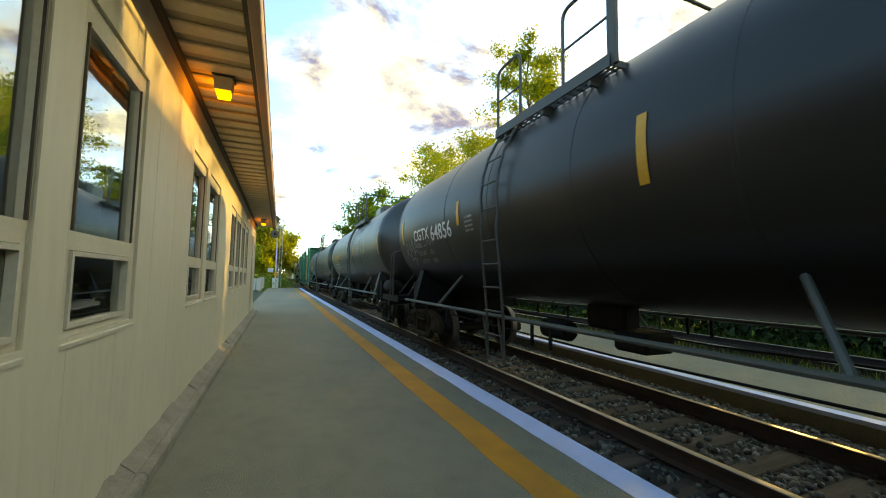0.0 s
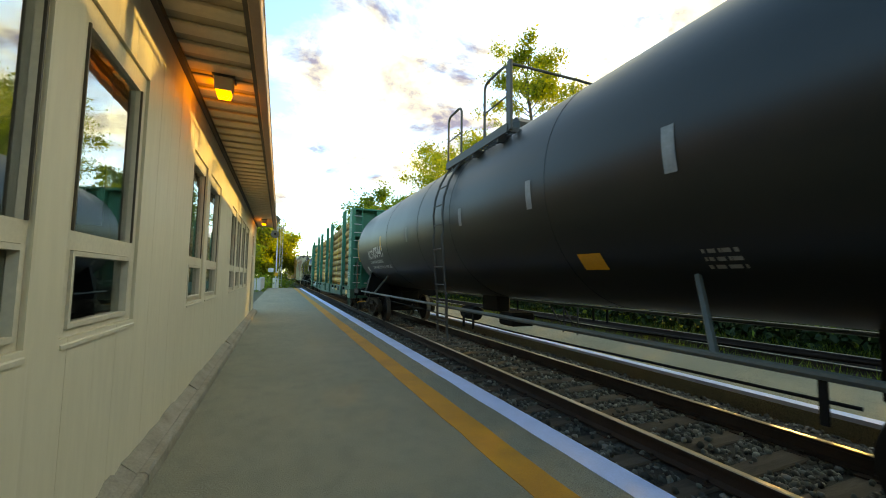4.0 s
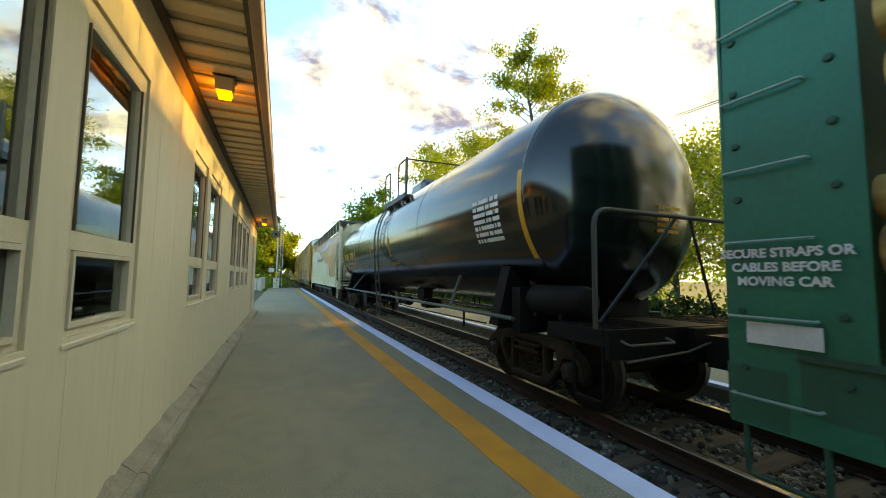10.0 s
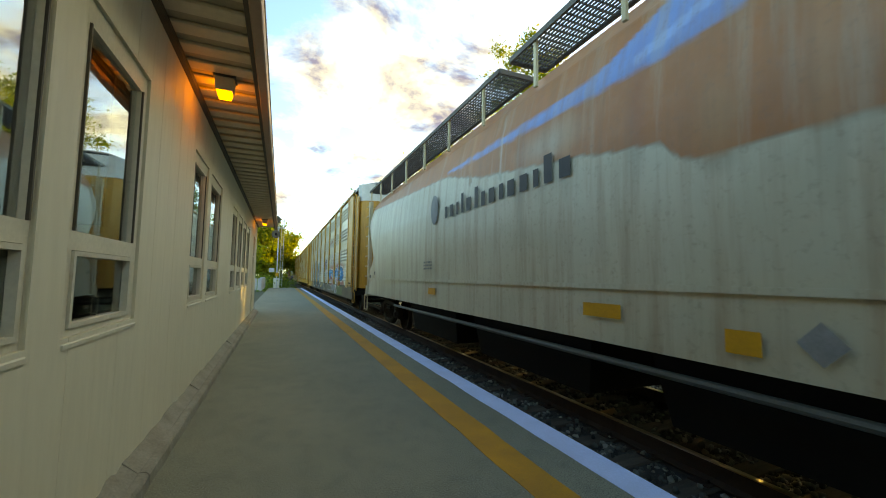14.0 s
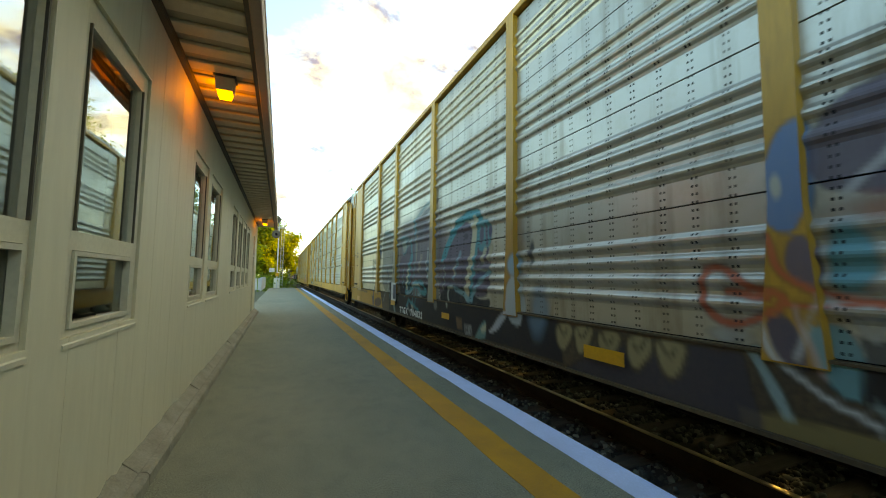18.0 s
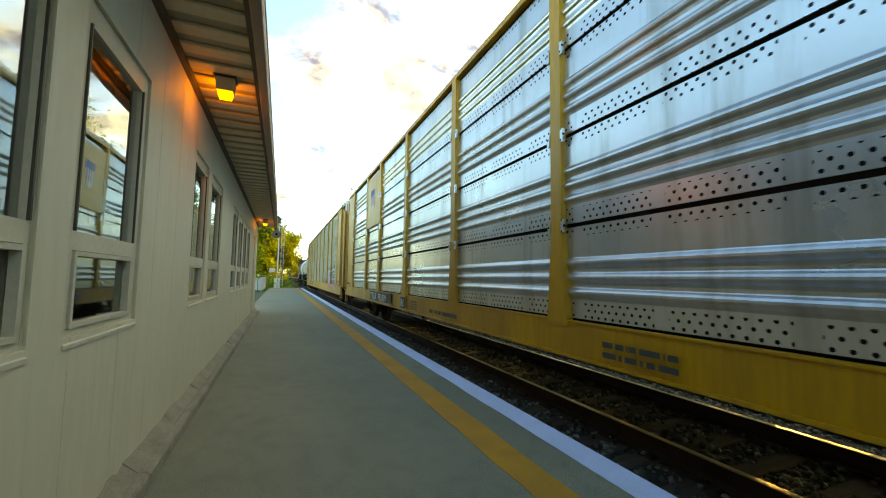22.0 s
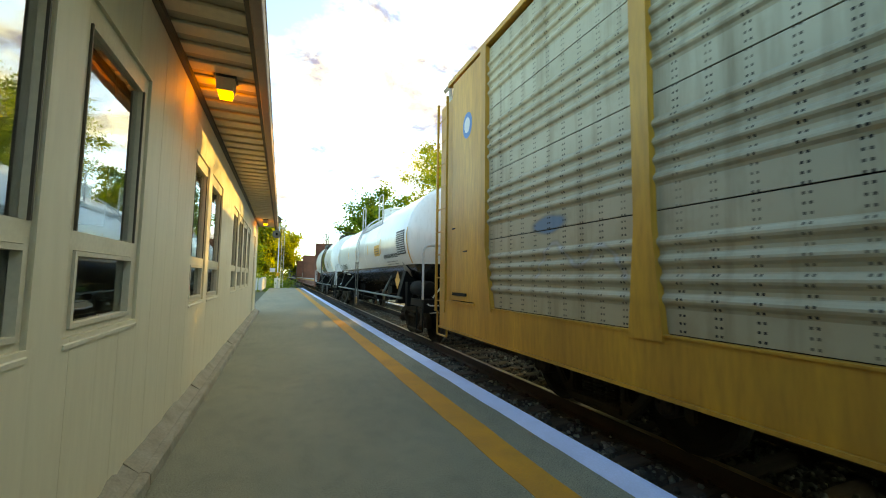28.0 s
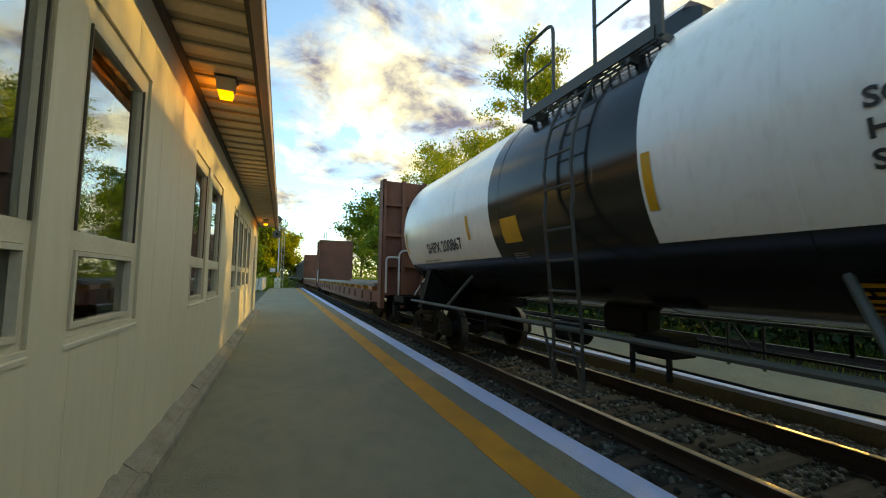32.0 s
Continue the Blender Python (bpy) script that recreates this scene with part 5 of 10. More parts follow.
def log_car():
    LN, LX = 23.72, 1.40
    car = thing("log_car", "green bulkhead flat car with side stakes, loaded with logs", "flat car", "cars of the freight train")
    for s in (-1, 1):
        bm = bmesh.new()
        x = s * LX
        extrude(bm, [(0.4, 0.78), (3.0, 0.66), (9.0, 0.55), (LN - 9.0, 0.55), (LN - 3.0, 0.66), (LN - 0.4, 0.78), (LN - 0.4, 1.10), (0.4, 1.10)], "x", *sorted((x, x - s * 0.03)))
        box(bm, *sorted((x + s * 0.02, x - s * 0.14)), 0.4, LN - 0.4, 1.10, 1.14)
        part("side_sill", bm, M["green_dirty"], car)
        for y in (2.42, 7.45, 9.90, 13.72, 16.45, 21.3):
            bm = bmesh.new()
            box(bm, *sorted((x + s * 0.07, x - s * 0.10)), y - 0.10, y + 0.10, 1.0, 4.88)
            st = part("stake", bm, M["green"], car)
            bm = bmesh.new()
            extrude(bm, [(y - 0.26, 1.14), (y + 0.26, 1.14), (y + 0.10, 1.7), (y - 0.10, 1.7)], "x", *sorted((x + s * 0.06, x + s * 0.0)))
            box(bm, *sorted((x + s * 0.09, x)), y - 0.11, y + 0.11, 0.66, 1.14)
            part("stake_pocket", bm, M["green_dirty"], st)
    part("deck", boxes((-LX + 0.03, LX - 0.03, 0.35, LN - 0.35, 1.02, 1.12)), M["green_dirty"], car, "dirty deck")
    bm = boxes((-0.25, 0.25, -0.9, LN + 0.9, 0.70, 1.02))
    for i in range(12):
        y = 1.2 + i * (LN - 2.4) / 11
        box(bm, -LX + 0.05, LX - 0.05, y, y + 0.1, 0.78, 1.02)
    part("centre_sill", bm, M["steel_black"], car)
    bulkhead(car, 0.0, 1)
    bulkhead(car, LN, -1)
    brake_wheel(car, -0.28, -0.12, 2.3, 0.27)
    part("end_platform", boxes((-0.9, 1.3, -0.55, -0.03, 1.06, 1.1)), M["steel_black"], car)
    stirrup(car, -LX + 0.02, 0.08, 0.42, 0.8, 0.30, mm=M["green_dirty"])
    stirrup(car, -LX + 0.02, LN - 0.5, 0.42, 0.8, 0.30, mm=M["green_dirty"])
    stirrup(car, LX - 0.02, 0.08, 0.42, 0.8, 0.30)
    bm = bmesh.new()
    tube(bm, bend([(-1.15, -0.3, 0.62), (-1.15, -0.32, 0.42), (-1.05, -0.35, 0.50), (0.0, -0.75, 0.52)], 0.04, 3), 0.02, 6)
    part("cut_lever", bm, M["decal_yellow"], car, "yellow uncoupling lever")
    # writing on the sill
    x = -LX - 0.006
    def flat(name, vf, y, z, mm, lab=""):
        decal(name, wrap_flat(vf[0], y, z, x), vf[1], mm, car, lab)
    flat("lettering", words("IKRX", 0.36, 0.010), 19.82, 0.77, M["decal_white"])
    flat("lettering", words("160079", 0.40, 0.012), 18.72, 0.79, M["decal_white"])
    for y in (4.82, 8.05, 10.74, 14.45, 16.9, 20.6, 22.6):
        flat("yellow_panel", patch(0.44, 0.13), y, 0.82, M["decal_yellow"])
    flat("yellow_panel", patch(0.48, 0.20), 1.31, 0.76, M["decal_yellow"])
    flat("lettering", words("C", 0.16, 0.004), 13.4, 0.84, M["decal_white"])
    for a, b, c, e in ((0.24, 0.02, 0, 0), (0.24, 0.02, 0, 0.24), (0.02, 0.26, 0, 0), (0.02, 0.26, 0.24, 0)):
        q, f = patch(a, b)
        decal("box_mark", wrap_flat([v + Vector((c, e, 0)) for v in q], 13.46, 0.78, x), f, M["decal_grey"], car)
    for y, w, sd in ((6.4, 0.7, 3), (9.5, 0.6, 4)):
        flat("data_line", bars(w, 0.16, 2, sd), y, 0.84, M["decal_grey"])
    for i, w in enumerate(("LD LMT  204700", "LT WT")):
        flat("lettering", words(w, 0.14, 0.003), 16.0, 0.98 - i * 0.17, M["decal_grey"])
    flat("lettering", words("P 8 S", 0.14, 0.003), 10.2, 0.98, M["decal_grey"])
    xs = -LX - 0.025
    for ye, panel in ((0.39, False), (LN - 0.34, True)):
        for i, line_ in enumerate(("SECURE STRAPS OR", "CABLES BEFORE", "MOVING CAR")):
            q, f = words(line_, 0.080, 0.003)
            wide = max(v.x for v in q)
            decal("lettering", wrap_flat(q, ye + wide / 2, 1.735 - 0.092 * i, xs), f, M["decal_white"], car)
        if panel:
            q, f = patch(0.40, 0.14)
            decal("white_panel", wrap_flat(q, ye + 0.21, 1.17, xs), f, M["decal_white"], car)
    # round mark with a forked stroke
    turn = [2 * math.pi * i / 24 for i in range(24)]
    ring = [Vector((r * math.cos(t), r * math.sin(t), 0)) for r in (0.082, 0.070) for t in turn]
    decal("round_mark", wrap_flat(ring, 0.39, 2.12, xs), [(i, (i + 1) % 24, 24 + (i + 1) % 24, 24 + i) for i in range(24)], M["decal_grey"], car)
    fork = [Vector(p + (0,)) for p in ((-0.05, 0.035), (-0.03, 0.035), (0.0, 0.005), (0.03, 0.035), (0.05, 0.035), (0.011, -0.012), (0.011, -0.05), (-0.011, -0.05), (-0.011, -0.012))]
    decal("round_mark", wrap_flat(fork, 0.39, 2.12, xs), [(0, 1, 2, 8), (2, 3, 4, 5), (2, 5, 8), (8, 5, 6, 7)], M["decal_grey"], car)
    q, f = words("160079", 0.13, 0.003)
    decal("lettering", [Vector((0.42 + v.x, -0.005, 3.27 + v.y)) for v in q], f, M["decal_white"], car)
    part("number_board", boxes((0.25, 1.0, 0.0, 0.04, 3.2, 3.42)), M["green"], car)
    q, f = bars(0.55, 0.95, 9, 5)
    decal("data_line", [Vector((0.62 + v.x, 0.05, 1.75 + v.y)) for v in q], f, M["decal_grey"], car)
    # couplings and cleats of the load straps
    for y in (1.75, 4.75, 6.0, 10.62, 13.1, 15.0, 18.8, 20.4):
        bm = bmesh.new()
        box(bm, -LX - 0.08, -LX, y - 0.10, y + 0.10, 0.96, 1.08, 0.01)
        lathe(bm, [(y - 0.13, 0.02), (y - 0.13, 0.035), (y + 0.13, 0.035), (y + 0.13, 0.02)], "y", (-LX - 0.05, 0, 1.02), 10)
        part("strap_winch", bm, M["steel_black"], car)
    for y in (3.75, 20.1):
        for q in (-0.13, 0.13):
            part("fork_pocket", boxes((-LX - 0.012, -LX + 0.01, y + q - 0.11, y + q + 0.11, 0.86, 1.06)), M["steel_black"], car, "black pocket in the sill")
    running_gear(car, 2.1, LN - 2.1, -0.6, LN + 0.6)
    CARS.append((car, LOG_Y))
    # the load
    load = thing("log_stack", "stack of pale peeled logs held by yellow straps", "logs", "cars of the freight train")
    rng = random.Random(11)
    meshes = []
    for i in range(8):
        bm = bmesh.new()
        ln = 1.0
        k, seg = 9, 14
        rings = []
        ph, am = rng.uniform(0, 6.3), rng.uniform(0.008, 0.022)
        for j in range(k):
            t = j / (k - 1)
            r = 0.185 * (1 - 0.18 * t) * (1 + rng.uniform(-0.02, 0.02))
            cx, cz = am * math.sin(ph + 4 * t), 1.6 * am * math.cos(ph + 3 * t)
            rings.append([bm.verts.new((cx + r * math.cos(q) * (1 + 0.03 * math.sin(3 * q + i)), t - 0.5, cz + r * math.sin(q))) for q in (2 * math.pi * m / seg for m in range(seg))])
        for A, B in zip(rings, rings[1:]):
            for m in range(seg):
                bm.faces.new((A[m], A[(m + 1) % seg], B[(m + 1) % seg], B[m]))
        bm.faces.new(rings[0][::-1]); bm.faces.new(rings[-1])
        o = put(bm, "log", M["log"], smooth=True)
        meshes.append(o.data)
        bpy.data.objects.remove(o)
    # two bundles along the car, nine courses high under a rounded crown of thin logs; the near face is uneven
    spans = [(0.70, 9.62), (9.30, LN - 0.70)]
    for n, (a, b) in enumerate(spans):
        for row in range(10):
            for col in range(7):
                z = 1.42 + row * 0.335
                edge = col in (0, 6)
                x = -1.135 + col * 0.378
                if not edge and row not in (0, 8, 9) and col not in (1, 5):
                    continue
                r = rng.uniform(0.78, 0.94)
                if row == 9:
                    x, z, r = x * 0.87, (4.40, 4.64, 4.78, 4.82)[min(col, 6 - col)], rng.uniform(0.66, 0.80)
                elif col in (1, 5) and row < 8:
                    z += 0.167
                    x += 0.06 if col == 1 else -0.06
                if edge and row < 9 and rng.random() < 0.22:
                    r = rng.uniform(0.66, 0.80)
                    x += 0.10 if col == 0 else -0.10
                ea, eb = a + rng.uniform(0, 0.12 if n == 0 else 0.35), b - rng.uniform(0, 0.35 if n == 0 else 0.12)
                if n == 0 and edge and row % 2:
                    eb -= 0.35
                if n == 1 and edge and row % 3 == 0:
                    ea += rng.uniform(0.2, 0.5)
                o = new("log", meshes[rng.randrange(8)])
                o.parent = load
                flip = rng.random() < 0.5
                o.matrix_basis = Matrix.LocRotScale((x + rng.uniform(-0.02, 0.02), (ea + eb) / 2, z + rng.uniform(-0.025, 0.025)), Euler((rng.uniform(-0.005, 0.005), rng.uniform(0, 6.28), (math.pi if flip else 0) + rng.uniform(-0.003, 0.003))), (r, eb - ea, r))
    for y in (1.6, 5.2, 8.6, 11.0, 15.2, 18.0, 22.0):
        part("bolster_timber", boxes((-1.25, 1.25, y, y + 0.14, 1.12, 1.25)), M["log"], load)
    for y in (4.85, 10.75, 18.9):
        bm = bmesh.new()
        pts = [(-1.445, 0.90), (-1.44, 1.16), (-1.415, 1.45), (-1.37, 2.2), (-1.335, 3.4), (-1.31, 4.16), (-1.19, 4.27), (0, 4.30), (1.19, 4.27), (1.31, 4.16), (1.33, 1.1)]
        for p, q in zip(pts, pts[1:]):
            vs = [bm.verts.new(w) for w in ((p[0], y - 0.045, p[1]), (p[0], y + 0.045, p[1]), (q[0], y + 0.045, q[1]), (q[0], y - 0.045, q[1]))]
            bm.faces.new(vs)
        bmesh.ops.remove_doubles(bm, verts=bm.verts, dist=0.0005)
        bmesh.ops.solidify(bm, geom=bm.faces[:], thickness=0.006)
        part("strap", bm, M["strap"], load, "yellow webbing strap")
    CARS.append((load, LOG_Y))


LOG_Y = at(4.43, 6.0)
log_car()


# ---- graffiti: colours laid on finely cut sheets ----
def ink(pts, base, col, cover):
    """Lays a colour over base where cover (0 to 1) says so."""
    a = cover[:, None]
    rgb = base[:, :3] * (1 - a) + np.array(col) * a
    return np.hstack([rgb, np.maximum(base[:, 3:], a)])


def oval(P, y, z, ry, rz, soft):
    d = np.hypot((P[:, 0] - y) / ry, (P[:, 1] - z) / rz)
    return np.clip((1 - d) / max(soft, 1e-3), 0, 1)


def line(P, pts, w):
    best = np.full(len(P), 9.0)
    for (ay, az), (by, bz) in zip(pts, pts[1:]):
        d = np.array((by - ay, bz - az))
        t = np.clip(((P - (ay, az)) @ d) / max(d @ d, 1e-9), 0, 1)
        best = np.minimum(best, np.linalg.norm(P - (ay, az) - t[:, None] * d, axis=1))
    return np.clip((w / 2 - best) / 0.028 + 0.5, 0, 1)


def area(P, pts):
    inside = np.zeros(len(P), bool)
    k = len(pts)
    for i in range(k):
        (ay, az), (by, bz) = pts[i], pts[(i + 1) % k]
        if az != bz:
            cross = ((az > P[:, 1]) != (bz > P[:, 1])) & (P[:, 0] < (by - ay) * (P[:, 1] - az) / (bz - az) + ay)
            inside ^= cross
    edge = 1.0 - line(P, list(pts) + [pts[0]], 0.0)      # 0.5 on the outline, 1 well away from it
    return np.where(inside, np.clip(edge, 0.5, 1) * 2 - 1 + (1 - np.clip(edge, 0.5, 1)), 1 - np.clip(edge, 0.5, 1))


def curl(y, z, r, turns=1.6, d=1):
    return [(y + d * r * (1 - i / 22) * math.cos(i * turns * 2 * math.pi / 20), z + r * (1 - i / 22) * math.sin(i * turns * 2 * math.pi / 20)) for i in range(20)]


def round_off(pts, closed=True):
    """Softens the corners of an outline."""
    for _ in range(2):
        out = []
        k = len(pts)
        for i in range(k if closed else k - 1):
            a, b = pts[i], pts[(i + 1) % k]
            out += [(0.75 * a[0] + 0.25 * b[0], 0.75 * a[1] + 0.25 * b[1]), (0.25 * a[0] + 0.75 * b[0], 0.25 * a[1] + 0.75 * b[1])]
        pts = out if closed else [pts[0]] + out + [pts[-1]]
    return pts


def paint_job(P, layers):
    C = np.zeros((len(P), 4))
    a, b = P[:, 0], P[:, 1]      # an unsteady spray can
    P = P + 0.006 * np.stack([np.sin(9 * b + 2.1 * a) + np.sin(23 * b - 7 * a), np.sin(8 * a - 3 * b) + np.sin(19 * a + 11 * b)], 1)
    lo, hi = P.min(0), P.max(0)
    for lay in layers:
        kind, col, alpha = lay[0], lay[1], lay[2]
        q = np.array([(lay[3] - lay[5], lay[4] - lay[6]), (lay[3] + lay[5], lay[4] + lay[6])]) if kind == "oval" else np.array(lay[3])
        m = 0.05 if kind != "line" else 0.05 + lay[4] / 2
        if (q.max(0) + m < lo).any() or (q.min(0) - m > hi).any():
            continue
        if kind == "oval":
            m = oval(P, *lay[3:])
        elif kind == "line":
            m = line(P, lay[3], lay[4])
        else:
            m = area(P, lay[3])
        C = ink(P, C, col, m * alpha)
    return C


def coloured(me, P, layers):
    at_ = me.color_attributes.new("paint", "FLOAT_COLOR", "POINT")
    at_.data.foreach_set("color", paint_job(P, layers).astype(np.float32).ravel())


BLUE, RED, DARK, PALE, PURPLE, PINK, TEAL, BROWN, CREAM = (0.008, 0.17, 0.36), (0.40, 0.075, 0.025), (0.012, 0.012, 0.016), (0.55, 0.56, 0.55), (0.098, 0.075, 0.112), (0.46, 0.10, 0.23), (0.03, 0.245, 0.265), (0.055, 0.04, 0.022), (0.54, 0.48, 0.30)


def fish(flip=None):
    """A blue winged shape over a red arch, with scrolls, as sprayed on the sheets."""
    def m(pts):
        return pts if flip is None else [(flip - y, z) for y, z in pts]
    body = round_off(m([(9.35, 1.8), (9.12, 2.02), (8.14, 1.98), (7.47, 1.94), (7.1, 1.86), (6.88, 1.72), (6.9, 1.52), (7.15, 1.32), (7.35, 1.58), (7.77, 1.8), (8.19, 1.75), (8.42, 1.45), (8.87, 1.41), (9.13, 1.6)]))
    wing = round_off(m([(8.15, 1.68), (7.75, 1.77), (7.38, 1.57), (7.26, 1.36), (7.6, 1.54)]))
    sill = round_off(m([(9.95, 1.12), (9.6, 1.38), (9.2, 1.34), (8.85, 1.05), (8.02, 1.12), (8.12, 0.78), (9.0, 0.78), (9.5, 0.80)]))
    sill2 = round_off(m([(7.98, 1.06), (7.43, 1.08), (7.28, 0.78), (7.85, 0.78)]))
    grey = round_off(m([(7.45, 1.22), (7.1, 1.32), (6.55, 1.24), (6.3, 0.82), (7.2, 0.80), (7.3, 1.05)]))
    arch = round_off(m([(9.05, 1.31), (8.6, 1.50), (8.15, 1.57), (7.66, 1.5), (7.25, 1.32)]), False)
    s1, s2 = m([(8.36, 1.5), (7.9, 1.10)]), m([(7.3, 1.36), (7.68, 1.08)])
    out = [("oval", RED, 0.75, m([(8.0, 0)])[0][0], 2.05, 1.9, 0.36, 0.7), ("oval", PALE, 0.35, m([(8.2, 0)])[0][0], 1.55, 1.7, 0.5, 0.5)]
    out += [("line", PALE, 0.7, body + body[:1], 0.13), ("line", DARK, 0.9, arch, 0.19), ("line", RED, 1.0, arch, 0.14)]
    for q in (s1, s2):
        out += [("line", DARK, 0.9, q, 0.19), ("line", RED, 1.0, q, 0.14)]
    tri = m([(8.0, 1.42), (7.55, 1.36), (7.8, 1.18)])
    out += [("area", (0.16, 0.17, 0.16), 0.9, tri), ("line", PALE, 0.9, tri + tri[:1], 0.035)]
    for q, c in ((sill, BROWN), (sill2, BROWN), (grey, (0.14, 0.13, 0.16))):
        out += [("area", c, 0.95, q), ("line", PALE, 0.8, q + q[:1], 0.03)]
    for y, z, r in ((8.65, 0.92, 0.10), (9.3, 1.1, 0.09), (7.6, 0.92, 0.09)):
        y = m([(y, 0)])[0][0]
        out.append(("line", (0.38, 0.34, 0.20), 0.9, curl(y, z, r), 0.03))
    out += [("area", PALE, 0.9, wing), ("line", DARK, 0.8, wing + wing[:1], 0.03), ("area", BLUE, 1.0, body), ("line", DARK, 0.9, body + body[:1], 0.035)]
    out += [("line", PALE, 0.85, curl(m([(7.17, 0)])[0][0], 1.68, 0.13), 0.028), ("line", PALE, 0.7, round_off(m([(9.1, 1.88), (8.75, 1.95), (8.3, 1.86), (7.9, 1.93), (7.45, 1.84), (7.38, 1.76)]), False), 0.022),
            ("line", (0.10, 0.30, 0.42), 0.8, round_off(m([(8.7, 1.55), (8.55, 1.75), (8.15, 1.88), (7.6, 1.87)]), False), 0.06), ("line", PALE, 0.8, m([(8.86, 1.80), (8.80, 1.90), (8.72, 1.78)]), 0.02)]
    return out


LEAF = round_off([(6.62, 1.66), (6.24, 1.91), (5.88, 2.06), (5.59, 1.99), (5.42, 1.84), (5.34, 1.72), (5.47, 1.56), (5.59, 1.50), (5.86, 1.56), (6.48, 1.56)])
WAVE = round_off([(5.42, 1.94), (5.22, 2.05), (4.6, 2.10), (3.6, 2.02), (3.1, 1.7), (3.5, 1.42), (4.2, 1.36), (4.95, 1.40), (5.16, 1.45), (5.24, 1.62), (5.36, 1.70)])
ARCH = round_off([(5.98, 0.66), (5.84, 0.98), (5.65, 1.11), (5.45, 1.07), (5.33, 0.82), (5.32, 0.66)], False)
OLIVE = (0.10, 0.11, 0.03)
tag_one = [("oval", RED, 0.8, 5.0, 2.08, 2.6, 0.30, 0.6), ("area", RED, 0.85, [(6.7, 1.57), (6.0, 1.51), (6.0, 1.40), (6.7, 1.42)]), ("area", RED, 0.9, round_off([(5.75, 1.12), (5.56, 1.5), (5.40, 1.68), (5.24, 1.66), (5.0, 1.14)])), ("area", RED, 0.8, [(4.9, 1.4), (3.2, 1.4), (3.0, 1.16), (4.9, 1.16)]), ("area", BROWN, 0.85, round_off([(5.7, 1.32), (5.35, 1.3), (5.3, 1.16), (5.75, 1.14)])), ("area", BROWN, 0.9, round_off([(5.2, 1.3), (5.05, 1.3), (5.0, 1.14), (5.25, 1.14)])),
           ("area", BROWN, 0.85, round_off([(6.75, 1.3), (6.4, 1.36), (6.15, 1.0), (6.0, 0.68), (6.6, 0.68), (6.9, 1.0)])), ("line", (0.38, 0.34, 0.20), 0.9, round_off([(6.6, 1.25), (6.4, 1.1), (6.3, 0.9), (6.35, 0.75), (6.1, 0.72)], False), 0.03), ("line", (0.38, 0.34, 0.20), 0.8, curl(6.45, 0.95, 0.08), 0.025),
           ("area", PALE, 0.95, [(6.28, 1.38), (6.02, 1.52), (5.63, 1.5), (6.1, 0.93)]), ("area", (0.12, 0.12, 0.17), 0.95, [(6.02, 1.5), (5.75, 1.48), (6.08, 1.22), (6.2, 1.36), (6.0, 1.38)]), ("line", DARK, 0.9, [(6.28, 1.38), (6.1, 0.93), (5.63, 1.5)], 0.035),
           ("area", OLIVE, 0.9, [(5.36, 1.1), (3.2, 1.1), (3.2, 0.66), (5.36, 0.66)]), ("area", (0.13, 0.11, 0.14), 0.95, [(5.9, 0.66), (5.75, 1.02), (5.55, 1.02), (5.45, 0.66)]), ("oval", RED, 0.7, 5.6, 0.93, 0.12, 0.09, 0.4), ("line", PALE, 0.95, ARCH, 0.12), ("line", CREAM, 0.8, round_off([(5.8, 1.2), (5.3, 1.13), (5.0, 1.2), (4.6, 1.05), (4.2, 1.12)], False), 0.05)]
for q in (WAVE, LEAF):
    tag_one += [("line", PALE, 0.85, q + q[:1], 0.15), ("area", BLUE, 1.0, q), ("line", DARK, 0.95, q + q[:1], 0.04)]
tag_one += [("line", PALE, 0.85, [(5.69 + 0.13 * math.cos(t), 1.72 + 0.13 * math.sin(t)) for t in (0.4 * i for i in range(17))], 0.035), ("line", PALE, 0.8, [(5.72, 1.66), (5.66, 1.72), (5.72, 1.78)], 0.05), ("line", PALE, 0.6, [(6.2, 1.72), (5.95, 1.78)], 0.03), ("line", DARK, 0.8, [(6.5, 1.72), (6.2, 1.86)], 0.05), ("line", PALE, 0.85, curl(4.95, 1.86, 0.14), 0.035), ("line", PALE, 0.8, round_off([(5.15, 1.62), (4.9, 1.68), (4.5, 1.7), (4.9, 1.55), (5.1, 1.56)], False), 0.035), ("line", PALE, 0.8, curl(4.2, 1.75, 0.2), 0.04), ("oval", DARK, 0.9, 5.34, 1.66, 0.07, 0.06, 0.4), ("oval", PALE, 0.8, 5.48, 1.74, 0.035, 0.02, 0.3)]
tag_one += fish()
INK = (0.44, 0.085, 0.03)
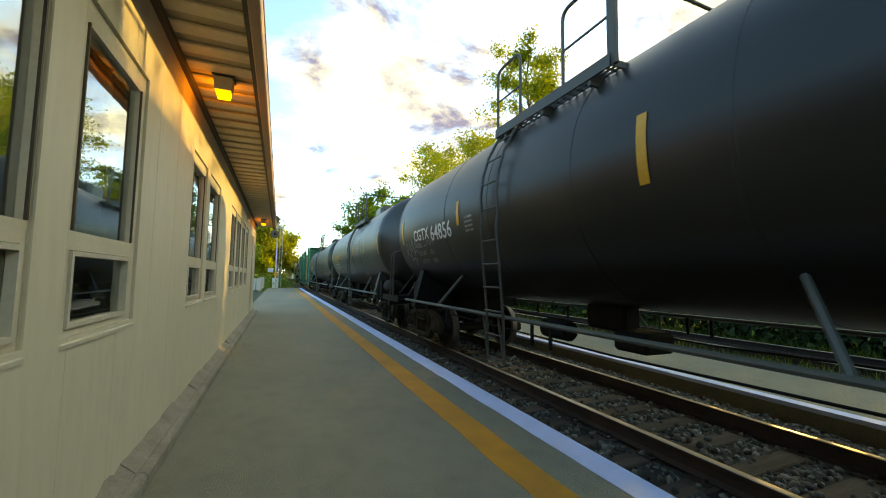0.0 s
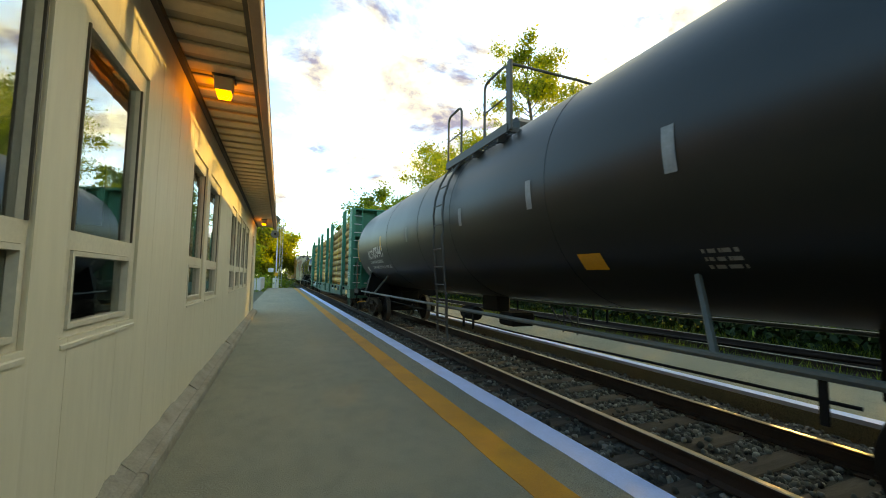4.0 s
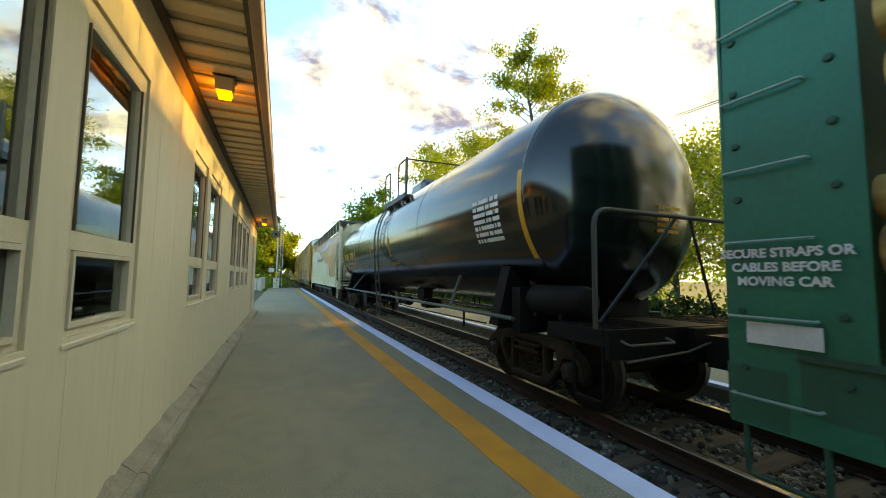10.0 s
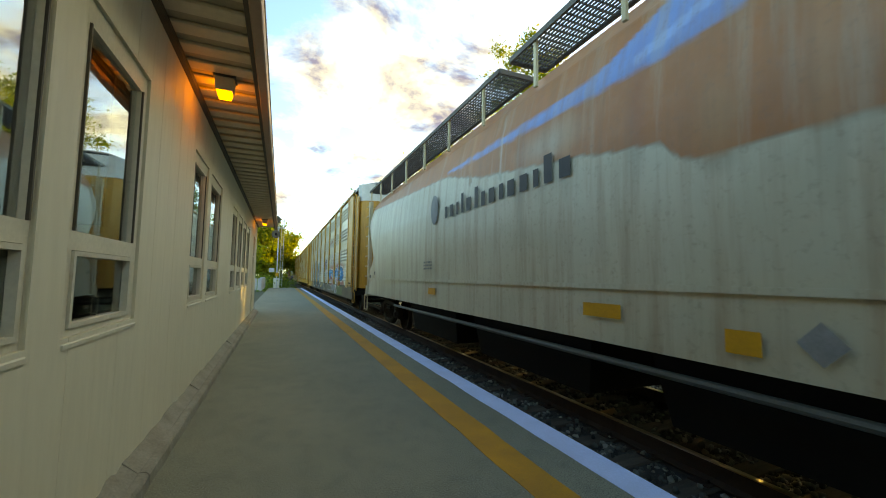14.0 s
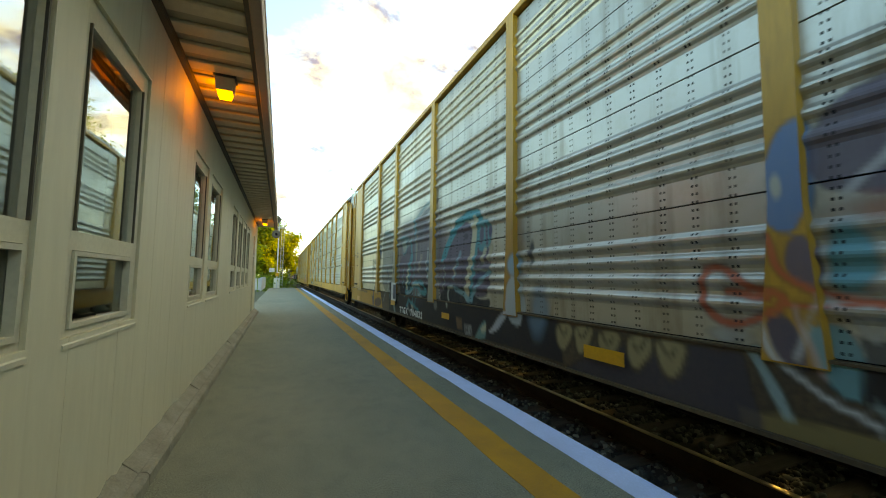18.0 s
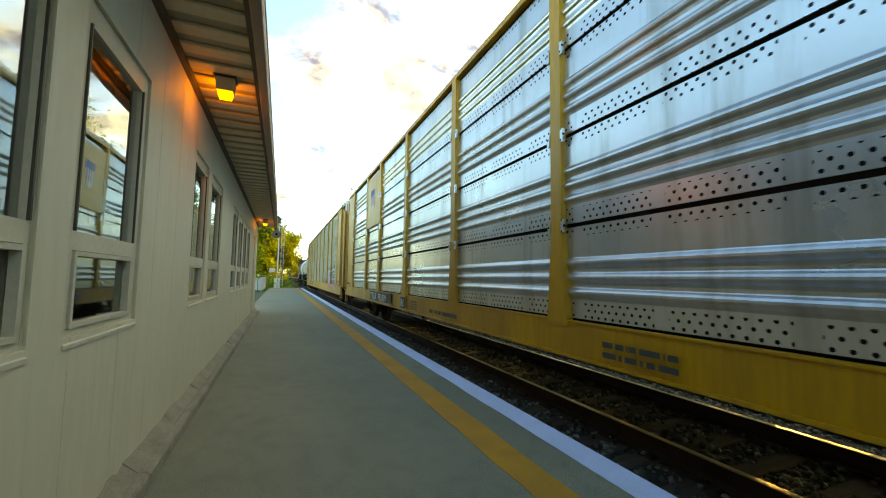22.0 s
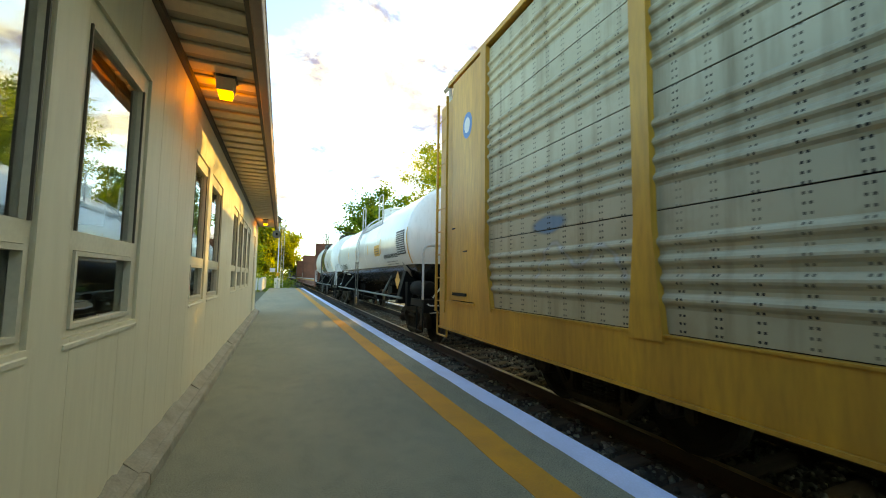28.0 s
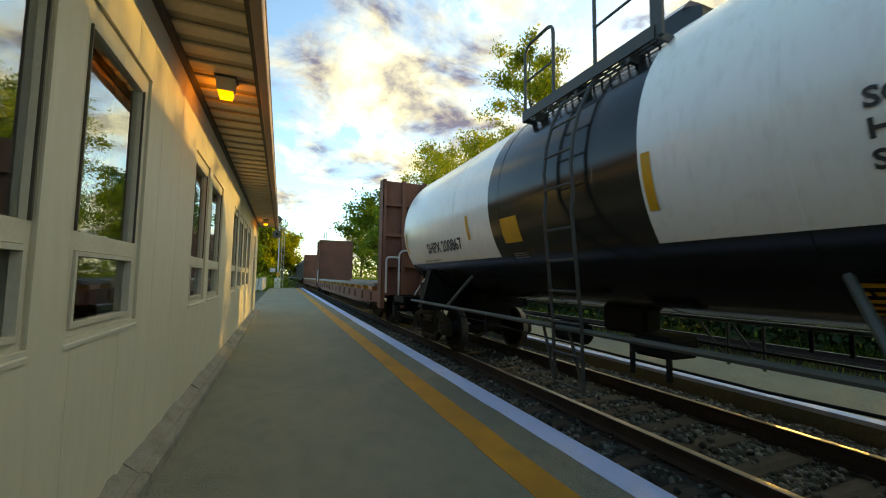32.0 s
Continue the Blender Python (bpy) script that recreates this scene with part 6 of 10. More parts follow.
tag_one += [("area", (0.06, 0.17, 0.33), 0.9, round_off([(12.06, 2.30), (11.9, 2.55), (11.79, 2.5), (11.82, 1.86), (12.04, 1.88)])), ("oval", CREAM, 0.6, 11.97, 2.15, 0.04, 0.10, 0.5), ("area", PURPLE, 0.85, round_off([(11.84, 2.62), (10.7, 2.8), (10.5, 2.0), (11.86, 1.98)])), ("line", PALE, 0.5, [(11.68, 2.05), (11.5, 2.25)], 0.05), ("oval", RED, 0.6, 11.45, 1.95, 0.45, 0.12, 0.7),
            ("oval", (0.06, 0.26, 0.30), 0.9, 11.68, 1.7, 0.13, 0.26, 0.4), ("oval", (0.06, 0.26, 0.30), 0.8, 11.2, 1.6, 0.3, 0.3, 0.5), ("area", PURPLE, 0.9, round_off([(11.96, 1.8), (11.83, 1.9), (11.77, 1.55), (11.92, 1.54)])), ("area", (0.06, 0.055, 0.085), 0.95, round_off([(12.08, 1.36), (11.9, 1.4), (11.83, 1.02), (12.0, 1.1)])), ("line", PALE, 0.8, round_off([(12.1, 1.34), (12.04, 1.15), (11.88, 0.98), (11.6, 0.86)], False), 0.05),
            ("area", (0.12, 0.30, 0.33), 0.85, round_off([(11.88, 1.36), (11.66, 1.34), (11.62, 0.95), (11.8, 1.0)])), ("area", DARK, 0.8, [(11.66, 1.3), (11.3, 1.3), (11.2, 0.9), (11.66, 0.95)]), ("area", (0.22, 0.17, 0.07), 0.85, [(12.25, 0.78), (11.0, 0.86), (11.0, 0.66), (12.2, 0.66)]), ("line", (0.30, 0.42, 0.42), 0.8, [(12.14, 1.14), (11.98, 0.8)], 0.07), ("line", (0.30, 0.42, 0.42), 0.6, [(11.6, 0.95), (11.2, 0.75)], 0.06), ("oval", PALE, 0.6, 12.3, 1.22, 0.18, 0.06, 0.5),
            ("line", INK, 0.9, round_off([(12.44, 1.66), (12.33, 1.68), (12.2, 1.53), (12.01, 1.52), (11.94, 1.44), (12.06, 1.36), (12.34, 1.27), (12.49, 1.43), (12.44, 1.66)], False), 0.06), ("line", INK, 0.9, [(12.3, 1.5), (12.05, 1.47)], 0.06), ("line", INK, 0.95, round_off([(12.03, 1.86), (11.97, 1.6), (11.8, 1.52), (11.6, 1.47), (11.5, 1.46)], False), 0.05), ("line", INK, 0.95, [(11.94, 1.44), (11.6, 1.47)], 0.04), ("line", (0.45, 0.30, 0.28), 0.7, round_off([(11.9, 1.42), (11.8, 1.05)], False), 0.04), ("line", INK, 0.8, round_off([(11.5, 1.9), (11.4, 1.5), (11.55, 1.1), (11.2, 1.2), (11.0, 1.6)], False), 0.05)]
tag_one += [("area", PURPLE, 0.85, round_off([(7.42, 2.1), (7.25, 2.68), (6.45, 2.55), (6.6, 2.06)])), ("oval", (0.2, 0.2, 0.22), 0.7, 7.92, 2.35, 0.2, 0.3, 0.6), ("oval", (0.2, 0.19, 0.2), 0.6, 9.5, 2.3, 0.5, 0.25, 0.8), ("line", PALE, 0.6, round_off([(8.3, 2.25), (8.05, 2.5), (7.85, 2.2), (7.7, 2.45)], False), 0.05),
            ("oval", (0.22, 0.16, 0.15), 0.5, 10.6, 1.6, 0.7, 0.6, 0.8), ("line", PALE, 0.5, [(11.4, 1.7), (11.6, 1.3), (11.8, 1.5), (11.9, 1.15)], 0.04), ("line", RED, 0.75, [(8.9, 3.55), (8.2, 3.6), (7.5, 3.75)], 0.10)]
# pale scalloped bottom edge on the front half of the lower sill, black on the rear half
tag_one += [("area", (0.05, 0.045, 0.06), 0.8, [(12.95, 1.12), (12.2, 1.12), (12.1, 0.66), (13.9, 0.66)]), ("area", DARK, 0.85, [(13.95, 1.16), (13.9, 0.7), (20.9, 0.7), (20.9, 1.16)])]
for y, d in ((13.9, 1), (13.62, -1), (13.3, 1), (12.98, -1), (12.7, 1)):
    blob = round_off([(y + 0.14, 1.13), (y - 0.16, 1.13), (y - 0.13, 0.98), (y - 0.02 * d, 0.80), (y + 0.10, 0.90)])
    tag_one += [("area", (0.34, 0.27, 0.13), 0.85, blob), ("line", BROWN, 0.9, blob + blob[:1], 0.025), ("line", BROWN, 0.8, round_off([(y + 0.08 * d, 1.1), (y, 0.98), (y - 0.05 * d, 1.05)], False), 0.03)]
tag_one += [("area", PALE, 0.75, round_off([(15.5, 0.82), (15.35, 0.92), (15.05, 1.16), (14.92, 1.16), (15.25, 0.84)])), ("oval", (0.20, 0.33, 0.40), 0.9, 14.82, 1.75, 0.16, 0.2, 0.4), ("area", (0.40, 0.46, 0.45), 0.85, round_off([(14.98, 1.6), (14.68, 1.6), (14.6, 1.0), (15.0, 1.0)])), ("oval", DARK, 0.85, 14.5, 1.88, 0.06, 0.2, 0.4), ("oval", (0.12, 0.22, 0.30), 0.7, 14.35, 1.2, 0.22, 0.4, 0.5)]
tag_one += [("area", (0.50, 0.245, 0.022), 0.93, [(21.9, 1.16), (21.6, 0.66), (27.0, 0.66), (27.0, 1.16)]), ("line", BROWN, 0.8, [(25.6, 1.1), (23.8, 1.08)], 0.05), ("line", BROWN, 0.7, [(24.9, 1.05), (24.8, 0.7)], 0.04)]
# wide purple letters edged in teal and cream, a black scribble and grey drips
NAVY, MILK, HAZE = (0.02, 0.035, 0.09), (0.36, 0.42, 0.36), (0.20, 0.22, 0.19)
tag_one += [("oval", PURPLE, 0.75, 19.5, 2.2, 1.0, 0.9, 0.45), ("oval", PURPLE, 0.8, 18.5, 2.1, 1.0, 1.15, 0.4), ("oval", PURPLE, 0.75, 17.6, 2.0, 0.9, 0.9, 0.5), ("area", PURPLE, 0.75, [(20.1, 2.1), (20.15, 1.17), (17.7, 1.17), (17.65, 2.1), (18.2, 2.45), (18.9, 2.2), (19.5, 2.5)]), ("line", (0.035, 0.03, 0.06), 0.7, [(19.0, 2.75), (18.3, 2.95), (17.6, 3.1)], 0.10), ("line", (0.035, 0.03, 0.06), 0.6, [(18.8, 2.5), (18.1, 2.62), (17.6, 2.8)], 0.08), ("line", TEAL, 0.6, [(18.9, 2.9), (18.3, 3.1), (17.7, 3.2)], 0.09), ("area", (0.03, 0.03, 0.04), 0.8, [(20.1, 1.42), (20.1, 1.16), (17.7, 1.16), (17.7, 1.38), (18.9, 1.46)]),
            ("line", TEAL, 0.8, round_off([(18.95, 2.85), (18.85, 2.52), (18.9, 1.93), (19.0, 1.5)], False), 0.14), ("line", CREAM, 0.75, [(18.78, 2.5), (18.84, 2.0)], 0.09), 
            ("line", CREAM, 0.8, [(18.5, 2.03), (18.6, 1.75)], 0.14), ("oval", TEAL, 0.6, 19.6, 2.35, 0.4, 0.35, 0.6), ("line", TEAL, 0.9, [(17.95, 2.3), (18.0, 1.6)], 0.16), ("line", CREAM, 0.7, [(17.85, 2.0), (17.88, 1.75)], 0.10), ("oval", DARK, 0.9, 18.71, 2.25, 0.09, 0.07, 0.3)]
tag_one += [("area", PURPLE, 0.9, round_off([(17.42, 1.42), (17.2, 1.99), (16.94, 2.29), (16.62, 2.55), (16.05, 2.47), (15.83, 2.05), (15.48, 2.05), (15.51, 1.3), (16.06, 1.28), (17.4, 1.16)])),
            ("area", TEAL, 0.85, round_off([(15.95, 1.98), (15.88, 2.49), (15.69, 2.45), (15.46, 2.44), (15.48, 2.01)])),
            ("area", (0.012, 0.012, 0.016), 0.97, round_off([(17.43, 1.09), (17.36, 1.34), (16.83, 1.49), (16.41, 1.44), (16.05, 1.43), (16.06, 1.31), (15.74, 1.24), (15.51, 1.32), (15.53, 1.1), (16.07, 1.12)])),
            ("line", TEAL, 0.95, round_off([(17.26, 1.95), (16.94, 2.29), (16.56, 2.53), (16.26, 2.6), (16, 2.6), (15.81, 2.51)], False), 0.17),
            ("line", TEAL, 0.9, round_off([(15.81, 2.5), (15.92, 2.24), (15.99, 1.96), (16.04, 1.64), (16.11, 1.27)], False), 0.12),
            ("line", CREAM, 0.85, round_off([(15.96, 2.49), (16.03, 2.21), (16.11, 1.91), (16.18, 1.61), (16.28, 1.29)], False), 0.15),
            ("oval", (0.02, 0.015, 0.03), 0.9, 16.31, 2.26, 0.1, 0.07, 0.5),
            ("area", PURPLE, 0.95, round_off([(15.82, 2.35), (15.71, 2.37), (15.7, 2.21), (15.79, 2.09), (15.85, 2.12)])),
            ("area", (0.06, 0.045, 0.09), 0.95, round_off([(15.58, 2.35), (15.46, 2.34), (15.47, 2.17), (15.55, 2.14)])),
            ("line", PURPLE, 0.9, [(15.63, 2.34), (15.62, 2.08)], 0.07),
            ("line", CREAM, 0.7, [(15.67, 1.99), (15.74, 1.84)], 0.1),
            ("line", CREAM, 0.7, [(15.49, 2.01), (15.53, 1.87)], 0.1),
            ("area", DARK, 0.9, [(16.01, 1.83), (15.88, 1.83), (15.89, 1.76), (16.02, 1.75)]),
            ("area", DARK, 0.9, [(15.82, 1.82), (15.71, 1.82), (15.71, 1.76), (15.82, 1.76)]),
            ("line", MILK, 0.8, round_off([(15.99, 1.72), (15.76, 1.71), (15.54, 1.69)], False), 0.035),
            ("area", NAVY, 0.9, round_off([(16.02, 1.65), (15.5, 1.69), (15.65, 1.63), (15.86, 1.52), (16.06, 1.36)])),
            ("line", (0.16, 0.34, 0.38), 0.9, round_off([(16.1, 1.28), (15.86, 1.5), (15.67, 1.61), (15.5, 1.67)], False), 0.075),
            ("line", (0.16, 0.34, 0.38), 0.85, round_off([(16.7, 1.38), (16.41, 1.35), (16.26, 1.24), (16.11, 1.23)], False), 0.1),
            ("line", MILK, 0.8, round_off([(16.97, 1.09), (17.05, 1.26), (16.99, 1.4), (16.78, 1.42)], False), 0.06),
            ("line", MILK, 0.6, round_off([(17.21, 1.86), (17.16, 1.56), (17.22, 1.39)], False), 0.05),
            ("line", NAVY, 0.8, [(17.41, 1.82), (17.15, 1.83)], 0.05),
            ("line", (0.16, 0.34, 0.38), 0.6, round_off([(16.53, 2), (16.69, 1.75), (16.76, 1.57)], False), 0.09),
            ("line", CREAM, 0.6, [(16.73, 1.76), (16.76, 1.64)], 0.07),
            ("line", HAZE, 0.75, [(17.66, 2.24), (17.64, 1.7), (17.52, 1.05)], 0.17),
            ("area", PURPLE, 0.55, round_off([(19.24, 2.47), (18.65, 2.57), (17.84, 2.31), (17.86, 1.2), (19.1, 1.22)])),
            ("line", MILK, 0.75, round_off([(18.1, 2.17), (18.16, 1.76), (17.93, 1.42)], False), 0.07),
            ("line", (0.16, 0.34, 0.38), 0.75, round_off([(19.1, 1.22), (18.98, 1.44), (18.6, 1.49), (18.4, 1.29), (18.65, 1.19)], False), 0.09),
            ("area", (0.012, 0.012, 0.016), 0.97, round_off([(18.55, 1.11), (18.36, 1.49), (17.86, 1.45), (17.82, 1.11)])),
            ("line", MILK, 0.7, round_off([(19.29, 0.94), (19.04, 0.78), (18.87, 0.9)], False), 0.05),
            ("area", (0.17, 0.10, 0.045), 0.85, [(16.56, 0.92), (16.34, 0.92), (16.31, 0.75), (16.52, 0.74)]),
            ("area", (0.30, 0.31, 0.30), 0.8, [(16.24, 0.84), (16.01, 0.85), (15.96, 0.68), (16.22, 0.68)]),
            ("line", DARK, 0.85, [(16.19, 0.71), (16.2, 0.8), (16.11, 0.74), (16.13, 0.81)], 0.025),
            ("line", DARK, 0.8, [(16.04, 0.78), (16, 0.72)], 0.03),
            ("area", (0.12, 0.25, 0.24), 0.85, round_off([(15.92, 0.64), (15.78, 0.82), (15.65, 0.93), (15.53, 0.99), (15.55, 0.68)])),
            ("area", CREAM, 0.8, round_off([(15.73, 0.81), (15.53, 0.95), (15.54, 0.82), (15.65, 0.78)])),
            ("area", PURPLE, 0.9, round_off([(20.13, 1.49), (20.13, 2.03), (19.82, 2.14), (19.54, 2.31), (19.32, 2.31), (19.12, 2.42), (18.95, 2.41), (18.99, 1.5), (19.42, 1.19), (20.01, 1.24)])),
            ("area", (0.012, 0.012, 0.016), 0.97, round_off([(20.04, 1.12), (20.06, 1.47), (19.51, 1.51), (19.03, 1.5), (19.05, 1.14), (19.53, 1.13)])),
            ("line", TEAL, 0.8, round_off([(20.03, 2.54), (19.81, 2.57), (19.66, 2.54)], False), 0.08),
            ("area", (0.30, 0.33, 0.24), 0.7, round_off([(19.91, 2.47), (19.57, 2.48), (19.53, 2.28), (19.82, 2.13)])),
            ("line", TEAL, 0.7, round_off([(19.86, 2.14), (19.68, 2.15), (19.51, 2.3)], False), 0.06),
            ("area", (0.015, 0.02, 0.02), 0.9, round_off([(19.54, 2.37), (19.35, 2.49), (19.27, 2.55), (19.28, 2.41), (19.39, 2.36)])),
            ("oval", MILK, 0.6, 19.23, 2.42, 0.12, 0.07, 0.6),
            ("line", TEAL, 0.8, round_off([(19.18, 2.43), (19.2, 2.26), (19.15, 2.08)], False), 0.12),
            ("line", TEAL, 0.9, round_off([(19.18, 2.04), (19.31, 1.81), (19.43, 1.51), (19.53, 1.23)], False), 0.19),
            ("line", CREAM, 0.85, round_off([(19.35, 1.74), (19.43, 1.54), (19.51, 1.34)], False), 0.11),
            ("line", TEAL, 0.85, round_off([(19.22, 1.83), (19.25, 1.58), (19.25, 1.34)], False), 0.08),
            ("line", (0.16, 0.34, 0.38), 0.7, round_off([(19.72, 1.79), (19.79, 1.57), (19.78, 1.35)], False), 0.05),
            ("line", (0.16, 0.34, 0.38), 0.9, round_off([(19.51, 1.2), (19.26, 1.24), (19.06, 1.33), (18.96, 1.46), (18.8, 1.5)], False), 0.09),
            ("area", (0.08, 0.22, 0.25), 0.9, round_off([(19.28, 0.92), (19.2, 1.06), (19.18, 0.95), (19.23, 0.9)])),
            ("area", (0.08, 0.22, 0.25), 0.9, round_off([(19.05, 1.01), (18.9, 1.08), (18.83, 1.05), (18.84, 0.9), (18.98, 0.9)])),
            ("line", CREAM, 0.8, [(18.97, 0.93), (18.85, 0.92)], 0.05),
            ("line", HAZE, 0.85, [(20.28, 2.53), (20.23, 1.76), (20.12, 1.07)], 0.19),
            ("oval", (0.02, 0.02, 0.03), 0.9, 20.3, 1.89, 0.06, 0.09, 0.5),
            ("line", DARK, 0.8, [(20.31, 2.22), (20.3, 1.93)], 0.04),
            ("area", HAZE, 0.7, round_off([(21.95, 2.08), (21.84, 2.97), (21.13, 2.88), (20.46, 2.6), (20.41, 1.52), (20.58, 1.17), (21.85, 1.14)])),
            ("line", TEAL, 0.6, round_off([(21.55, 2.86), (20.92, 2.8), (20.49, 2.65)], False), 0.1),
            ("area", CREAM, 0.5, round_off([(20.76, 2.42), (20.52, 2.37), (20.53, 2.11), (20.7, 2.11)])),
            ("line", PURPLE, 0.8, [(20.89, 2.23), (20.87, 1.89)], 0.12),
            ("line", NAVY, 0.8, [(21.31, 1.81), (21.15, 1.55)], 0.1),
            ("line", MILK, 0.8, round_off([(21.16, 1.5), (21.31, 1.19), (21.53, 0.9)], False), 0.05),
            ("area", (0.012, 0.012, 0.016), 0.97, round_off([(21.16, 1.18), (21.05, 1.46), (20.52, 1.48), (20.47, 1.12)])),
            ("line", (0.08, 0.22, 0.25), 0.6, [(20.85, 1.05), (20.88, 1.28)], 0.06),
            ("area", (0.09, 0.05, 0.03), 0.9, round_off([(22.66, 0.93), (21.75, 0.98), (21.85, 0.71), (22.66, 0.67)])),
            ("line", (0.30, 0.42, 0.42), 0.6, [(20.43, 0.86), (20.29, 0.66)], 0.12),
            ("line", DARK, 0.9, round_off([(23.12, 2.08), (23.26, 2.11), (23.32, 2.04), (23.18, 2), (23.3, 1.97)], False), 0.035),
            ("line", DARK, 0.9, [(23.14, 2.12), (23.13, 2)], 0.035),
            ("line", DARK, 0.9, [(23.05, 2.13), (23.07, 2.01)], 0.035),
            ("line", DARK, 0.9, [(23.13, 2.06), (23.05, 2.06)], 0.035),
            ("line", DARK, 0.9, round_off([(22.93, 2.11), (23, 2.07), (22.99, 1.99), (22.9, 2.02)], False), 0.035),
            ("line", DARK, 0.9, round_off([(22.88, 2.08), (22.87, 2), (22.84, 2.07), (22.8, 2)], False), 0.035),
            ("line", DARK, 0.9, round_off([(22.82, 2.02), (22.79, 2.13), (22.73, 2.13), (22.71, 2.05), (22.79, 2.05)], False), 0.035),
            ("line", DARK, 0.9, round_off([(23.07, 1.93), (23.19, 1.93), (23.23, 1.88), (23.1, 1.84), (23.22, 1.79)], False), 0.035),
            ("line", DARK, 0.9, [(23.04, 1.93), (23.04, 1.81)], 0.035),
            ("line", DARK, 0.9, round_off([(22.95, 1.91), (23.03, 1.86), (22.95, 1.81)], False), 0.035),
            ("line", DARK, 0.9, round_off([(22.92, 1.9), (22.89, 1.8), (22.86, 1.9)], False), 0.035),
            ("line", DARK, 0.9, round_off([(22.74, 1.92), (22.81, 1.92), (22.83, 1.86), (22.76, 1.85), (22.83, 1.83), (22.8, 1.78), (22.73, 1.81)], False), 0.035),
            ("line", (0.05, 0.13, 0.28), 0.6, [(23.18, 1.77), (23.21, 1.62)], 0.05),
            ("area", (0.07, 0.08, 0.10), 0.9, round_off([(22.94, 0.64), (22.96, 0.86), (23.14, 1.01), (23.06, 1.02), (22.9, 0.94), (22.86, 1.07), (23.01, 1.27), (22.95, 1.3), (22.83, 1.17), (22.78, 1.05), (22.72, 0.72)])),
            ("area", (0.07, 0.08, 0.10), 0.85, round_off([(22.65, 1.04), (22.61, 1.16), (22.58, 1.03)])),
            ("area", (0.07, 0.08, 0.10), 0.85, round_off([(22.49, 1.07), (22.46, 1.19), (22.43, 1.06)])),
            ("area", (0.07, 0.08, 0.10), 0.85, round_off([(22.29, 1.03), (22.27, 1.18), (22.19, 1.21), (22.19, 1.03)])),
            ("oval", (0.03, 0.03, 0.03), 0.8, 22.41, 1.45, 0.04, 0.03, 0.5),
            ("area", (0.05, 0.14, 0.26), 0.75, round_off([(22.3, 2.48), (22.2, 2.56), (22.05, 2.53), (22.07, 2.15), (22.3, 2.13)])),
            ("line", (0.25, 0.30, 0.30), 0.6, [(22.16, 2.3), (22.12, 2.14)], 0.08),
            ("line", DARK, 0.7, [(22.13, 2.75), (22.11, 2.56)], 0.06),
            ("area", HAZE, 0.9, [(17.66, 2.02), (17.84, 2.1), (17.9, 1.1), (17.6, 1.1)]), ("area", HAZE, 0.9, [(20.36, 2.3), (20.54, 2.2), (20.6, 1.1), (20.3, 1.1)]), ("oval", (0.02, 0.02, 0.03), 0.9, 20.45, 1.75, 0.07, 0.12, 0.5)]
tag_one += [("area", TEAL, 0.9, round_off([(19.45, 1.2), (19.04, 1.42), (18.63, 1.56), (18.27, 1.46), (18.1, 1.28), (18.25, 1.18), (18.57, 1.22), (18.8, 1.38), (19.1, 1.3)])), ("area", DARK, 0.9, round_off([(18.68, 1.46), (18.4, 1.42), (18.25, 1.3), (18.5, 1.3)])), ("line", CREAM, 0.8, round_off([(19.1, 1.36), (18.8, 1.44), (18.5, 1.40)], False), 0.035), ("line", TEAL, 0.8, [(19.35, 0.9), (19.2, 1.06), (18.9, 0.98), (18.5, 0.88)], 0.07), ("line", TEAL, 0.7, [(18.85, 1.38), (18.88, 1.1)], 0.05), ("line", TEAL, 0.7, [(18.7, 1.3), (18.72, 1.0)], 0.04)]

GREYISH, BLUSH = (0.50, 0.49, 0.47), (0.50, 0.30, 0.40)
LETTERS = [[(7.7, 1.9), (7.05, 1.24)], [(7.15, 1.92), (7.55, 1.3)], [(6.75, 1.95), (6.62, 1.25)], [(8.3, 1.62), (7.9, 1.3)]]
LETTERS = [round_off(q, False) for q in LETTERS]
FILL = [(6.36, 2.0), (5.4, 2.12), (5.01, 2.28), (4.83, 2.0), (3.59, 2.02), (3.31, 2.23), (3.2, 1.93), (3.48, 1.66), (3.51, 1.37), (3.16, 1.23), (3.51, 1.14), (5.0, 1.14), (6.29, 1.14)]
TAIL = round_off([(3.55, 1.44), (3.05, 1.50), (2.85, 1.47), (2.73, 1.34), (2.79, 1.16), (2.99, 1.29), (3.06, 1.37), (3.51, 1.34)])
ARROW = [(2.74, 1.40), (2.49, 1.46), (2.48, 1.40), (2.12, 1.38), (1.76, 1.32), (2.13, 1.25), (2.45, 1.17), (2.48, 1.26), (2.6, 1.26), (2.77, 1.14), (2.89, 1.21)]
tag_three = [("oval", PINK, 0.55, 7.2, 1.4, 1.4, 0.45, 0.7), ("area", DARK, 0.85, [(3.52, 1.40), (2.7, 1.44), (2.6, 1.14), (3.5, 1.14)])]
tag_three += [("line", DARK, 0.9, q, 0.22) for q in LETTERS] + [("line", GREYISH, 0.9, q, 0.12) for q in LETTERS]
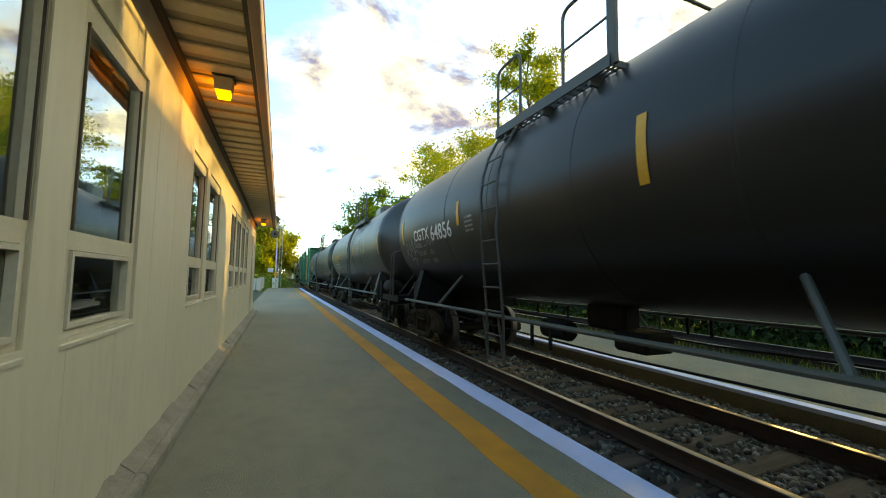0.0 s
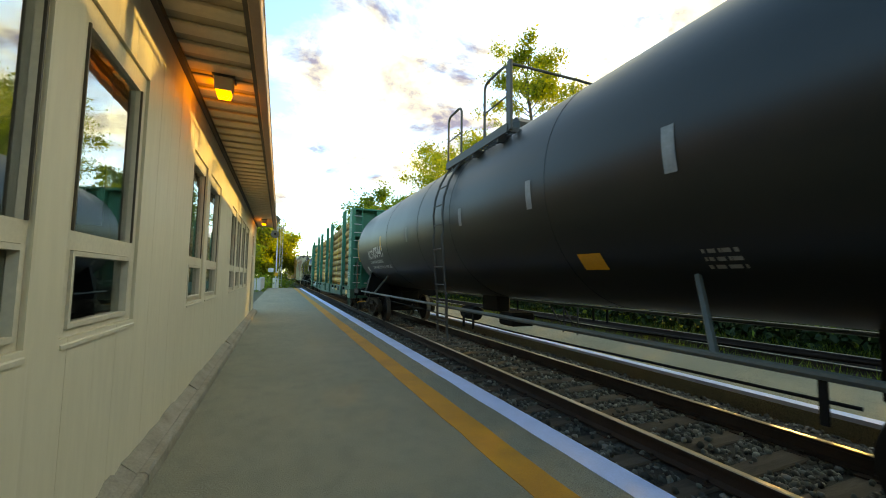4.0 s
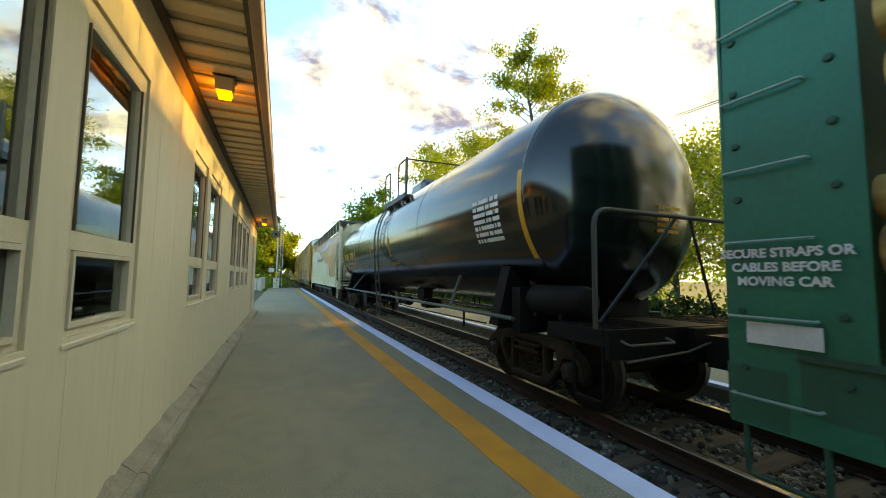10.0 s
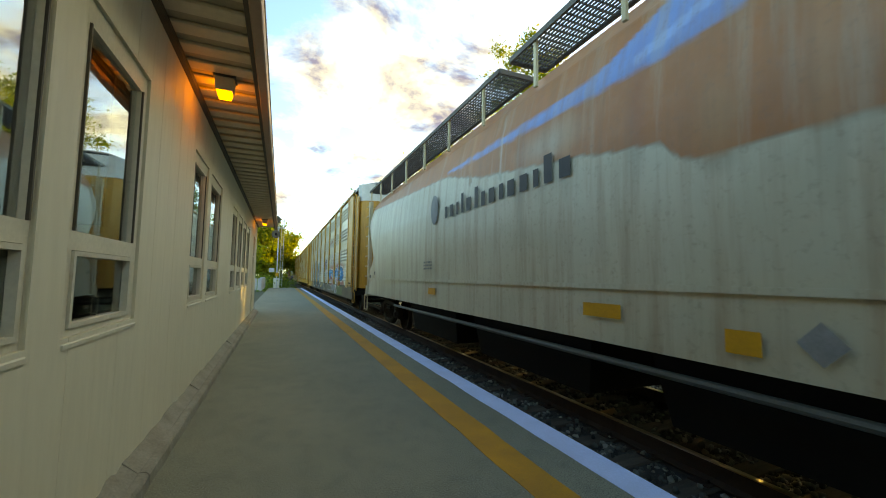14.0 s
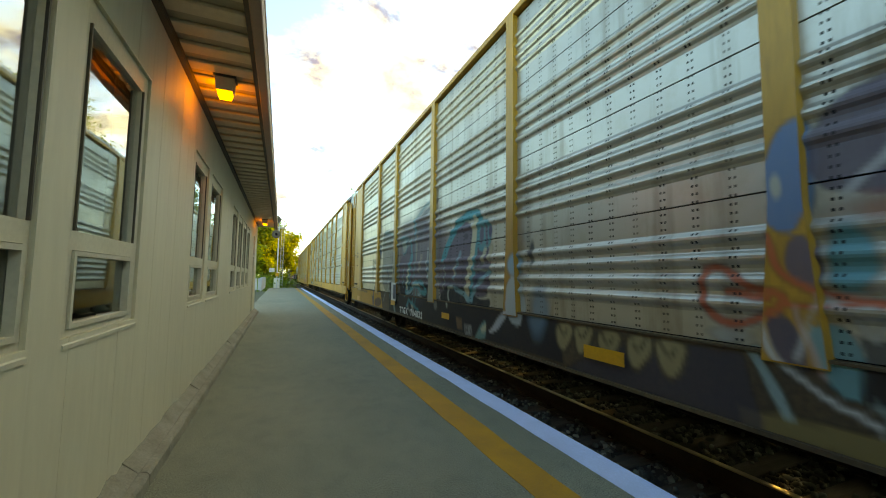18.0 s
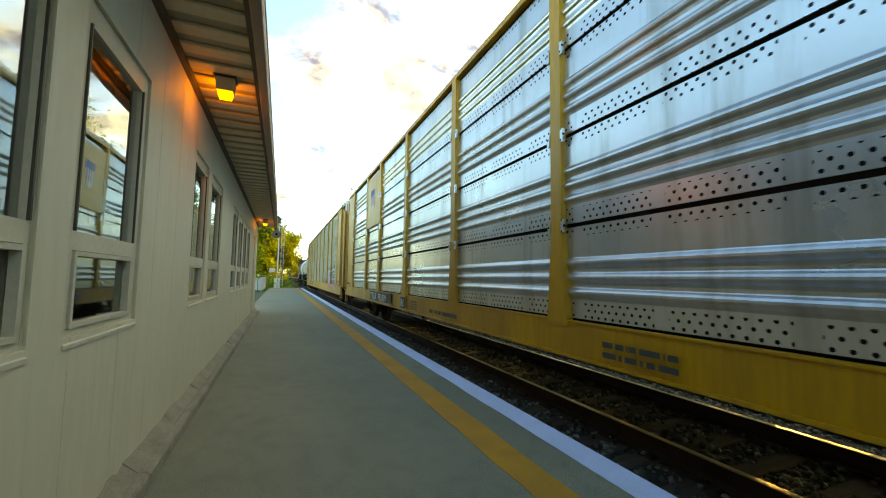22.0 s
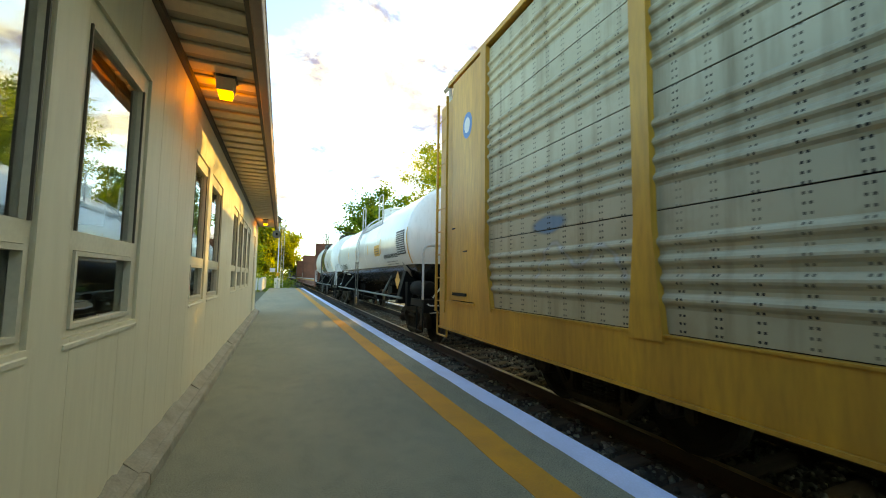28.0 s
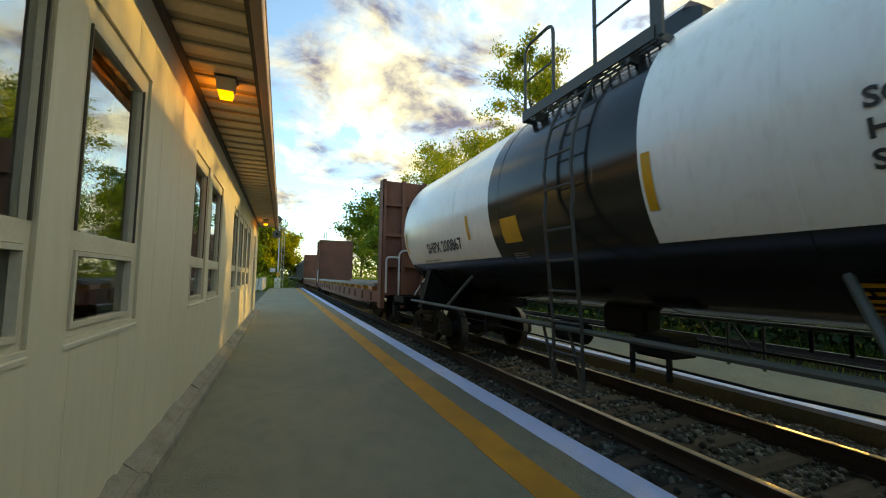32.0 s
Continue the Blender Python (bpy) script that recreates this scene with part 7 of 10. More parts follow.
tag_three += [("area", GREYISH, 0.9, FILL), ("oval", PINK, 0.8, 4.6, 1.16, 2.3, 0.30, 0.7), ("oval", BLUSH, 0.6, 5.7, 1.55, 0.6, 0.3, 0.7),
              ("line", DARK, 0.95, [(6.36, 1.99), (5.52, 2.11), (4.86, 2.25)], 0.05), ("line", DARK, 0.95, [(4.64, 1.97), (4.03, 2.07), (3.5, 2.19), (3.25, 2.28)], 0.05),
              ("area", DARK, 0.97, [(3.29, 2.28), (3.16, 2.20), (3.25, 2.03), (3.4, 1.97)]), ("area", DARK, 0.97, [(3.50, 1.89), (3.31, 1.91), (3.42, 1.80), (3.5, 1.64), (3.62, 1.72)]), ("area", DARK, 0.97, [(3.28, 1.61), (3.13, 1.60), (3.19, 1.47), (3.51, 1.41), (3.66, 1.43), (3.41, 1.55)]),
              ("area", DARK, 0.95, [(4.41, 1.88), (4.28, 1.86), (4.23, 1.47), (4.37, 1.18), (4.53, 1.53)]), ("area", DARK, 0.95, [(4.06, 1.94), (3.90, 1.93), (4.0, 1.44), (3.84, 1.22), (4.08, 1.20), (4.14, 1.60)]), ("area", DARK, 0.95, [(3.8, 1.83), (3.70, 1.66), (3.84, 1.58)]), ("area", DARK, 0.95, [(5.01, 2.26), (4.75, 2.31), (5.04, 1.84), (5.22, 1.77)]),
              ("line", DARK, 0.9, [(4.66, 1.95), (4.80, 1.60), (4.70, 1.35), (4.85, 1.16)], 0.05), ("line", DARK, 0.9, [(3.20, 1.95), (3.22, 1.84), (3.45, 1.85)], 0.035), ("line", DARK, 0.9, [(3.46, 1.60), (3.24, 1.64), (3.30, 1.53)], 0.035)]
for y, k in ((6.15, 1), (5.85, -1), (5.55, 1), (5.3, -1)):
    tag_three += [("line", DARK, 0.8, round_off([(y + 0.1 * k, 1.98), (y, 1.7), (y + 0.12 * k, 1.5), (y - 0.06, 1.2)], False), 0.07), ("line", PALE, 0.6, [(y - 0.12, 1.9), (y - 0.08, 1.35)], 0.04)]
tag_three += [("line", DARK, 0.95, TAIL + TAIL[:1], 0.07), ("area", GREYISH, 0.97, TAIL), ("area", DARK, 0.97, [(3.50, 1.37), (3.12, 1.40), (3.14, 1.32), (2.94, 1.16), (3.2, 1.2), (3.47, 1.27)]), ("area", PINK, 0.9, [(4.3, 1.26), (3.55, 1.26), (3.2, 1.20), (3.3, 1.14), (4.5, 1.14)]), ("line", BLUSH, 0.8, [(3.5, 1.26), (3.2, 1.24), (3.35, 1.15)], 0.025),
              ("area", DARK, 0.97, [(2.8, 1.13), (2.77, 1.11), (2.6, 1.24), (2.49, 1.25), (2.46, 1.16), (2.13, 1.24), (1.70, 1.32), (1.75, 1.27), (2.09, 1.18), (2.13, 1.09)]), ("area", BLUSH, 0.97, ARROW), ("area", PINK, 0.9, [(2.5, 1.41), (2.14, 1.39), (1.83, 1.33), (2.13, 1.26), (2.41, 1.20)]), ("oval", GREYISH, 0.8, 2.65, 1.36, 0.16, 0.08, 0.6),
              ("line", PALE, 0.95, [(2.77, 1.12), (2.6, 1.26), (2.48, 1.26), (2.45, 1.17), (2.13, 1.25), (1.83, 1.32)], 0.022), ("line", PALE, 0.8, [(3.06, 1.36), (2.99, 1.27), (2.80, 1.14), (2.72, 1.30)], 0.022), ("line", DARK, 0.97, [(2.52, 1.54), (2.12, 1.43), (1.69, 1.32)], 0.04),
              ("oval", PALE, 0.7, 1.90, 1.55, 0.05, 0.10, 0.8), ("oval", PALE, 0.6, 1.74, 1.17, 0.07, 0.10, 0.8)]
# on the sill: a pink band, a black wedge, a thin dark line and grime
tag_three += [("area", PINK, 0.9, [(4.3, 1.03), (2.69, 1.05), (2.69, 0.94), (3.06, 0.90), (3.47, 0.91), (4.21, 0.92)]), ("line", BLUSH, 0.8, [(4.2, 1.06), (2.2, 1.06)], 0.02), ("area", (0.18, 0.03, 0.05), 0.9, [(3.95, 0.99), (3.42, 1.0), (3.42, 0.69), (3.84, 0.69)]), ("area", DARK, 0.95, [(3.05, 0.91), (2.69, 0.94), (2.84, 0.75)]), ("line", PALE, 0.8, [(3.05, 0.91), (2.84, 0.75), (2.76, 0.76)], 0.025), ("area", PINK, 0.7, [(2.21, 1.02), (2.08, 1.01), (2.08, 0.90), (2.21, 0.88)]), ("line", DARK, 0.9, [(2.15, 1.03), (1.65, 0.95)], 0.035),
              ("line", DARK, 0.8, [(2.9, 1.10), (0.4, 1.10)], 0.05), ("oval", (0.10, 0.10, 0.05), 0.6, 5.6, 0.92, 0.5, 0.12, 0.6), ("line", PALE, 0.6, [(6.0, 1.0), (5.4, 0.82), (5.3, 0.98), (5.0, 0.9)], 0.03), ("area", (0.32, 0.32, 0.05), 0.7, [(6.4, 0.98), (6.15, 0.98), (6.1, 0.9), (6.35, 0.88)]), ("line", DARK, 0.9, [(4.75, 1.08), (4.3, 0.76)], 0.03)]
tag_three += [("line", PALE, 0.6, round_off([(23.9, 1.6), (23.6, 2.1), (23.2, 1.6), (22.9, 2.0), (22.6, 1.6)], False), 0.05), ("oval", (0.05, 0.2, 0.4), 0.7, 23.7, 2.2, 0.35, 0.12, 0.3)]


def sprayed(n, l, base):
    """Base colour with the sheet's own sprayed paint over it, thinned a little by wear."""
    a = n.new("ShaderNodeAttribute"); a.attribute_name = "paint"
    z = noise_of(n, l, 5, 6, 0.65, (1, 0.8, 1))
    w = ramp_of(n, l, z.outputs["Fac"], [(0.40, 1.0), (0.85, 0.90)])
    mu = n.new("ShaderNodeMath"); mu.operation = "MULTIPLY"
    l.new(a.outputs["Alpha"], mu.inputs[0]); l.new(w.outputs[0], mu.inputs[1])
    inv = n.new("ShaderNodeMath"); inv.operation = "MULTIPLY_ADD"; inv.inputs[1].default_value, inv.inputs[2].default_value = -1.0, 1.0
    l.new(mu.outputs[0], inv.inputs[0])
    return mix_of(n, l, mu.outputs[0], base, a.outputs["Color"]), inv.outputs[0]


# ---- covered hopper ----
def hopper_mat(name, painted):
    m, n, l, b = nodes_of(name)
    z1 = noise_of(n, l, 0.6, 6, 0.6, (1, 0.7, 1))
    z2 = noise_of(n, l, 2.2, 6, 0.65, (1, 2.2, 0.16))
    z3 = noise_of(n, l, 18, 4, 0.6)
    base = ramp_of(n, l, z1.outputs["Fac"], [(0.35, (0.57, 0.54, 0.40)), (0.7, (0.46, 0.42, 0.29))]).outputs[0]
    if painted:
        base, _ = sprayed(n, l, base)
    pale = ramp_of(n, l, noise_of(n, l, 1.5, 6, 0.65, (1, 2.6, 0.22)).outputs["Fac"], [(0.52, 0.0), (0.72, 0.5)])
    base = mix_of(n, l, pale.outputs[0], base, (0.44, 0.38, 0.27))
    st = ramp_of(n, l, z2.outputs["Fac"], [(0.46, 0.0), (0.72, 0.55)])
    base = mix_of(n, l, st.outputs[0], base, (0.26, 0.14, 0.065))
    f3 = ramp_of(n, l, z3.outputs["Fac"], [(0.55, 0.0), (0.8, 0.4)])
    base = mix_of(n, l, f3.outputs[0], base, (0.2, 0.13, 0.08))
    l.new(base, b.inputs["Base Color"])
    b.inputs["Roughness"].default_value = 0.42
    return m


RUST, OXIDE = (0.40, 0.145, 0.035), (0.22, 0.05, 0.022)
STAINS = [("area", RUST, 0.97, [(18.9, 4.0), (11.6, 3.54), (10.25, 3.21), (7.84, 2.86), (6.97, 2.7), (6.75, 2.52), (6.45, 2.47), (6.21, 2.49), (5.67, 2.48), (4.8, 2.42), (4.1, 2.1), (3.7, 1.5), (1.5, 1.5), (1.4, 2.0), (0.3, 3.4), (0.3, 4.9), (18.9, 4.9)]),
          ("oval", (0.42, 0.21, 0.07), 0.8, 2.6, 1.75, 1.1, 0.5, 0.7), ("oval", (0.40, 0.20, 0.075), 0.7, 6.5, 2.75, 0.25, 0.45, 0.7), ("oval", (0.38, 0.17, 0.06), 0.7, 5.5, 2.8, 0.3, 0.5, 0.8), ("oval", (0.42, 0.38, 0.28), 0.6, 8.5, 3.2, 0.8, 0.3, 0.8), ("oval", (0.40, 0.34, 0.24), 0.6, 4.2, 3.2, 1.0, 0.5, 0.9),
          ("line", DARK, 0.75, round_off([(3.0, 1.85), (2.9, 2.0), (2.8, 1.85), (2.65, 2.0), (2.55, 1.86), (2.4, 1.95), (2.1, 1.97), (1.9, 1.9), (2.1, 1.84), (2.35, 1.88), (1.75, 1.92)], False), 0.022), ("oval", OXIDE, 0.8, 1.2, 3.5, 0.9, 1.1, 0.8), ("oval", OXIDE, 0.6, 2.3, 2.7, 0.5, 0.9, 0.9), ("oval", OXIDE, 0.5, 3.2, 4.0, 1.2, 0.5, 0.9),
          ("area", (0.12, 0.28, 0.60), 0.9, round_off([(11.6, 3.58), (9.28, 3.52), (7.53, 3.47), (6.85, 3.47), (6.33, 3.5), (5.8, 3.75), (5.2, 4.1), (6.4, 4.4), (7.09, 4.0), (7.33, 3.88), (7.74, 3.69), (9.29, 3.66), (11.6, 3.66)])),
          ("line", (0.30, 0.45, 0.70), 0.6, [(7.2, 3.6), (6.6, 3.75), (6.1, 4.0)], 0.12), ("line", (0.48, 0.46, 0.36), 0.6, [(9.6, 4.0), (9.5, 3.0)], 0.05), ("line", (0.44, 0.22, 0.08), 0.6, [(10.6, 4.0), (10.5, 3.2)], 0.12)]
for k, y in enumerate((2.0, 2.5, 3.1, 3.9, 4.5, 5.2, 5.9, 7.2, 8.1, 9.0)):
    STAINS.append(("oval", OXIDE if k % 2 else (0.45, 0.30, 0.16), 0.35, y, 2.9 + 0.3 * math.sin(k), 0.13, 0.9, 0.9))


M["walk_grey"] = mat("walk_grey", (0.15, 0.15, 0.14), (0.09, 0.075, 0.06), 0.7, 0.2, amount=0.5)
M["hopper"] = hopper_mat("hopper_paint", False)
M["hopper_flank"] = hopper_mat("hopper_flank_paint", True)
M["hopper_end"] = mat("hopper_end", (0.64, 0.58, 0.40), (0.28, 0.20, 0.10), 0.5, fine=22, coarse=1.4, amount=0.6, bump=0.1, stretch=(1, 1, 0.3))


def hopper_car():
    LN = 18.9
    hw = 1.46
    car = thing("hopper_car", "pale grey covered hopper car with rusty stains and roof walk", "hopper car", "cars of the freight train")
    # rounded cross-section from side sill to roof
    sec = [(-hw, 1.50), (-hw - 0.02, 2.2), (-hw - 0.01, 2.9), (-hw + 0.05, 3.55), (-hw + 0.20, 4.08), (-hw + 0.48, 4.45), (-0.35, 4.66), (0.35, 4.66), (hw - 0.48, 4.45), (hw - 0.20, 4.08), (hw - 0.05, 3.55), (hw + 0.01, 2.9), (hw + 0.02, 2.2), (hw, 1.50)]
    bm = bmesh.new()
    def ring(y, cut=None):
        return [bm.verts.new((x * 0.978, y, z)) for x, z in sec]
    body_y = [1.55, 4.0, 7.0, 10.0, 13.0, 15.5, LN - 1.55]
    rings = [ring(y) for y in body_y]
    for A, B in zip(rings, rings[1:]):
        for i in range(len(sec) - 1):
            bm.faces.new((A[i], B[i], B[i + 1], A[i + 1]))
    # ends: upper part upright over the platform, the lower part sloping in
    for r, d, ye in ((rings[0], -1, 0.35), (rings[-1], 1, LN - 0.35)):
        up = [bm.verts.new((x * 0.963, ye, max(z, 3.35) if z >= 3.3 else 3.35)) for x, z in sec]
        k = len(sec)
        for i in range(k - 1):
            q = (r[i], r[i + 1], up[i + 1], up[i])
            try:
                bm.faces.new(q)
            except ValueError:
                pass
        bm.faces.new(up)
        bm.faces.new((r[0], up[0], up[-1], r[-1]))
    bmesh.ops.remove_doubles(bm, verts=bm.verts, dist=0.002)
    part("hopper_body", bm, M["hopper"], car, smooth=True)
    # near flank in one finely cut skin that carries stains and stripe
    flank = []
    for (x0, z0), (x1, z1) in zip(sec[:6], sec[1:7]):
        k = max(1, round(math.hypot(x1 - x0, z1 - z0) / 0.04))
        flank += [(x0 + (x1 - x0) * i / k, z0 + (z1 - z0) * i / k) for i in range(k)]
    n = 440
    def start(z):
        return 1.56 if z < 2.1 else max(0.42, 1.56 - 1.14 * (z - 2.1) / 1.3)
    V = [(x - 0.004, start(z) + (LN - 2 * start(z)) * i / n, z + 0.003) for x, z in flank for i in range(n + 1)]
    F = [(j * (n + 1) + i, j * (n + 1) + i + 1, (j + 1) * (n + 1) + i + 1, (j + 1) * (n + 1) + i) for j in range(len(flank) - 1) for i in range(n)]
    me = mesh_np("side_skin", V, F, M["hopper_flank"], smooth=True)
    coloured(me, np.array([(v[1], v[2]) for v in V]), STAINS)
    new("side_skin", me).parent = car
    # slope sheets and gussets at the ends
    for ye, d in ((0.0, 1), (LN, -1)):
        bm = bmesh.new()
        extrude(bm, [(ye + d * 0.40, 3.35), (ye + d * 0.46, 3.35), (ye + d * 2.9, 1.35), (ye + d * 2.8, 1.35)], "x", -hw + 0.04, hw - 0.04)
        part("slope_sheet", bm, M["hopper_end"], car)
        for x in (-0.95, -0.35, 0.35, 0.95):
            bm = bmesh.new()
            extrude(bm, [(ye + d * 0.30, 3.33), (ye + d * 0.42, 3.33), (ye + d * 2.6, 1.45), (ye + d * 2.45, 1.42)], "x", x - 0.04, x + 0.04)
            part("slope_rib", bm, M["hopper_end"], car)
        for x in (-1.05, -0.55, 0.0, 0.55, 1.05):
            part("end_rib", boxes((x - 0.03, x + 0.03, *sorted((ye + d * 0.27, ye + d * 0.36)), 3.36, 4.15)), M["hopper_end"], car)
        for x in (-hw + 0.12, hw - 0.12):
            part("corner_post", boxes((x - 0.07, x + 0.07, *sorted((ye + d * 0.02, ye + d * 0.14)), 0.95, 4.35), bev=0.01), M["hopper_end"], car)
        for s in (-1, 1):
            bm = bmesh.new()
            extrude(bm, [(ye + d * p, q) for p, q in ((0.60, 1.20), (1.57, 1.20), (1.57, 2.32), (1.22, 2.32), (0.92, 1.95), (0.60, 1.84))], "x", *sorted((s * (hw - 0.012), s * (hw - 0.03))))
            part("shear_plate", bm, M["hopper_end"], car)
        for y, z, w in ((1.46, 1.66, 0.11), (0.86, 1.55, 0.2)):
            a, b = sorted((ye + d * y, ye + d * (y - w)))
            part("data_plate", boxes((-hw + 0.004, -hw + 0.012, a, b, z, z + 0.10)), M["trim_grey"], car, "small dark data plate")
        for x in (-0.42, 0.42):
            part("centre_post", boxes((x - 0.06, x + 0.06, *sorted((ye + d * 0.2, ye + d * 0.32)), 1.1, 2.25), bev=0.01), M["hopper_end"], car)
        part("end_sill", boxes((-hw, hw, *sorted((ye, ye + d * 0.18)), 0.90, 1.15), bev=0.01), M["hopper_end"], car)
        part("end_platform", boxes((-hw + 0.05, hw - 0.05, *sorted((ye + d * 0.18, ye + d * 1.5)), 1.08, 1.14)), M["hopper_end"], car)
        # end ladder and side ladder
        for zi in range(9):
            z = 1.25 + zi * 0.36
            part("ladder_rung", tube(bmesh.new(), [(-hw + 0.15, ye, z), (-hw + 0.68, ye, z)], 0.013, 6), M["hopper_end"], car)
            part("ladder_rung", tube(bmesh.new(), [(-hw - 0.03, ye + d * 0.05, z), (-hw - 0.03, ye + d * 0.58, z)], 0.013, 6), M["hopper_end"], car)
        part("ladder_stile", boxes((-hw + 0.66, -hw + 0.72, *sorted((ye - d * 0.02, ye + d * 0.03)), 0.95, 4.3)), M["hopper_end"], car)
        part("ladder_stile", boxes((-hw - 0.05, -hw - 0.01, *sorted((ye + d * 0.55, ye + d * 0.60)), 1.0, 3.3)), M["hopper_end"], car)
        stirrup(car, -hw + 0.02, ye - d * 0.16 - (0.46 if d < 0 else 0), 0.46, 0.95, 0.42, mm=M["hopper_end"])
        stirrup(car, hw - 0.02, ye + d * 0.05 - (0.5 if d < 0 else 0), 0.5, 0.95, 0.30, mm=M["hopper_end"])
        bm = bmesh.new()
        extrude(bm, [(ye + d * 0.5, 1.14), (ye + d * 1.4, 1.14), (ye + d * 1.4, 1.5), (ye + d * 1.0, 1.9), (ye + d * 0.5, 1.5)], "x", -0.5, 0.15)
        lathe(bm, [(-0.9, 0.02), (-0.9, 0.2), (0.2, 0.2), (0.2, 0.02)], "x", (0, ye + d * 0.8, 1.62), 16)
        part("brake_equipment", bm, M["hopper_end"], car)
        # black boxes added in place of the shaded voids among the brake gear
        dark = boxes((-0.45, -0.10, *sorted((ye + d * 0.34, ye + d * 0.48)), 1.2, 1.75), (-0.05, 0.25, *sorted((ye + d * 0.30, ye + d * 0.5)), 1.15, 1.42), (-0.75, -0.55, *sorted((ye + d * 0.36, ye + d * 0.55)), 1.3, 1.5), bev=0.03)
        part("brake_valve", dark, M["steel_black"], car, "black brake valve")
        for k in range(4):
            part("brake_line", tube(bmesh.new(), bend([(-1.2, ye + d * (0.26 + 0.05 * k), 1.22 + 0.09 * k), (-0.5 + 0.15 * k, ye + d * 0.3, 1.28 + 0.1 * k), (-0.3 + 0.2 * k, ye + d * 0.32, 1.9 - 0.12 * k), (0.3 + 0.1 * k, ye + d * 0.3, 1.7 - 0.1 * k)], 0.08, 3), 0.016, 6), M["steel_black"] if k % 2 else M["hopper_end"], car)
        part("brake_chain", tube(bmesh.new(), [(0.62, ye + d * 0.02, 2.3), (0.5, ye + d * 0.05, 1.7), (0.42, ye + d * 0.1, 1.15)], 0.022, 6), M["steel_black"], car)
        part("brake_step", grating(bmesh.new(), 0.0, 1.3, *sorted((ye - d * 0.30, ye - d * 0.01)), 1.16, 0.05), M["steel_black"], car, "dark grating brake step")
    # side sill
    for s in (-1, 1):
        bm = bmesh.new()
        x = s * hw
        extrude(bm, [(0.05, 0.98), (LN - 0.05, 0.98), (LN - 0.05, 1.25), (LN - 1.3, 1.50), (1.3, 1.50), (0.05, 1.25)], "x", *sorted((x, x - s * 0.06)))
        box(bm, *sorted((x + s * 0.03, x - s * 0.06)), 1.3, LN - 1.3, 1.49, 1.54)
        part("side_sill", bm, M["hopper"], car)
        bm = bmesh.new()
        tube(bm, [(s * (hw - 0.1), 3.6, 0.80), (s * (hw - 0.1), LN - 3.6, 0.80)], 0.035, 8)
        part("brake_pipe", bm, M["pipe_grey"], car)
    # discharge hoppers below
    for y in (4.6, 8.1, 11.6):
        bm = bmesh.new()
        t4 = [(-1.3, y - 0.2), (1.3, y - 0.2), (1.3, y + 2.8), (-1.3, y + 2.8)]
        b4 = [(-1.1, y + 0.1), (1.1, y + 0.1), (1.1, y + 2.6), (-1.1, y + 2.6)]
        A = [bm.verts.new((p[0], p[1], 1.45)) for p in t4]
        B = [bm.verts.new((p[0], p[1], 0.30)) for p in b4]
        for i in range(4):
            bm.faces.new((A[i], A[(i + 1) % 4], B[(i + 1) % 4], B[i]))
        bm.faces.new(B); bm.faces.new(A)
        part("discharge_chute", bm, M["steel_black"], car)
    # roof walk on brackets
    for x0, x1 in ((-hw + 0.04, -hw + 0.64), (hw - 0.64, hw - 0.04)):
        for y0 in (0.2, 9.6):
            part("roof_walk", grating(bmesh.new(), x0, x1, y0, y0 + 9.1, 4.72, 0.05), M["walk_grey"], car, "open grating roof walk")
    part("roof_walk", grating(bmesh.new(), -hw + 0.75, hw - 0.75, 0.2, 0.9, 4.72, 0.05), M["walk_grey"], car, "open grating roof walk")
    for i in range(14):
        y = 0.35 + i * (LN - 0.7) / 13
        for s in (-1, 1):
            part("walk_bracket", boxes((*sorted((s * (hw - 0.05), s * (hw - 0.09))), y - 0.025, y + 0.025, 4.05, 4.70)), M["hopper_end"], car)
    for i in range(5):
        y = 2.2 + i * 3.3
        part("roof_hatch", boxes((-0.4, 0.4, y, y + 1.8, 4.64, 4.74), bev=0.02), M["hopper_end"], car)
    # marks
    x = -hw - 0.035
    def flat(name, vf, y, z, mm):
        decal(name, wrap_flat(vf[0], y, z, x), vf[1], mm, car)
    flat("data_panel", patch(0.34, 0.34), 3.6, 1.70, M["trim_grey"])
    x -= 0.004
    flat("data_line", bars(0.28, 0.28, 4, 61), 3.57, 1.73, M["decal_grey"])
    x += 0.004
    flat("yellow_stripe", patch(0.07, 1.15, 1, 8), 1.62, 1.60, M["decal_yellow"])
    for y, z, w in ((7.85, 1.22, 0.47), (6.5, 1.09, 0.22), (12.3, 1.24, 0.4), (3.9, 1.22, 0.3)):
        flat("yellow_panel", patch(w, 0.13 if w > 0.25 else 0.16), y, z, M["decal_yellow"])
    q = [Vector((0.12, 0, 0)), Vector((0, 0.13, 0)), Vector((-0.12, 0, 0)), Vector((0, -0.13, 0))]
    decal("placard", wrap_flat(q, 5.98, 1.22, x), [(0, 1, 2, 3)], M["decal_grey"], car, "grey diamond placard")
    flat("data_line", bars(0.5, 0.2, 3, 62), 12.6, 1.75, M["decal_grey"])
    flat("data_line", bars(0.9, 0.12, 2, 63), 4.8, 1.72, M["decal_grey"])
    # faded company mark: an oval and a plain bar of dark letters' height
    oval = [Vector((0.2 * math.cos(t), 0.3 * math.sin(t), 0)) for t in (2 * math.pi * i / 20 for i in range(20))]
    decal("company_mark", wrap_flat(oval, 12.0, 2.95, x - 0.004), [tuple(range(20))], M["decal_grey"], car, "faded oval mark")
    rng = random.Random(4)
    u = 0.0
    vs, fs = [], []
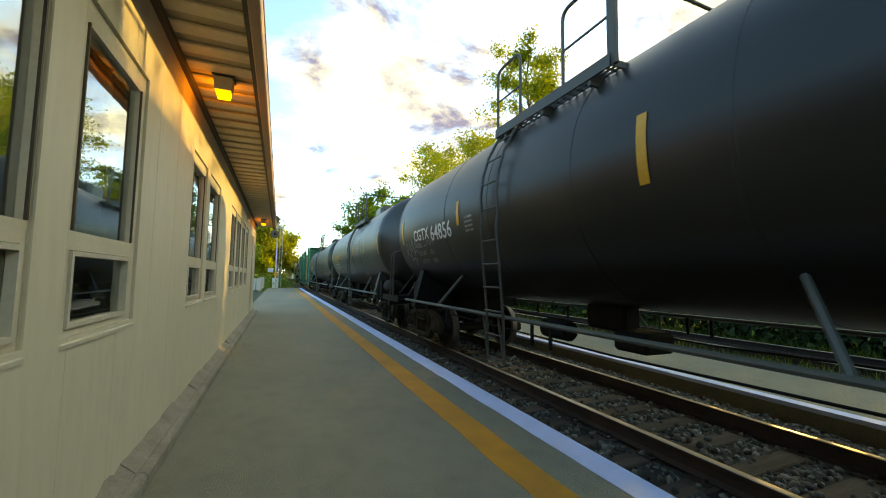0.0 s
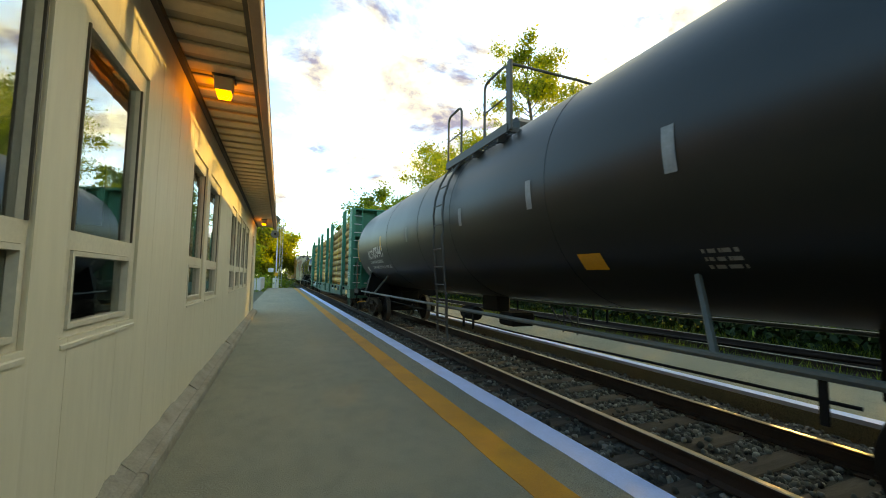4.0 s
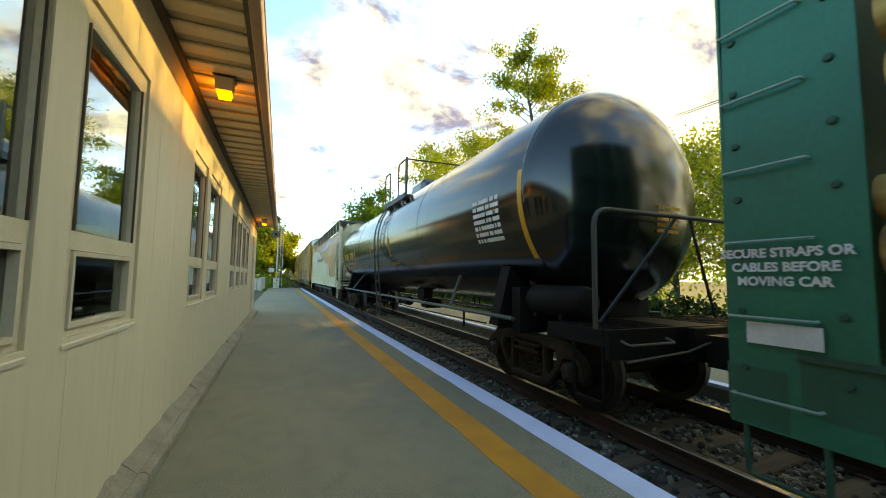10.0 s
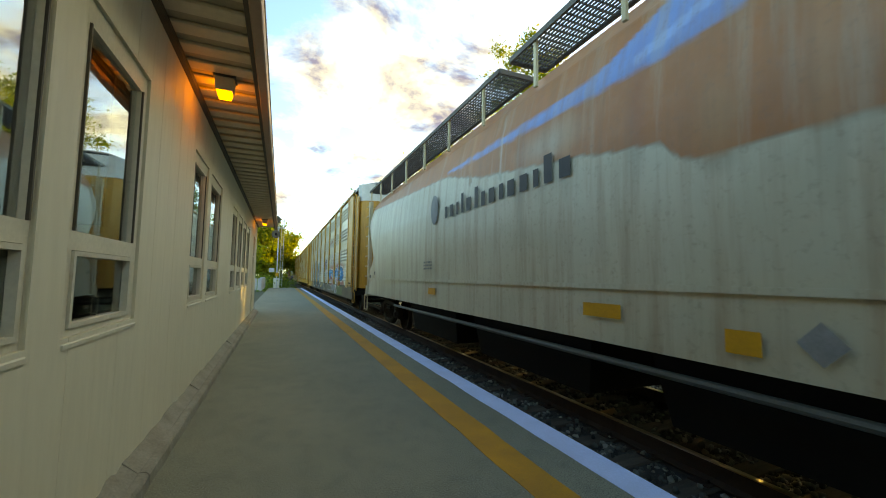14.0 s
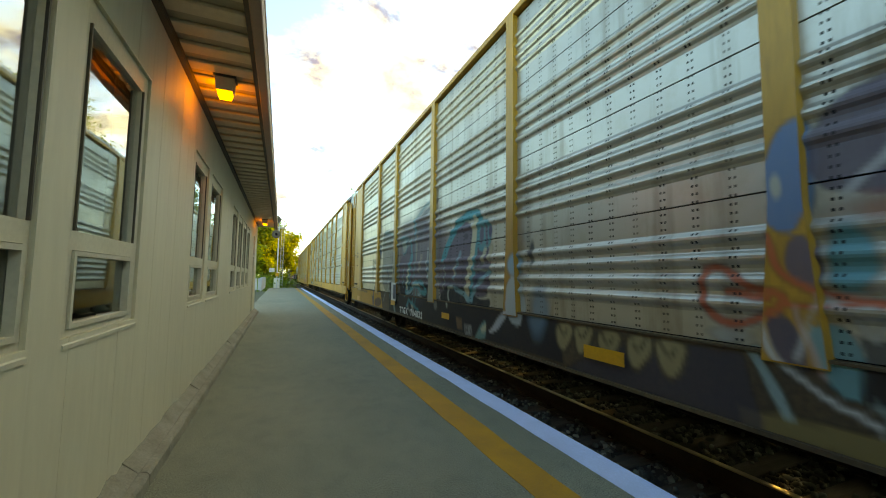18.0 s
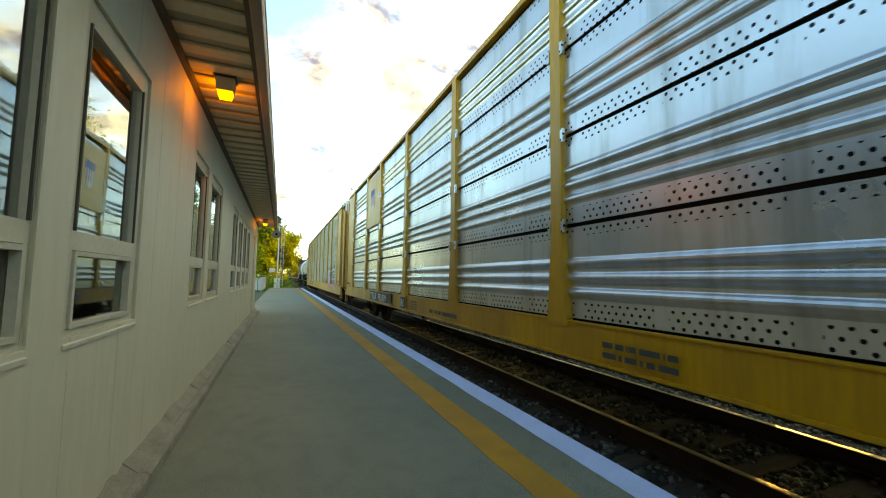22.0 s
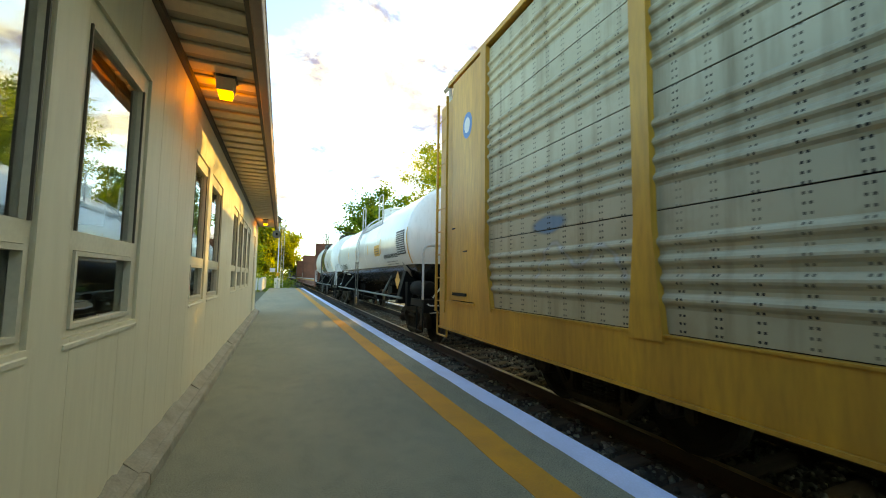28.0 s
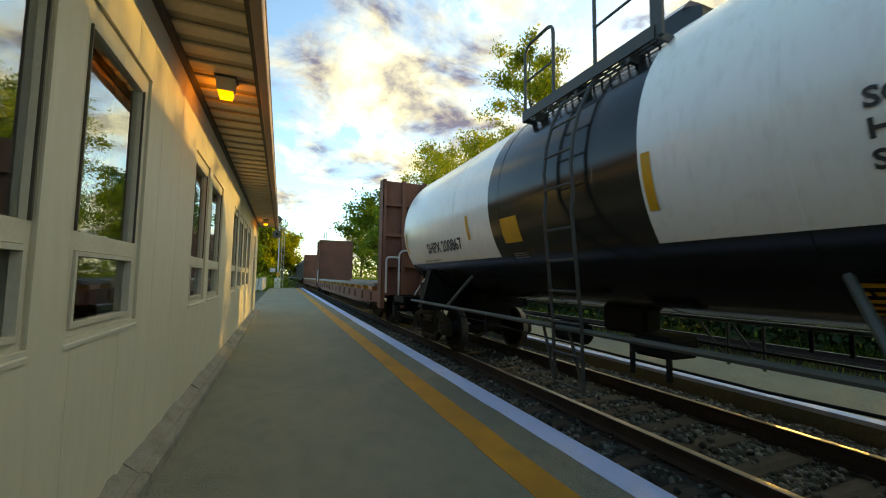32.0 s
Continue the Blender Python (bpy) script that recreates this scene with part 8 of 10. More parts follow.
    while u < 3.5:
        w = rng.uniform(0.13, 0.26)
        o = len(vs)
        q, f = patch(w * 0.72, rng.choice((0.22, 0.22, 0.34)))
        vs += [v + Vector((u, 0, 0)) for v in q]; fs += [tuple(i + o for i in g) for g in f]
        u += w + 0.06
    decal("company_mark", wrap_flat(vs, 11.45, 2.70, x - 0.006), fs, M["trim_grey"], car, "dark faded company lettering as plain bars")
    vs, fs = words("CCLX", 0.2, 0.004)
    decal("lettering", [Vector((-0.32 + v.x, 0.335, 3.95 + v.y)) for v in vs], fs, M["trim_grey"], car)
    vs, fs = words("52019", 0.2, 0.004)
    decal("lettering", [Vector((-0.32 + v.x, 0.335, 3.70 + v.y)) for v in vs], fs, M["trim_grey"], car)
    brake_wheel(car, 0.66, -0.10, 2.62, 0.32, gear=M["hopper_end"])
    running_gear(car, 1.9, LN - 1.9, -0.7, LN + 0.7)
    for a, b in ((-0.75, 2.6), (LN - 2.6, LN + 0.75)):
        part("stub_sill", boxes((-0.28, 0.28, a, b, 0.74, 1.06)), M["steel_black"], car)
    CARS.append((car, at(3.80, 12.7)))


hopper_car()


# ---- autoracks ----
def galv_mat(name, tone, dirt, blobs=(), metal=0.85, rough=0.32, rows=False):
    m, n, l, b = nodes_of(name)
    z1 = noise_of(n, l, 0.55, 5, 0.6, (1, 0.6, 1.2))
    z2 = noise_of(n, l, 7, 5, 0.65, (1, 0.5, 0.35))
    base = ramp_of(n, l, z1.outputs["Fac"], [(0.3, tone), (0.72, tuple(c * 0.78 for c in tone))]).outputs[0]
    f2 = ramp_of(n, l, z2.outputs["Fac"], [(0.5, 0.0), (0.8, 0.5)])
    base = mix_of(n, l, f2.outputs[0], base, dirt)
    run = noise_of(n, l, 2.2, 6, 0.6, (1, 2.6, 0.22))      # grime washed down the sheets
    f3 = ramp_of(n, l, run.outputs["Fac"], [(0.5, 0.0), (0.74, 0.65)])
    base = mix_of(n, l, f3.outputs[0], base, tuple(c * 0.6 for c in dirt))
    bare = None
    if blobs:
        base, bare = sprayed(n, l, base)
    # punched vent holes in short rows
    tc = n.new("ShaderNodeTexCoord")
    s = n.new("ShaderNodeSeparateXYZ"); l.new(tc.outputs["Object"], s.inputs[0])
    def fract(src, k, off=0.0):
        a = n.new("ShaderNodeMath"); a.operation = "MULTIPLY_ADD"; a.inputs[1].default_value, a.inputs[2].default_value = k, off
        l.new(src, a.inputs[0])
        f = n.new("ShaderNodeMath"); f.operation = "FRACT"; l.new(a.outputs[0], f.inputs[0])
        return f.outputs[0]
    def under(src, k):
        q = n.new("ShaderNodeMath"); q.operation = "LESS_THAN"; q.inputs[1].default_value = k
        l.new(src, q.inputs[0])
        return q.outputs[0]
    def both(p, q):
        r = n.new("ShaderNodeMath"); r.operation = "MULTIPLY"
        l.new(p, r.inputs[0]); l.new(q, r.inputs[1])
        return r.outputs[0]
    if rows:      # punched holes in two rows along the edges of each sheet
        shift = n.new("ShaderNodeMath"); shift.operation = "MULTIPLY_ADD"; shift.inputs[1].default_value = 0.042
        l.new(under(fract(s.outputs["Z"], 1 / 0.124), 0.5), shift.inputs[0]); l.new(s.outputs["Y"], shift.inputs[2])
        gap = []
        for src, k in ((shift.outputs[0], 0.084), (s.outputs["Z"], 0.062)):
            q = n.new("ShaderNodeMath"); q.operation = "MULTIPLY_ADD"; q.inputs[1].default_value, q.inputs[2].default_value = k, -k / 2
            l.new(fract(src, 1 / k), q.inputs[0])
            w = n.new("ShaderNodeMath"); w.operation = "POWER"; w.inputs[1].default_value = 2.0
            l.new(q.outputs[0], w.inputs[0])
            gap.append(w.outputs[0])
        far = n.new("ShaderNodeMath"); far.operation = "ADD"
        l.new(gap[0], far.inputs[0]); l.new(gap[1], far.inputs[1])
        hole = under(far.outputs[0], 0.0145 ** 2)
        band = n.new("ShaderNodeMath"); band.operation = "COMPARE"; band.inputs[1].default_value, band.inputs[2].default_value = 0.53, 0.345
        l.new(fract(s.outputs["Z"], 1 / 0.98, -1.16 / 0.98), band.inputs[0])
        rim = n.new("ShaderNodeMath"); rim.operation = "SUBTRACT"; rim.inputs[0].default_value = 1.0
        l.new(band.outputs[0], rim.inputs[1])
        slots = both(both(hole, rim.outputs[0]), under(fract(s.outputs["Y"], 1 / 0.92), 0.86))
    # short slots in upright columns
    else:
        slots = both(both(under(fract(s.outputs["Y"], 1 / 0.26), 0.25), under(fract(s.outputs["Y"], 8 / 0.26), 0.55)), under(fract(s.outputs["Z"], 1 / 0.06, 0.25), 0.30))
        skip = ramp_of(n, l, noise_of(n, l, 1.6, 4, 0.6).outputs["Fac"], [(0.34, 0.35), (0.58, 0.95)])
        slots = both(slots, skip.outputs[0])
    base = mix_of(n, l, slots, base, (0.015, 0.015, 0.015))
    l.new(base, b.inputs["Base Color"])
    b.inputs["Metallic"].default_value = metal
    if bare:
        mm = n.new("ShaderNodeMath"); mm.operation = "MULTIPLY"; mm.inputs[1].default_value = metal
        l.new(bare, mm.inputs[0]); l.new(mm.outputs[0], b.inputs["Metallic"])
        b.inputs["Specular IOR Level"].default_value = 0.2
    rr = n.new("ShaderNodeMapRange"); rr.inputs["To Min"].default_value, rr.inputs["To Max"].default_value = rough, rough + 0.18
    l.new(z1.outputs["Fac"], rr.inputs["Value"])
    if bare:
        rg = mix_of(n, l, bare, (0.65, 0.65, 0.65), rr.outputs[0])
        l.new(rg, b.inputs["Roughness"])
    else:
        l.new(rr.outputs[0], b.inputs["Roughness"])
    return m


POSTS = [1.90, 4.60, 6.60, 9.30, 12.15, 14.90, 17.75, 20.45, 22.40, 25.15]


def panel_profile(z0, z1, pitch=0.152, depth=0.034):
    """Rounded ribs of one steel side sheet, in (x, z), with plain perforated bands at its edges."""
    pts = [(0.0, z0)]
    z = z0 + 0.19
    while z + pitch < z1 - 0.15:
        pts += [(depth * q, z + pitch * k) for k, q in ((0.0, 0.0), (0.16, 0.25), (0.30, 0.8), (0.42, 1.0), (0.54, 0.95), (0.66, 0.55), (0.76, 0.1), (0.82, 0.0))]
        z += pitch
    pts += [(0.0, z), (0.0, z1)]
    return pts


def fine_sheet(car, pr, a, b, hw, skin, art):
    """A side sheet cut finely enough to carry sprayed paint."""
    rows = []
    for (x0, z0), (x1, z1) in zip(pr, pr[1:]):
        k = max(1, round(abs(z1 - z0) / 0.02))
        rows += [(x0 + (x1 - x0) * i / k, z0 + (z1 - z0) * i / k) for i in range(k)]
    rows.append(pr[-1])
    n = max(2, int((b - a) / 0.018))
    V = [(-(hw - 0.05 + x), a + (b - a) * i / n, z) for x, z in rows for i in range(n + 1)]
    F = [(j * (n + 1) + i, j * (n + 1) + i + 1, (j + 1) * (n + 1) + i + 1, (j + 1) * (n + 1) + i) for j in range(len(rows) - 1) for i in range(n)]
    o = len(V)
    V += [(-(hw - 0.065), y, z) for y in (a, b) for z in (pr[0][1], pr[-1][1])]
    top = (len(rows) - 1) * (n + 1)
    F += [(0, n, o + 2, o), (top, o + 1, o + 3, top + n)]
    me = mesh_np("side_sheet", V, F, skin)
    coloured(me, np.array([(v[1], v[2]) for v in V]), art)
    new("side_sheet", me).parent = car


def autorack(label, y_place, skin, paint, sill_paint, gapped=True, LN=27.1, flag=None, art=None, sprayed_sill=None, bare=None, sill_lo=0.82, fifth=12.15):
    hw = 1.59
    posts = POSTS[:4] + [fifth] + POSTS[5:]
    car = thing("autorack", label, "autorack", "cars of the freight train")
    z_lo, z_hi = 1.16, 5.08
    # side sheets: four courses in each bay
    cuts = [z_lo + (z_hi - z_lo) * i / 4 for i in range(5)]
    gap = 0.022 if gapped else 0.006
    for s in (-1, 1):
        bays = list(zip(posts, posts[1:]))
        if s > 0:
            bays = [(posts[0], posts[-1])]
        for a, b in bays:
            for z0, z1 in zip(cuts, cuts[1:]):
                pr = panel_profile(z0 + gap, z1 - gap)
                if art and s < 0 and z0 < 4.0:
                    fine_sheet(car, pr, a + 0.02, b - 0.02, hw, skin, art)
                    continue
                bm = bmesh.new()
                front = [[bm.verts.new((s * (hw - 0.05 + x), y, z)) for x, z in pr] for y in (a + 0.02, b - 0.02)]
                for i in range(len(pr) - 1):
                    bm.faces.new((front[0][i], front[0][i + 1], front[1][i + 1], front[1][i]))
                back = [bm.verts.new((s * (hw - 0.065), y, z)) for y in (a + 0.02, b - 0.02) for z in (z0 + gap, z1 - gap)]
                bm.faces.new((front[0][0], front[1][0], back[2], back[0]))
                bm.faces.new((front[0][-1], back[1], back[3], front[1][-1]))
                part("side_sheet", bm, bare or skin, car)
    if flag:
        part("emblem_panel", boxes((-hw - 0.012, -hw + 0.0, flag[0], flag[1], flag[2], flag[3]), bev=0.004), paint, car, "painted steel emblem panel")
    # solid near-black core, painted as the unlit interior behind the gaps
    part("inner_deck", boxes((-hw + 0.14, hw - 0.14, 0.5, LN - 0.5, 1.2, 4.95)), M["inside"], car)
    # posts with flared feet
    for s in (-1, 1):
        for y in posts:
            bm = bmesh.new()
            w = 0.085
            ft = 0.27 if y in (posts[0], posts[-1]) else 0.16      # the feet of the end posts flare most
            extrude(bm, [(y - w, z_hi + 0.05), (y + w, z_hi + 0.05), (y + w, 2.05), (y + ft, 1.10), (y - ft, 1.10), (y - w, 2.05)], "x", *sorted((s * (hw + 0.02), s * (hw - 0.06))))
            part("post", bm, paint, car)
            if art and s < 0:
                zs = [1.11 + 0.03 * i for i in range(50)]
                us = [y - 0.27 + 0.027 * i for i in range(21)]
                half = lambda z: 0.084 if z > 2.05 else 0.084 + (ft - 0.09) * (2.05 - z) / 0.95
                V = [(-hw - 0.023, y + (u - y) / 0.27 * half(z), z) for z in zs for u in us]
                P = np.array([(v[1], v[2]) for v in V])
                if paint_job(P, art)[:, 3].max() > 0.3:
                    F = [(j * 21 + i, j * 21 + i + 1, (j + 1) * 21 + i + 1, (j + 1) * 21 + i) for j in range(49) for i in range(20)]
                    me = mesh_np("post_face", V, F, M["tan_sprayed"])
                    coloured(me, P, art)
                    new("post_face", me).parent = car
            if s < 0 and gapped:
                for z in cuts[1:4]:
                    for q in (-0.11, 0.11):
                        part("sheet_clip", boxes((-hw - 0.03, -hw + 0.0, y + q - 0.021, y + q + 0.021, z - 0.07, z + 0.07)), skin, car)
        # smooth end panels
        for a, b, d in ((0.80, posts[0] - 0.08, 1), (posts[-1] + 0.08, LN - 0.80, -1)):
            pan = part("end_panel", boxes((*sorted((s * (hw - 0.04), s * hw)), a, b, 1.2, z_hi), bev=0.006), paint, car)
            edge = a if d > 0 else b
            # dark strip fills the slot, its shade put into the colour
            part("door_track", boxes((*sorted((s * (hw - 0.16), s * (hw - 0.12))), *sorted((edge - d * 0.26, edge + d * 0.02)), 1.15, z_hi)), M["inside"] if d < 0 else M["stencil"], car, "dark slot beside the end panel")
            if s > 0:
                continue
            for z in (1.42, 1.95, 2.3, 2.95, 3.3, 3.8, 4.35, 4.8):
                part("hinge", boxes((-hw + 0.02, -hw + 0.05, *sorted((edge - d * 0.055, edge + d * 0.02)), z, z + 0.13), bev=0.004), paint, pan)
            part("latch_bar", boxes((-hw - 0.025, -hw, *sorted((edge + d * 0.10, edge + d * 0.62)), 1.28, 1.33), bev=0.004), M["steel_black"], pan, "grimy steel latch bar")
            part("door_stop", boxes((-hw - 0.02, -hw, *sorted((edge + d * 0.50, edge + d * 0.62)), 2.0, 2.02), (-hw - 0.02, -hw, *sorted((edge + d * 0.05, edge + d * 0.16)), 2.42, 2.44)), M["inside"], pan)
            part("step_plate", boxes((-hw - 0.05, -hw + 0.02, *sorted((edge - d * 0.1, edge + d * 0.95)), 1.165, 1.185)), paint, pan)
        for ye, d in ((0.0, 1), (LN, -1)):
            part("ladder_panel", boxes((*sorted((s * (hw - 0.13), s * (hw - 0.09))), *sorted((ye + d * 0.06, ye + d * 0.60)), 1.0, z_hi - 0.15)), paint, car)
            for q in (0.10, 0.54):
                part("ladder_stile", boxes((*sorted((s * (hw - 0.02), s * (hw + 0.02))), *sorted((ye + d * (q - 0.02), ye + d * (q + 0.02))), 0.95, z_hi - 0.1)), paint, car)
            if s < 0:
                z = 1.15
                while z < z_hi - 0.25:
                    part("ladder_rung", tube(bmesh.new(), [(s * hw, ye + d * 0.10, z), (s * hw, ye + d * 0.54, z)], 0.012, 6), paint, car)
                    z += 0.43
            stirrup(car, s * (hw - 0.04), ye + d * 0.08 - (0.46 if d < 0 else 0), 0.46, 0.95, 0.52, mm=paint)
        # side sill, with the deeper middle
        bm = bmesh.new()
        x = s * hw
        extrude(bm, [(0.3, sill_lo), (LN - 0.3, sill_lo), (LN - 0.3, 1.14), (0.3, 1.14)], "x", *sorted((x, x - s * 0.04)))
        part("side_sill", bm, sill_paint, car)
        if art and s < 0:
            k = int((LN - 0.6) / 0.025)
            V = [(x - 0.003, 0.3 + (LN - 0.6) * i / k, sill_lo + 0.002 + (1.136 - sill_lo) * j / 12) for j in range(13) for i in range(k + 1)]
            F = [(j * (k + 1) + i, j * (k + 1) + i + 1, (j + 1) * (k + 1) + i + 1, (j + 1) * (k + 1) + i) for j in range(12) for i in range(k)]
            me = mesh_np("sill_face", V, F, sprayed_sill)
            coloured(me, np.array([(v[1], v[2]) for v in V]), art)
            new("sill_face", me).parent = car
        part("sill_flange", boxes((*sorted((x + s * 0.03, x - s * 0.06)), 0.3, LN - 0.3, sill_lo - 0.03, sill_lo - 0.001)), sill_paint, car)
        part("sill_flange", boxes((*sorted((x + s * 0.015, x - s * 0.06)), 0.3, LN - 0.3, 1.141, 1.158)), sill_paint, car)
        part("top_chord", boxes((*sorted((x + s * 0.02, x - s * 0.08)), 0.6, LN - 0.6, z_hi + 0.03, z_hi + 0.12), bev=0.008), paint, car)
    # roof, with cross ribs
    bm = bmesh.new()
    arc = [(-hw - 0.01, 5.16), (-hw + 0.10, 5.32), (-hw + 0.45, 5.52), (-0.7, 5.64), (0, 5.69), (0.7, 5.64), (hw - 0.45, 5.52), (hw - 0.10, 5.32), (hw + 0.01, 5.16)]
    under = [(x * 0.97, z - 0.05) for x, z in arc[::-1]]
    extrude(bm, arc + under, "y", 0.35, LN - 0.35)
    i = 0.8
    while i < LN - 0.6:
        extrude(bm, [(x * 1.004, z + 0.018) for x, z in arc] + under, "y", i, i + 0.16)
        i += 0.48
    part("roof", bm, M["galv_roof"], car)
    # rounded end doors with a white upper panel
    for ye, d in ((0.0, 1), (LN, -1)):
        for s in (-1, 1):
            bm = bmesh.new()
            pts = [(s * 0.035, ye - d * 0.22), (s * 0.6, ye - d * 0.20), (s * 1.1, ye - d * 0.10), (s * 1.36, ye + d * 0.06), (s * 1.46, ye + d * 0.30)]
            inner = [(p[0] * 0.97, p[1] + d * 0.05) for p in pts[::-1]]
            extrude(bm, pts + inner, "z", 1.12, 4.72)
            door = part("end_door", bm, paint, car)
            ux, uy = Vector((s * 0.6, ye - d * 0.20)), Vector((s * 1.1, ye - d * 0.10))
            def on_door(a, b, z0, z1, out=0.012):
                p, q = ux.lerp(uy, a), ux.lerp(uy, b)
                off = Vector((s * 0.196, -d * 0.98)) * out
                return extrude(bmesh.new(), [tuple(p), tuple(q), tuple(q + off), tuple(p + off)], "z", z0, z1)
            part("hatch", on_door(0.12, 0.62, 1.52, 2.50), paint, door)
            for a, b, z0, z1 in ((0.09, 0.65, 2.50, 2.53), (0.62, 0.66, 1.50, 2.53), (0.09, 0.12, 1.50, 2.53), (0.09, 0.65, 1.49, 1.52)):
                part("hatch_edge", on_door(a, b, z0, z1, 0.018), M["stencil"], door)
            part("door_seam", on_door(0.02, 0.98, 3.72, 3.735, 0.008), M["stencil"], door)
            bm = bmesh.new()
            extrude(bm, pts + inner, "z", 4.73, 5.42)
            part("end_cap", bm, M["decal_white"], car, "white upper end panel")
        # near-black strip painted as the shade between the two doors
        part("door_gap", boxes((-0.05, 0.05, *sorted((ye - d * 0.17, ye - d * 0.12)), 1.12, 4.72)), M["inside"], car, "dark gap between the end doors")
        # shade of the cavity under the doors is put into the sill's black
        part("end_sill", boxes((-hw + 0.05, hw - 0.05, *sorted((ye + d * 0.12, ye + d * 0.4)), 0.82, 1.06), bev=0.01), M["steel_black"], car, "soot-black end sill")
        bm = bmesh.new()
        tube(bm, bend([(-1.3, ye - d * 0.25, 0.86), (-1.3, ye - d * 0.32, 0.70), (-0.6, ye - d * 0.5, 0.70), (-0.2, ye - d * 0.7, 0.9)], 0.06, 3), 0.012, 6)
        part("cut_lever", bm, M["pipe_grey"], car)
    part("centre_sill", boxes((-0.3, 0.3, -0.9, LN + 0.9, 0.62, 1.0), *[(-hw + 0.06, hw - 0.06, y, y + 0.12, 0.84, 1.10) for y in posts]), M["steel_black"], car)
    running_gear(car, 3.6, LN - 3.6, -0.75, LN + 0.75)
    CARS.append((car, y_place))
    return car


def flat_on(car, x):
    def put_flat(name, vf, y, z, mm, label="", dx=0.0):
        return decal(name, wrap_flat(vf[0], y, z, x - dx), vf[1], mm, car, label)
    return put_flat


M["galv_roof"] = mat("galv_roof", (0.46, 0.48, 0.5), (0.3, 0.3, 0.3), 0.4, 0.6, amount=0.5)
M["skin_one"] = galv_mat("sheet_weathered", (0.52, 0.49, 0.42), (0.33, 0.26, 0.17), True, 0.80, 0.30)
M["skin_one_bare"] = galv_mat("sheet_weathered_bare", (0.52, 0.49, 0.42), (0.33, 0.26, 0.17), (), 0.80, 0.30)
M["skin_three_bare"] = galv_mat("sheet_dull_bare", (0.43, 0.385, 0.265), (0.25, 0.20, 0.11), (), 0.28, 0.46)
M["skin_two"] = galv_mat("sheet_bright", (0.62, 0.64, 0.66), (0.46, 0.44, 0.38), (), 0.92, 0.20, True)
M["skin_three"] = galv_mat("sheet_dull", (0.43, 0.385, 0.265), (0.25, 0.20, 0.11), True, 0.28, 0.46)
M["ochre"] = mat("rack_yellow", (0.56, 0.27, 0.006), (0.30, 0.14, 0.010), 0.30, fine=20, coarse=1.3, amount=0.75, bump=0.04, stretch=(1, 1, 0.14), rough2=0.55)
M["tan"] = mat("rack_tan", (0.58, 0.30, 0.034), (0.30, 0.14, 0.018), 0.34, fine=20, coarse=1.3, amount=0.8, bump=0.05, stretch=(1, 1, 0.14), rough2=0.6)
M["tan_sill"] = mat("rack_sill_brown", (0.12, 0.08, 0.038), (0.04, 0.03, 0.022), 0.6, spec=0.25, fine=24, coarse=0.6, amount=0.8, bump=0.06)


def painted_over(m):
    """A copy of a rack paint that also carries sprayed paint."""
    q = m.copy()
    n, l = q.node_tree.nodes, q.node_tree.links
    b = n["Principled BSDF"]
    src = b.inputs["Base Color"].links[0].from_socket
    l.new(sprayed(n, l, src)[0], b.inputs["Base Color"])
    return q


M["decal_ochre"] = mat("decal_ochre", (0.50, 0.34, 0.02), (0.34, 0.22, 0.02), 0.5, amount=0.5, coarse=4)
M["stencil"] = mat("stencil_brown", (0.17, 0.10, 0.03), None, 0.6, amount=0.4)
M["tan_sprayed"] = painted_over(M["tan"])
M["sill_sprayed"] = painted_over(M["tan_sill"])


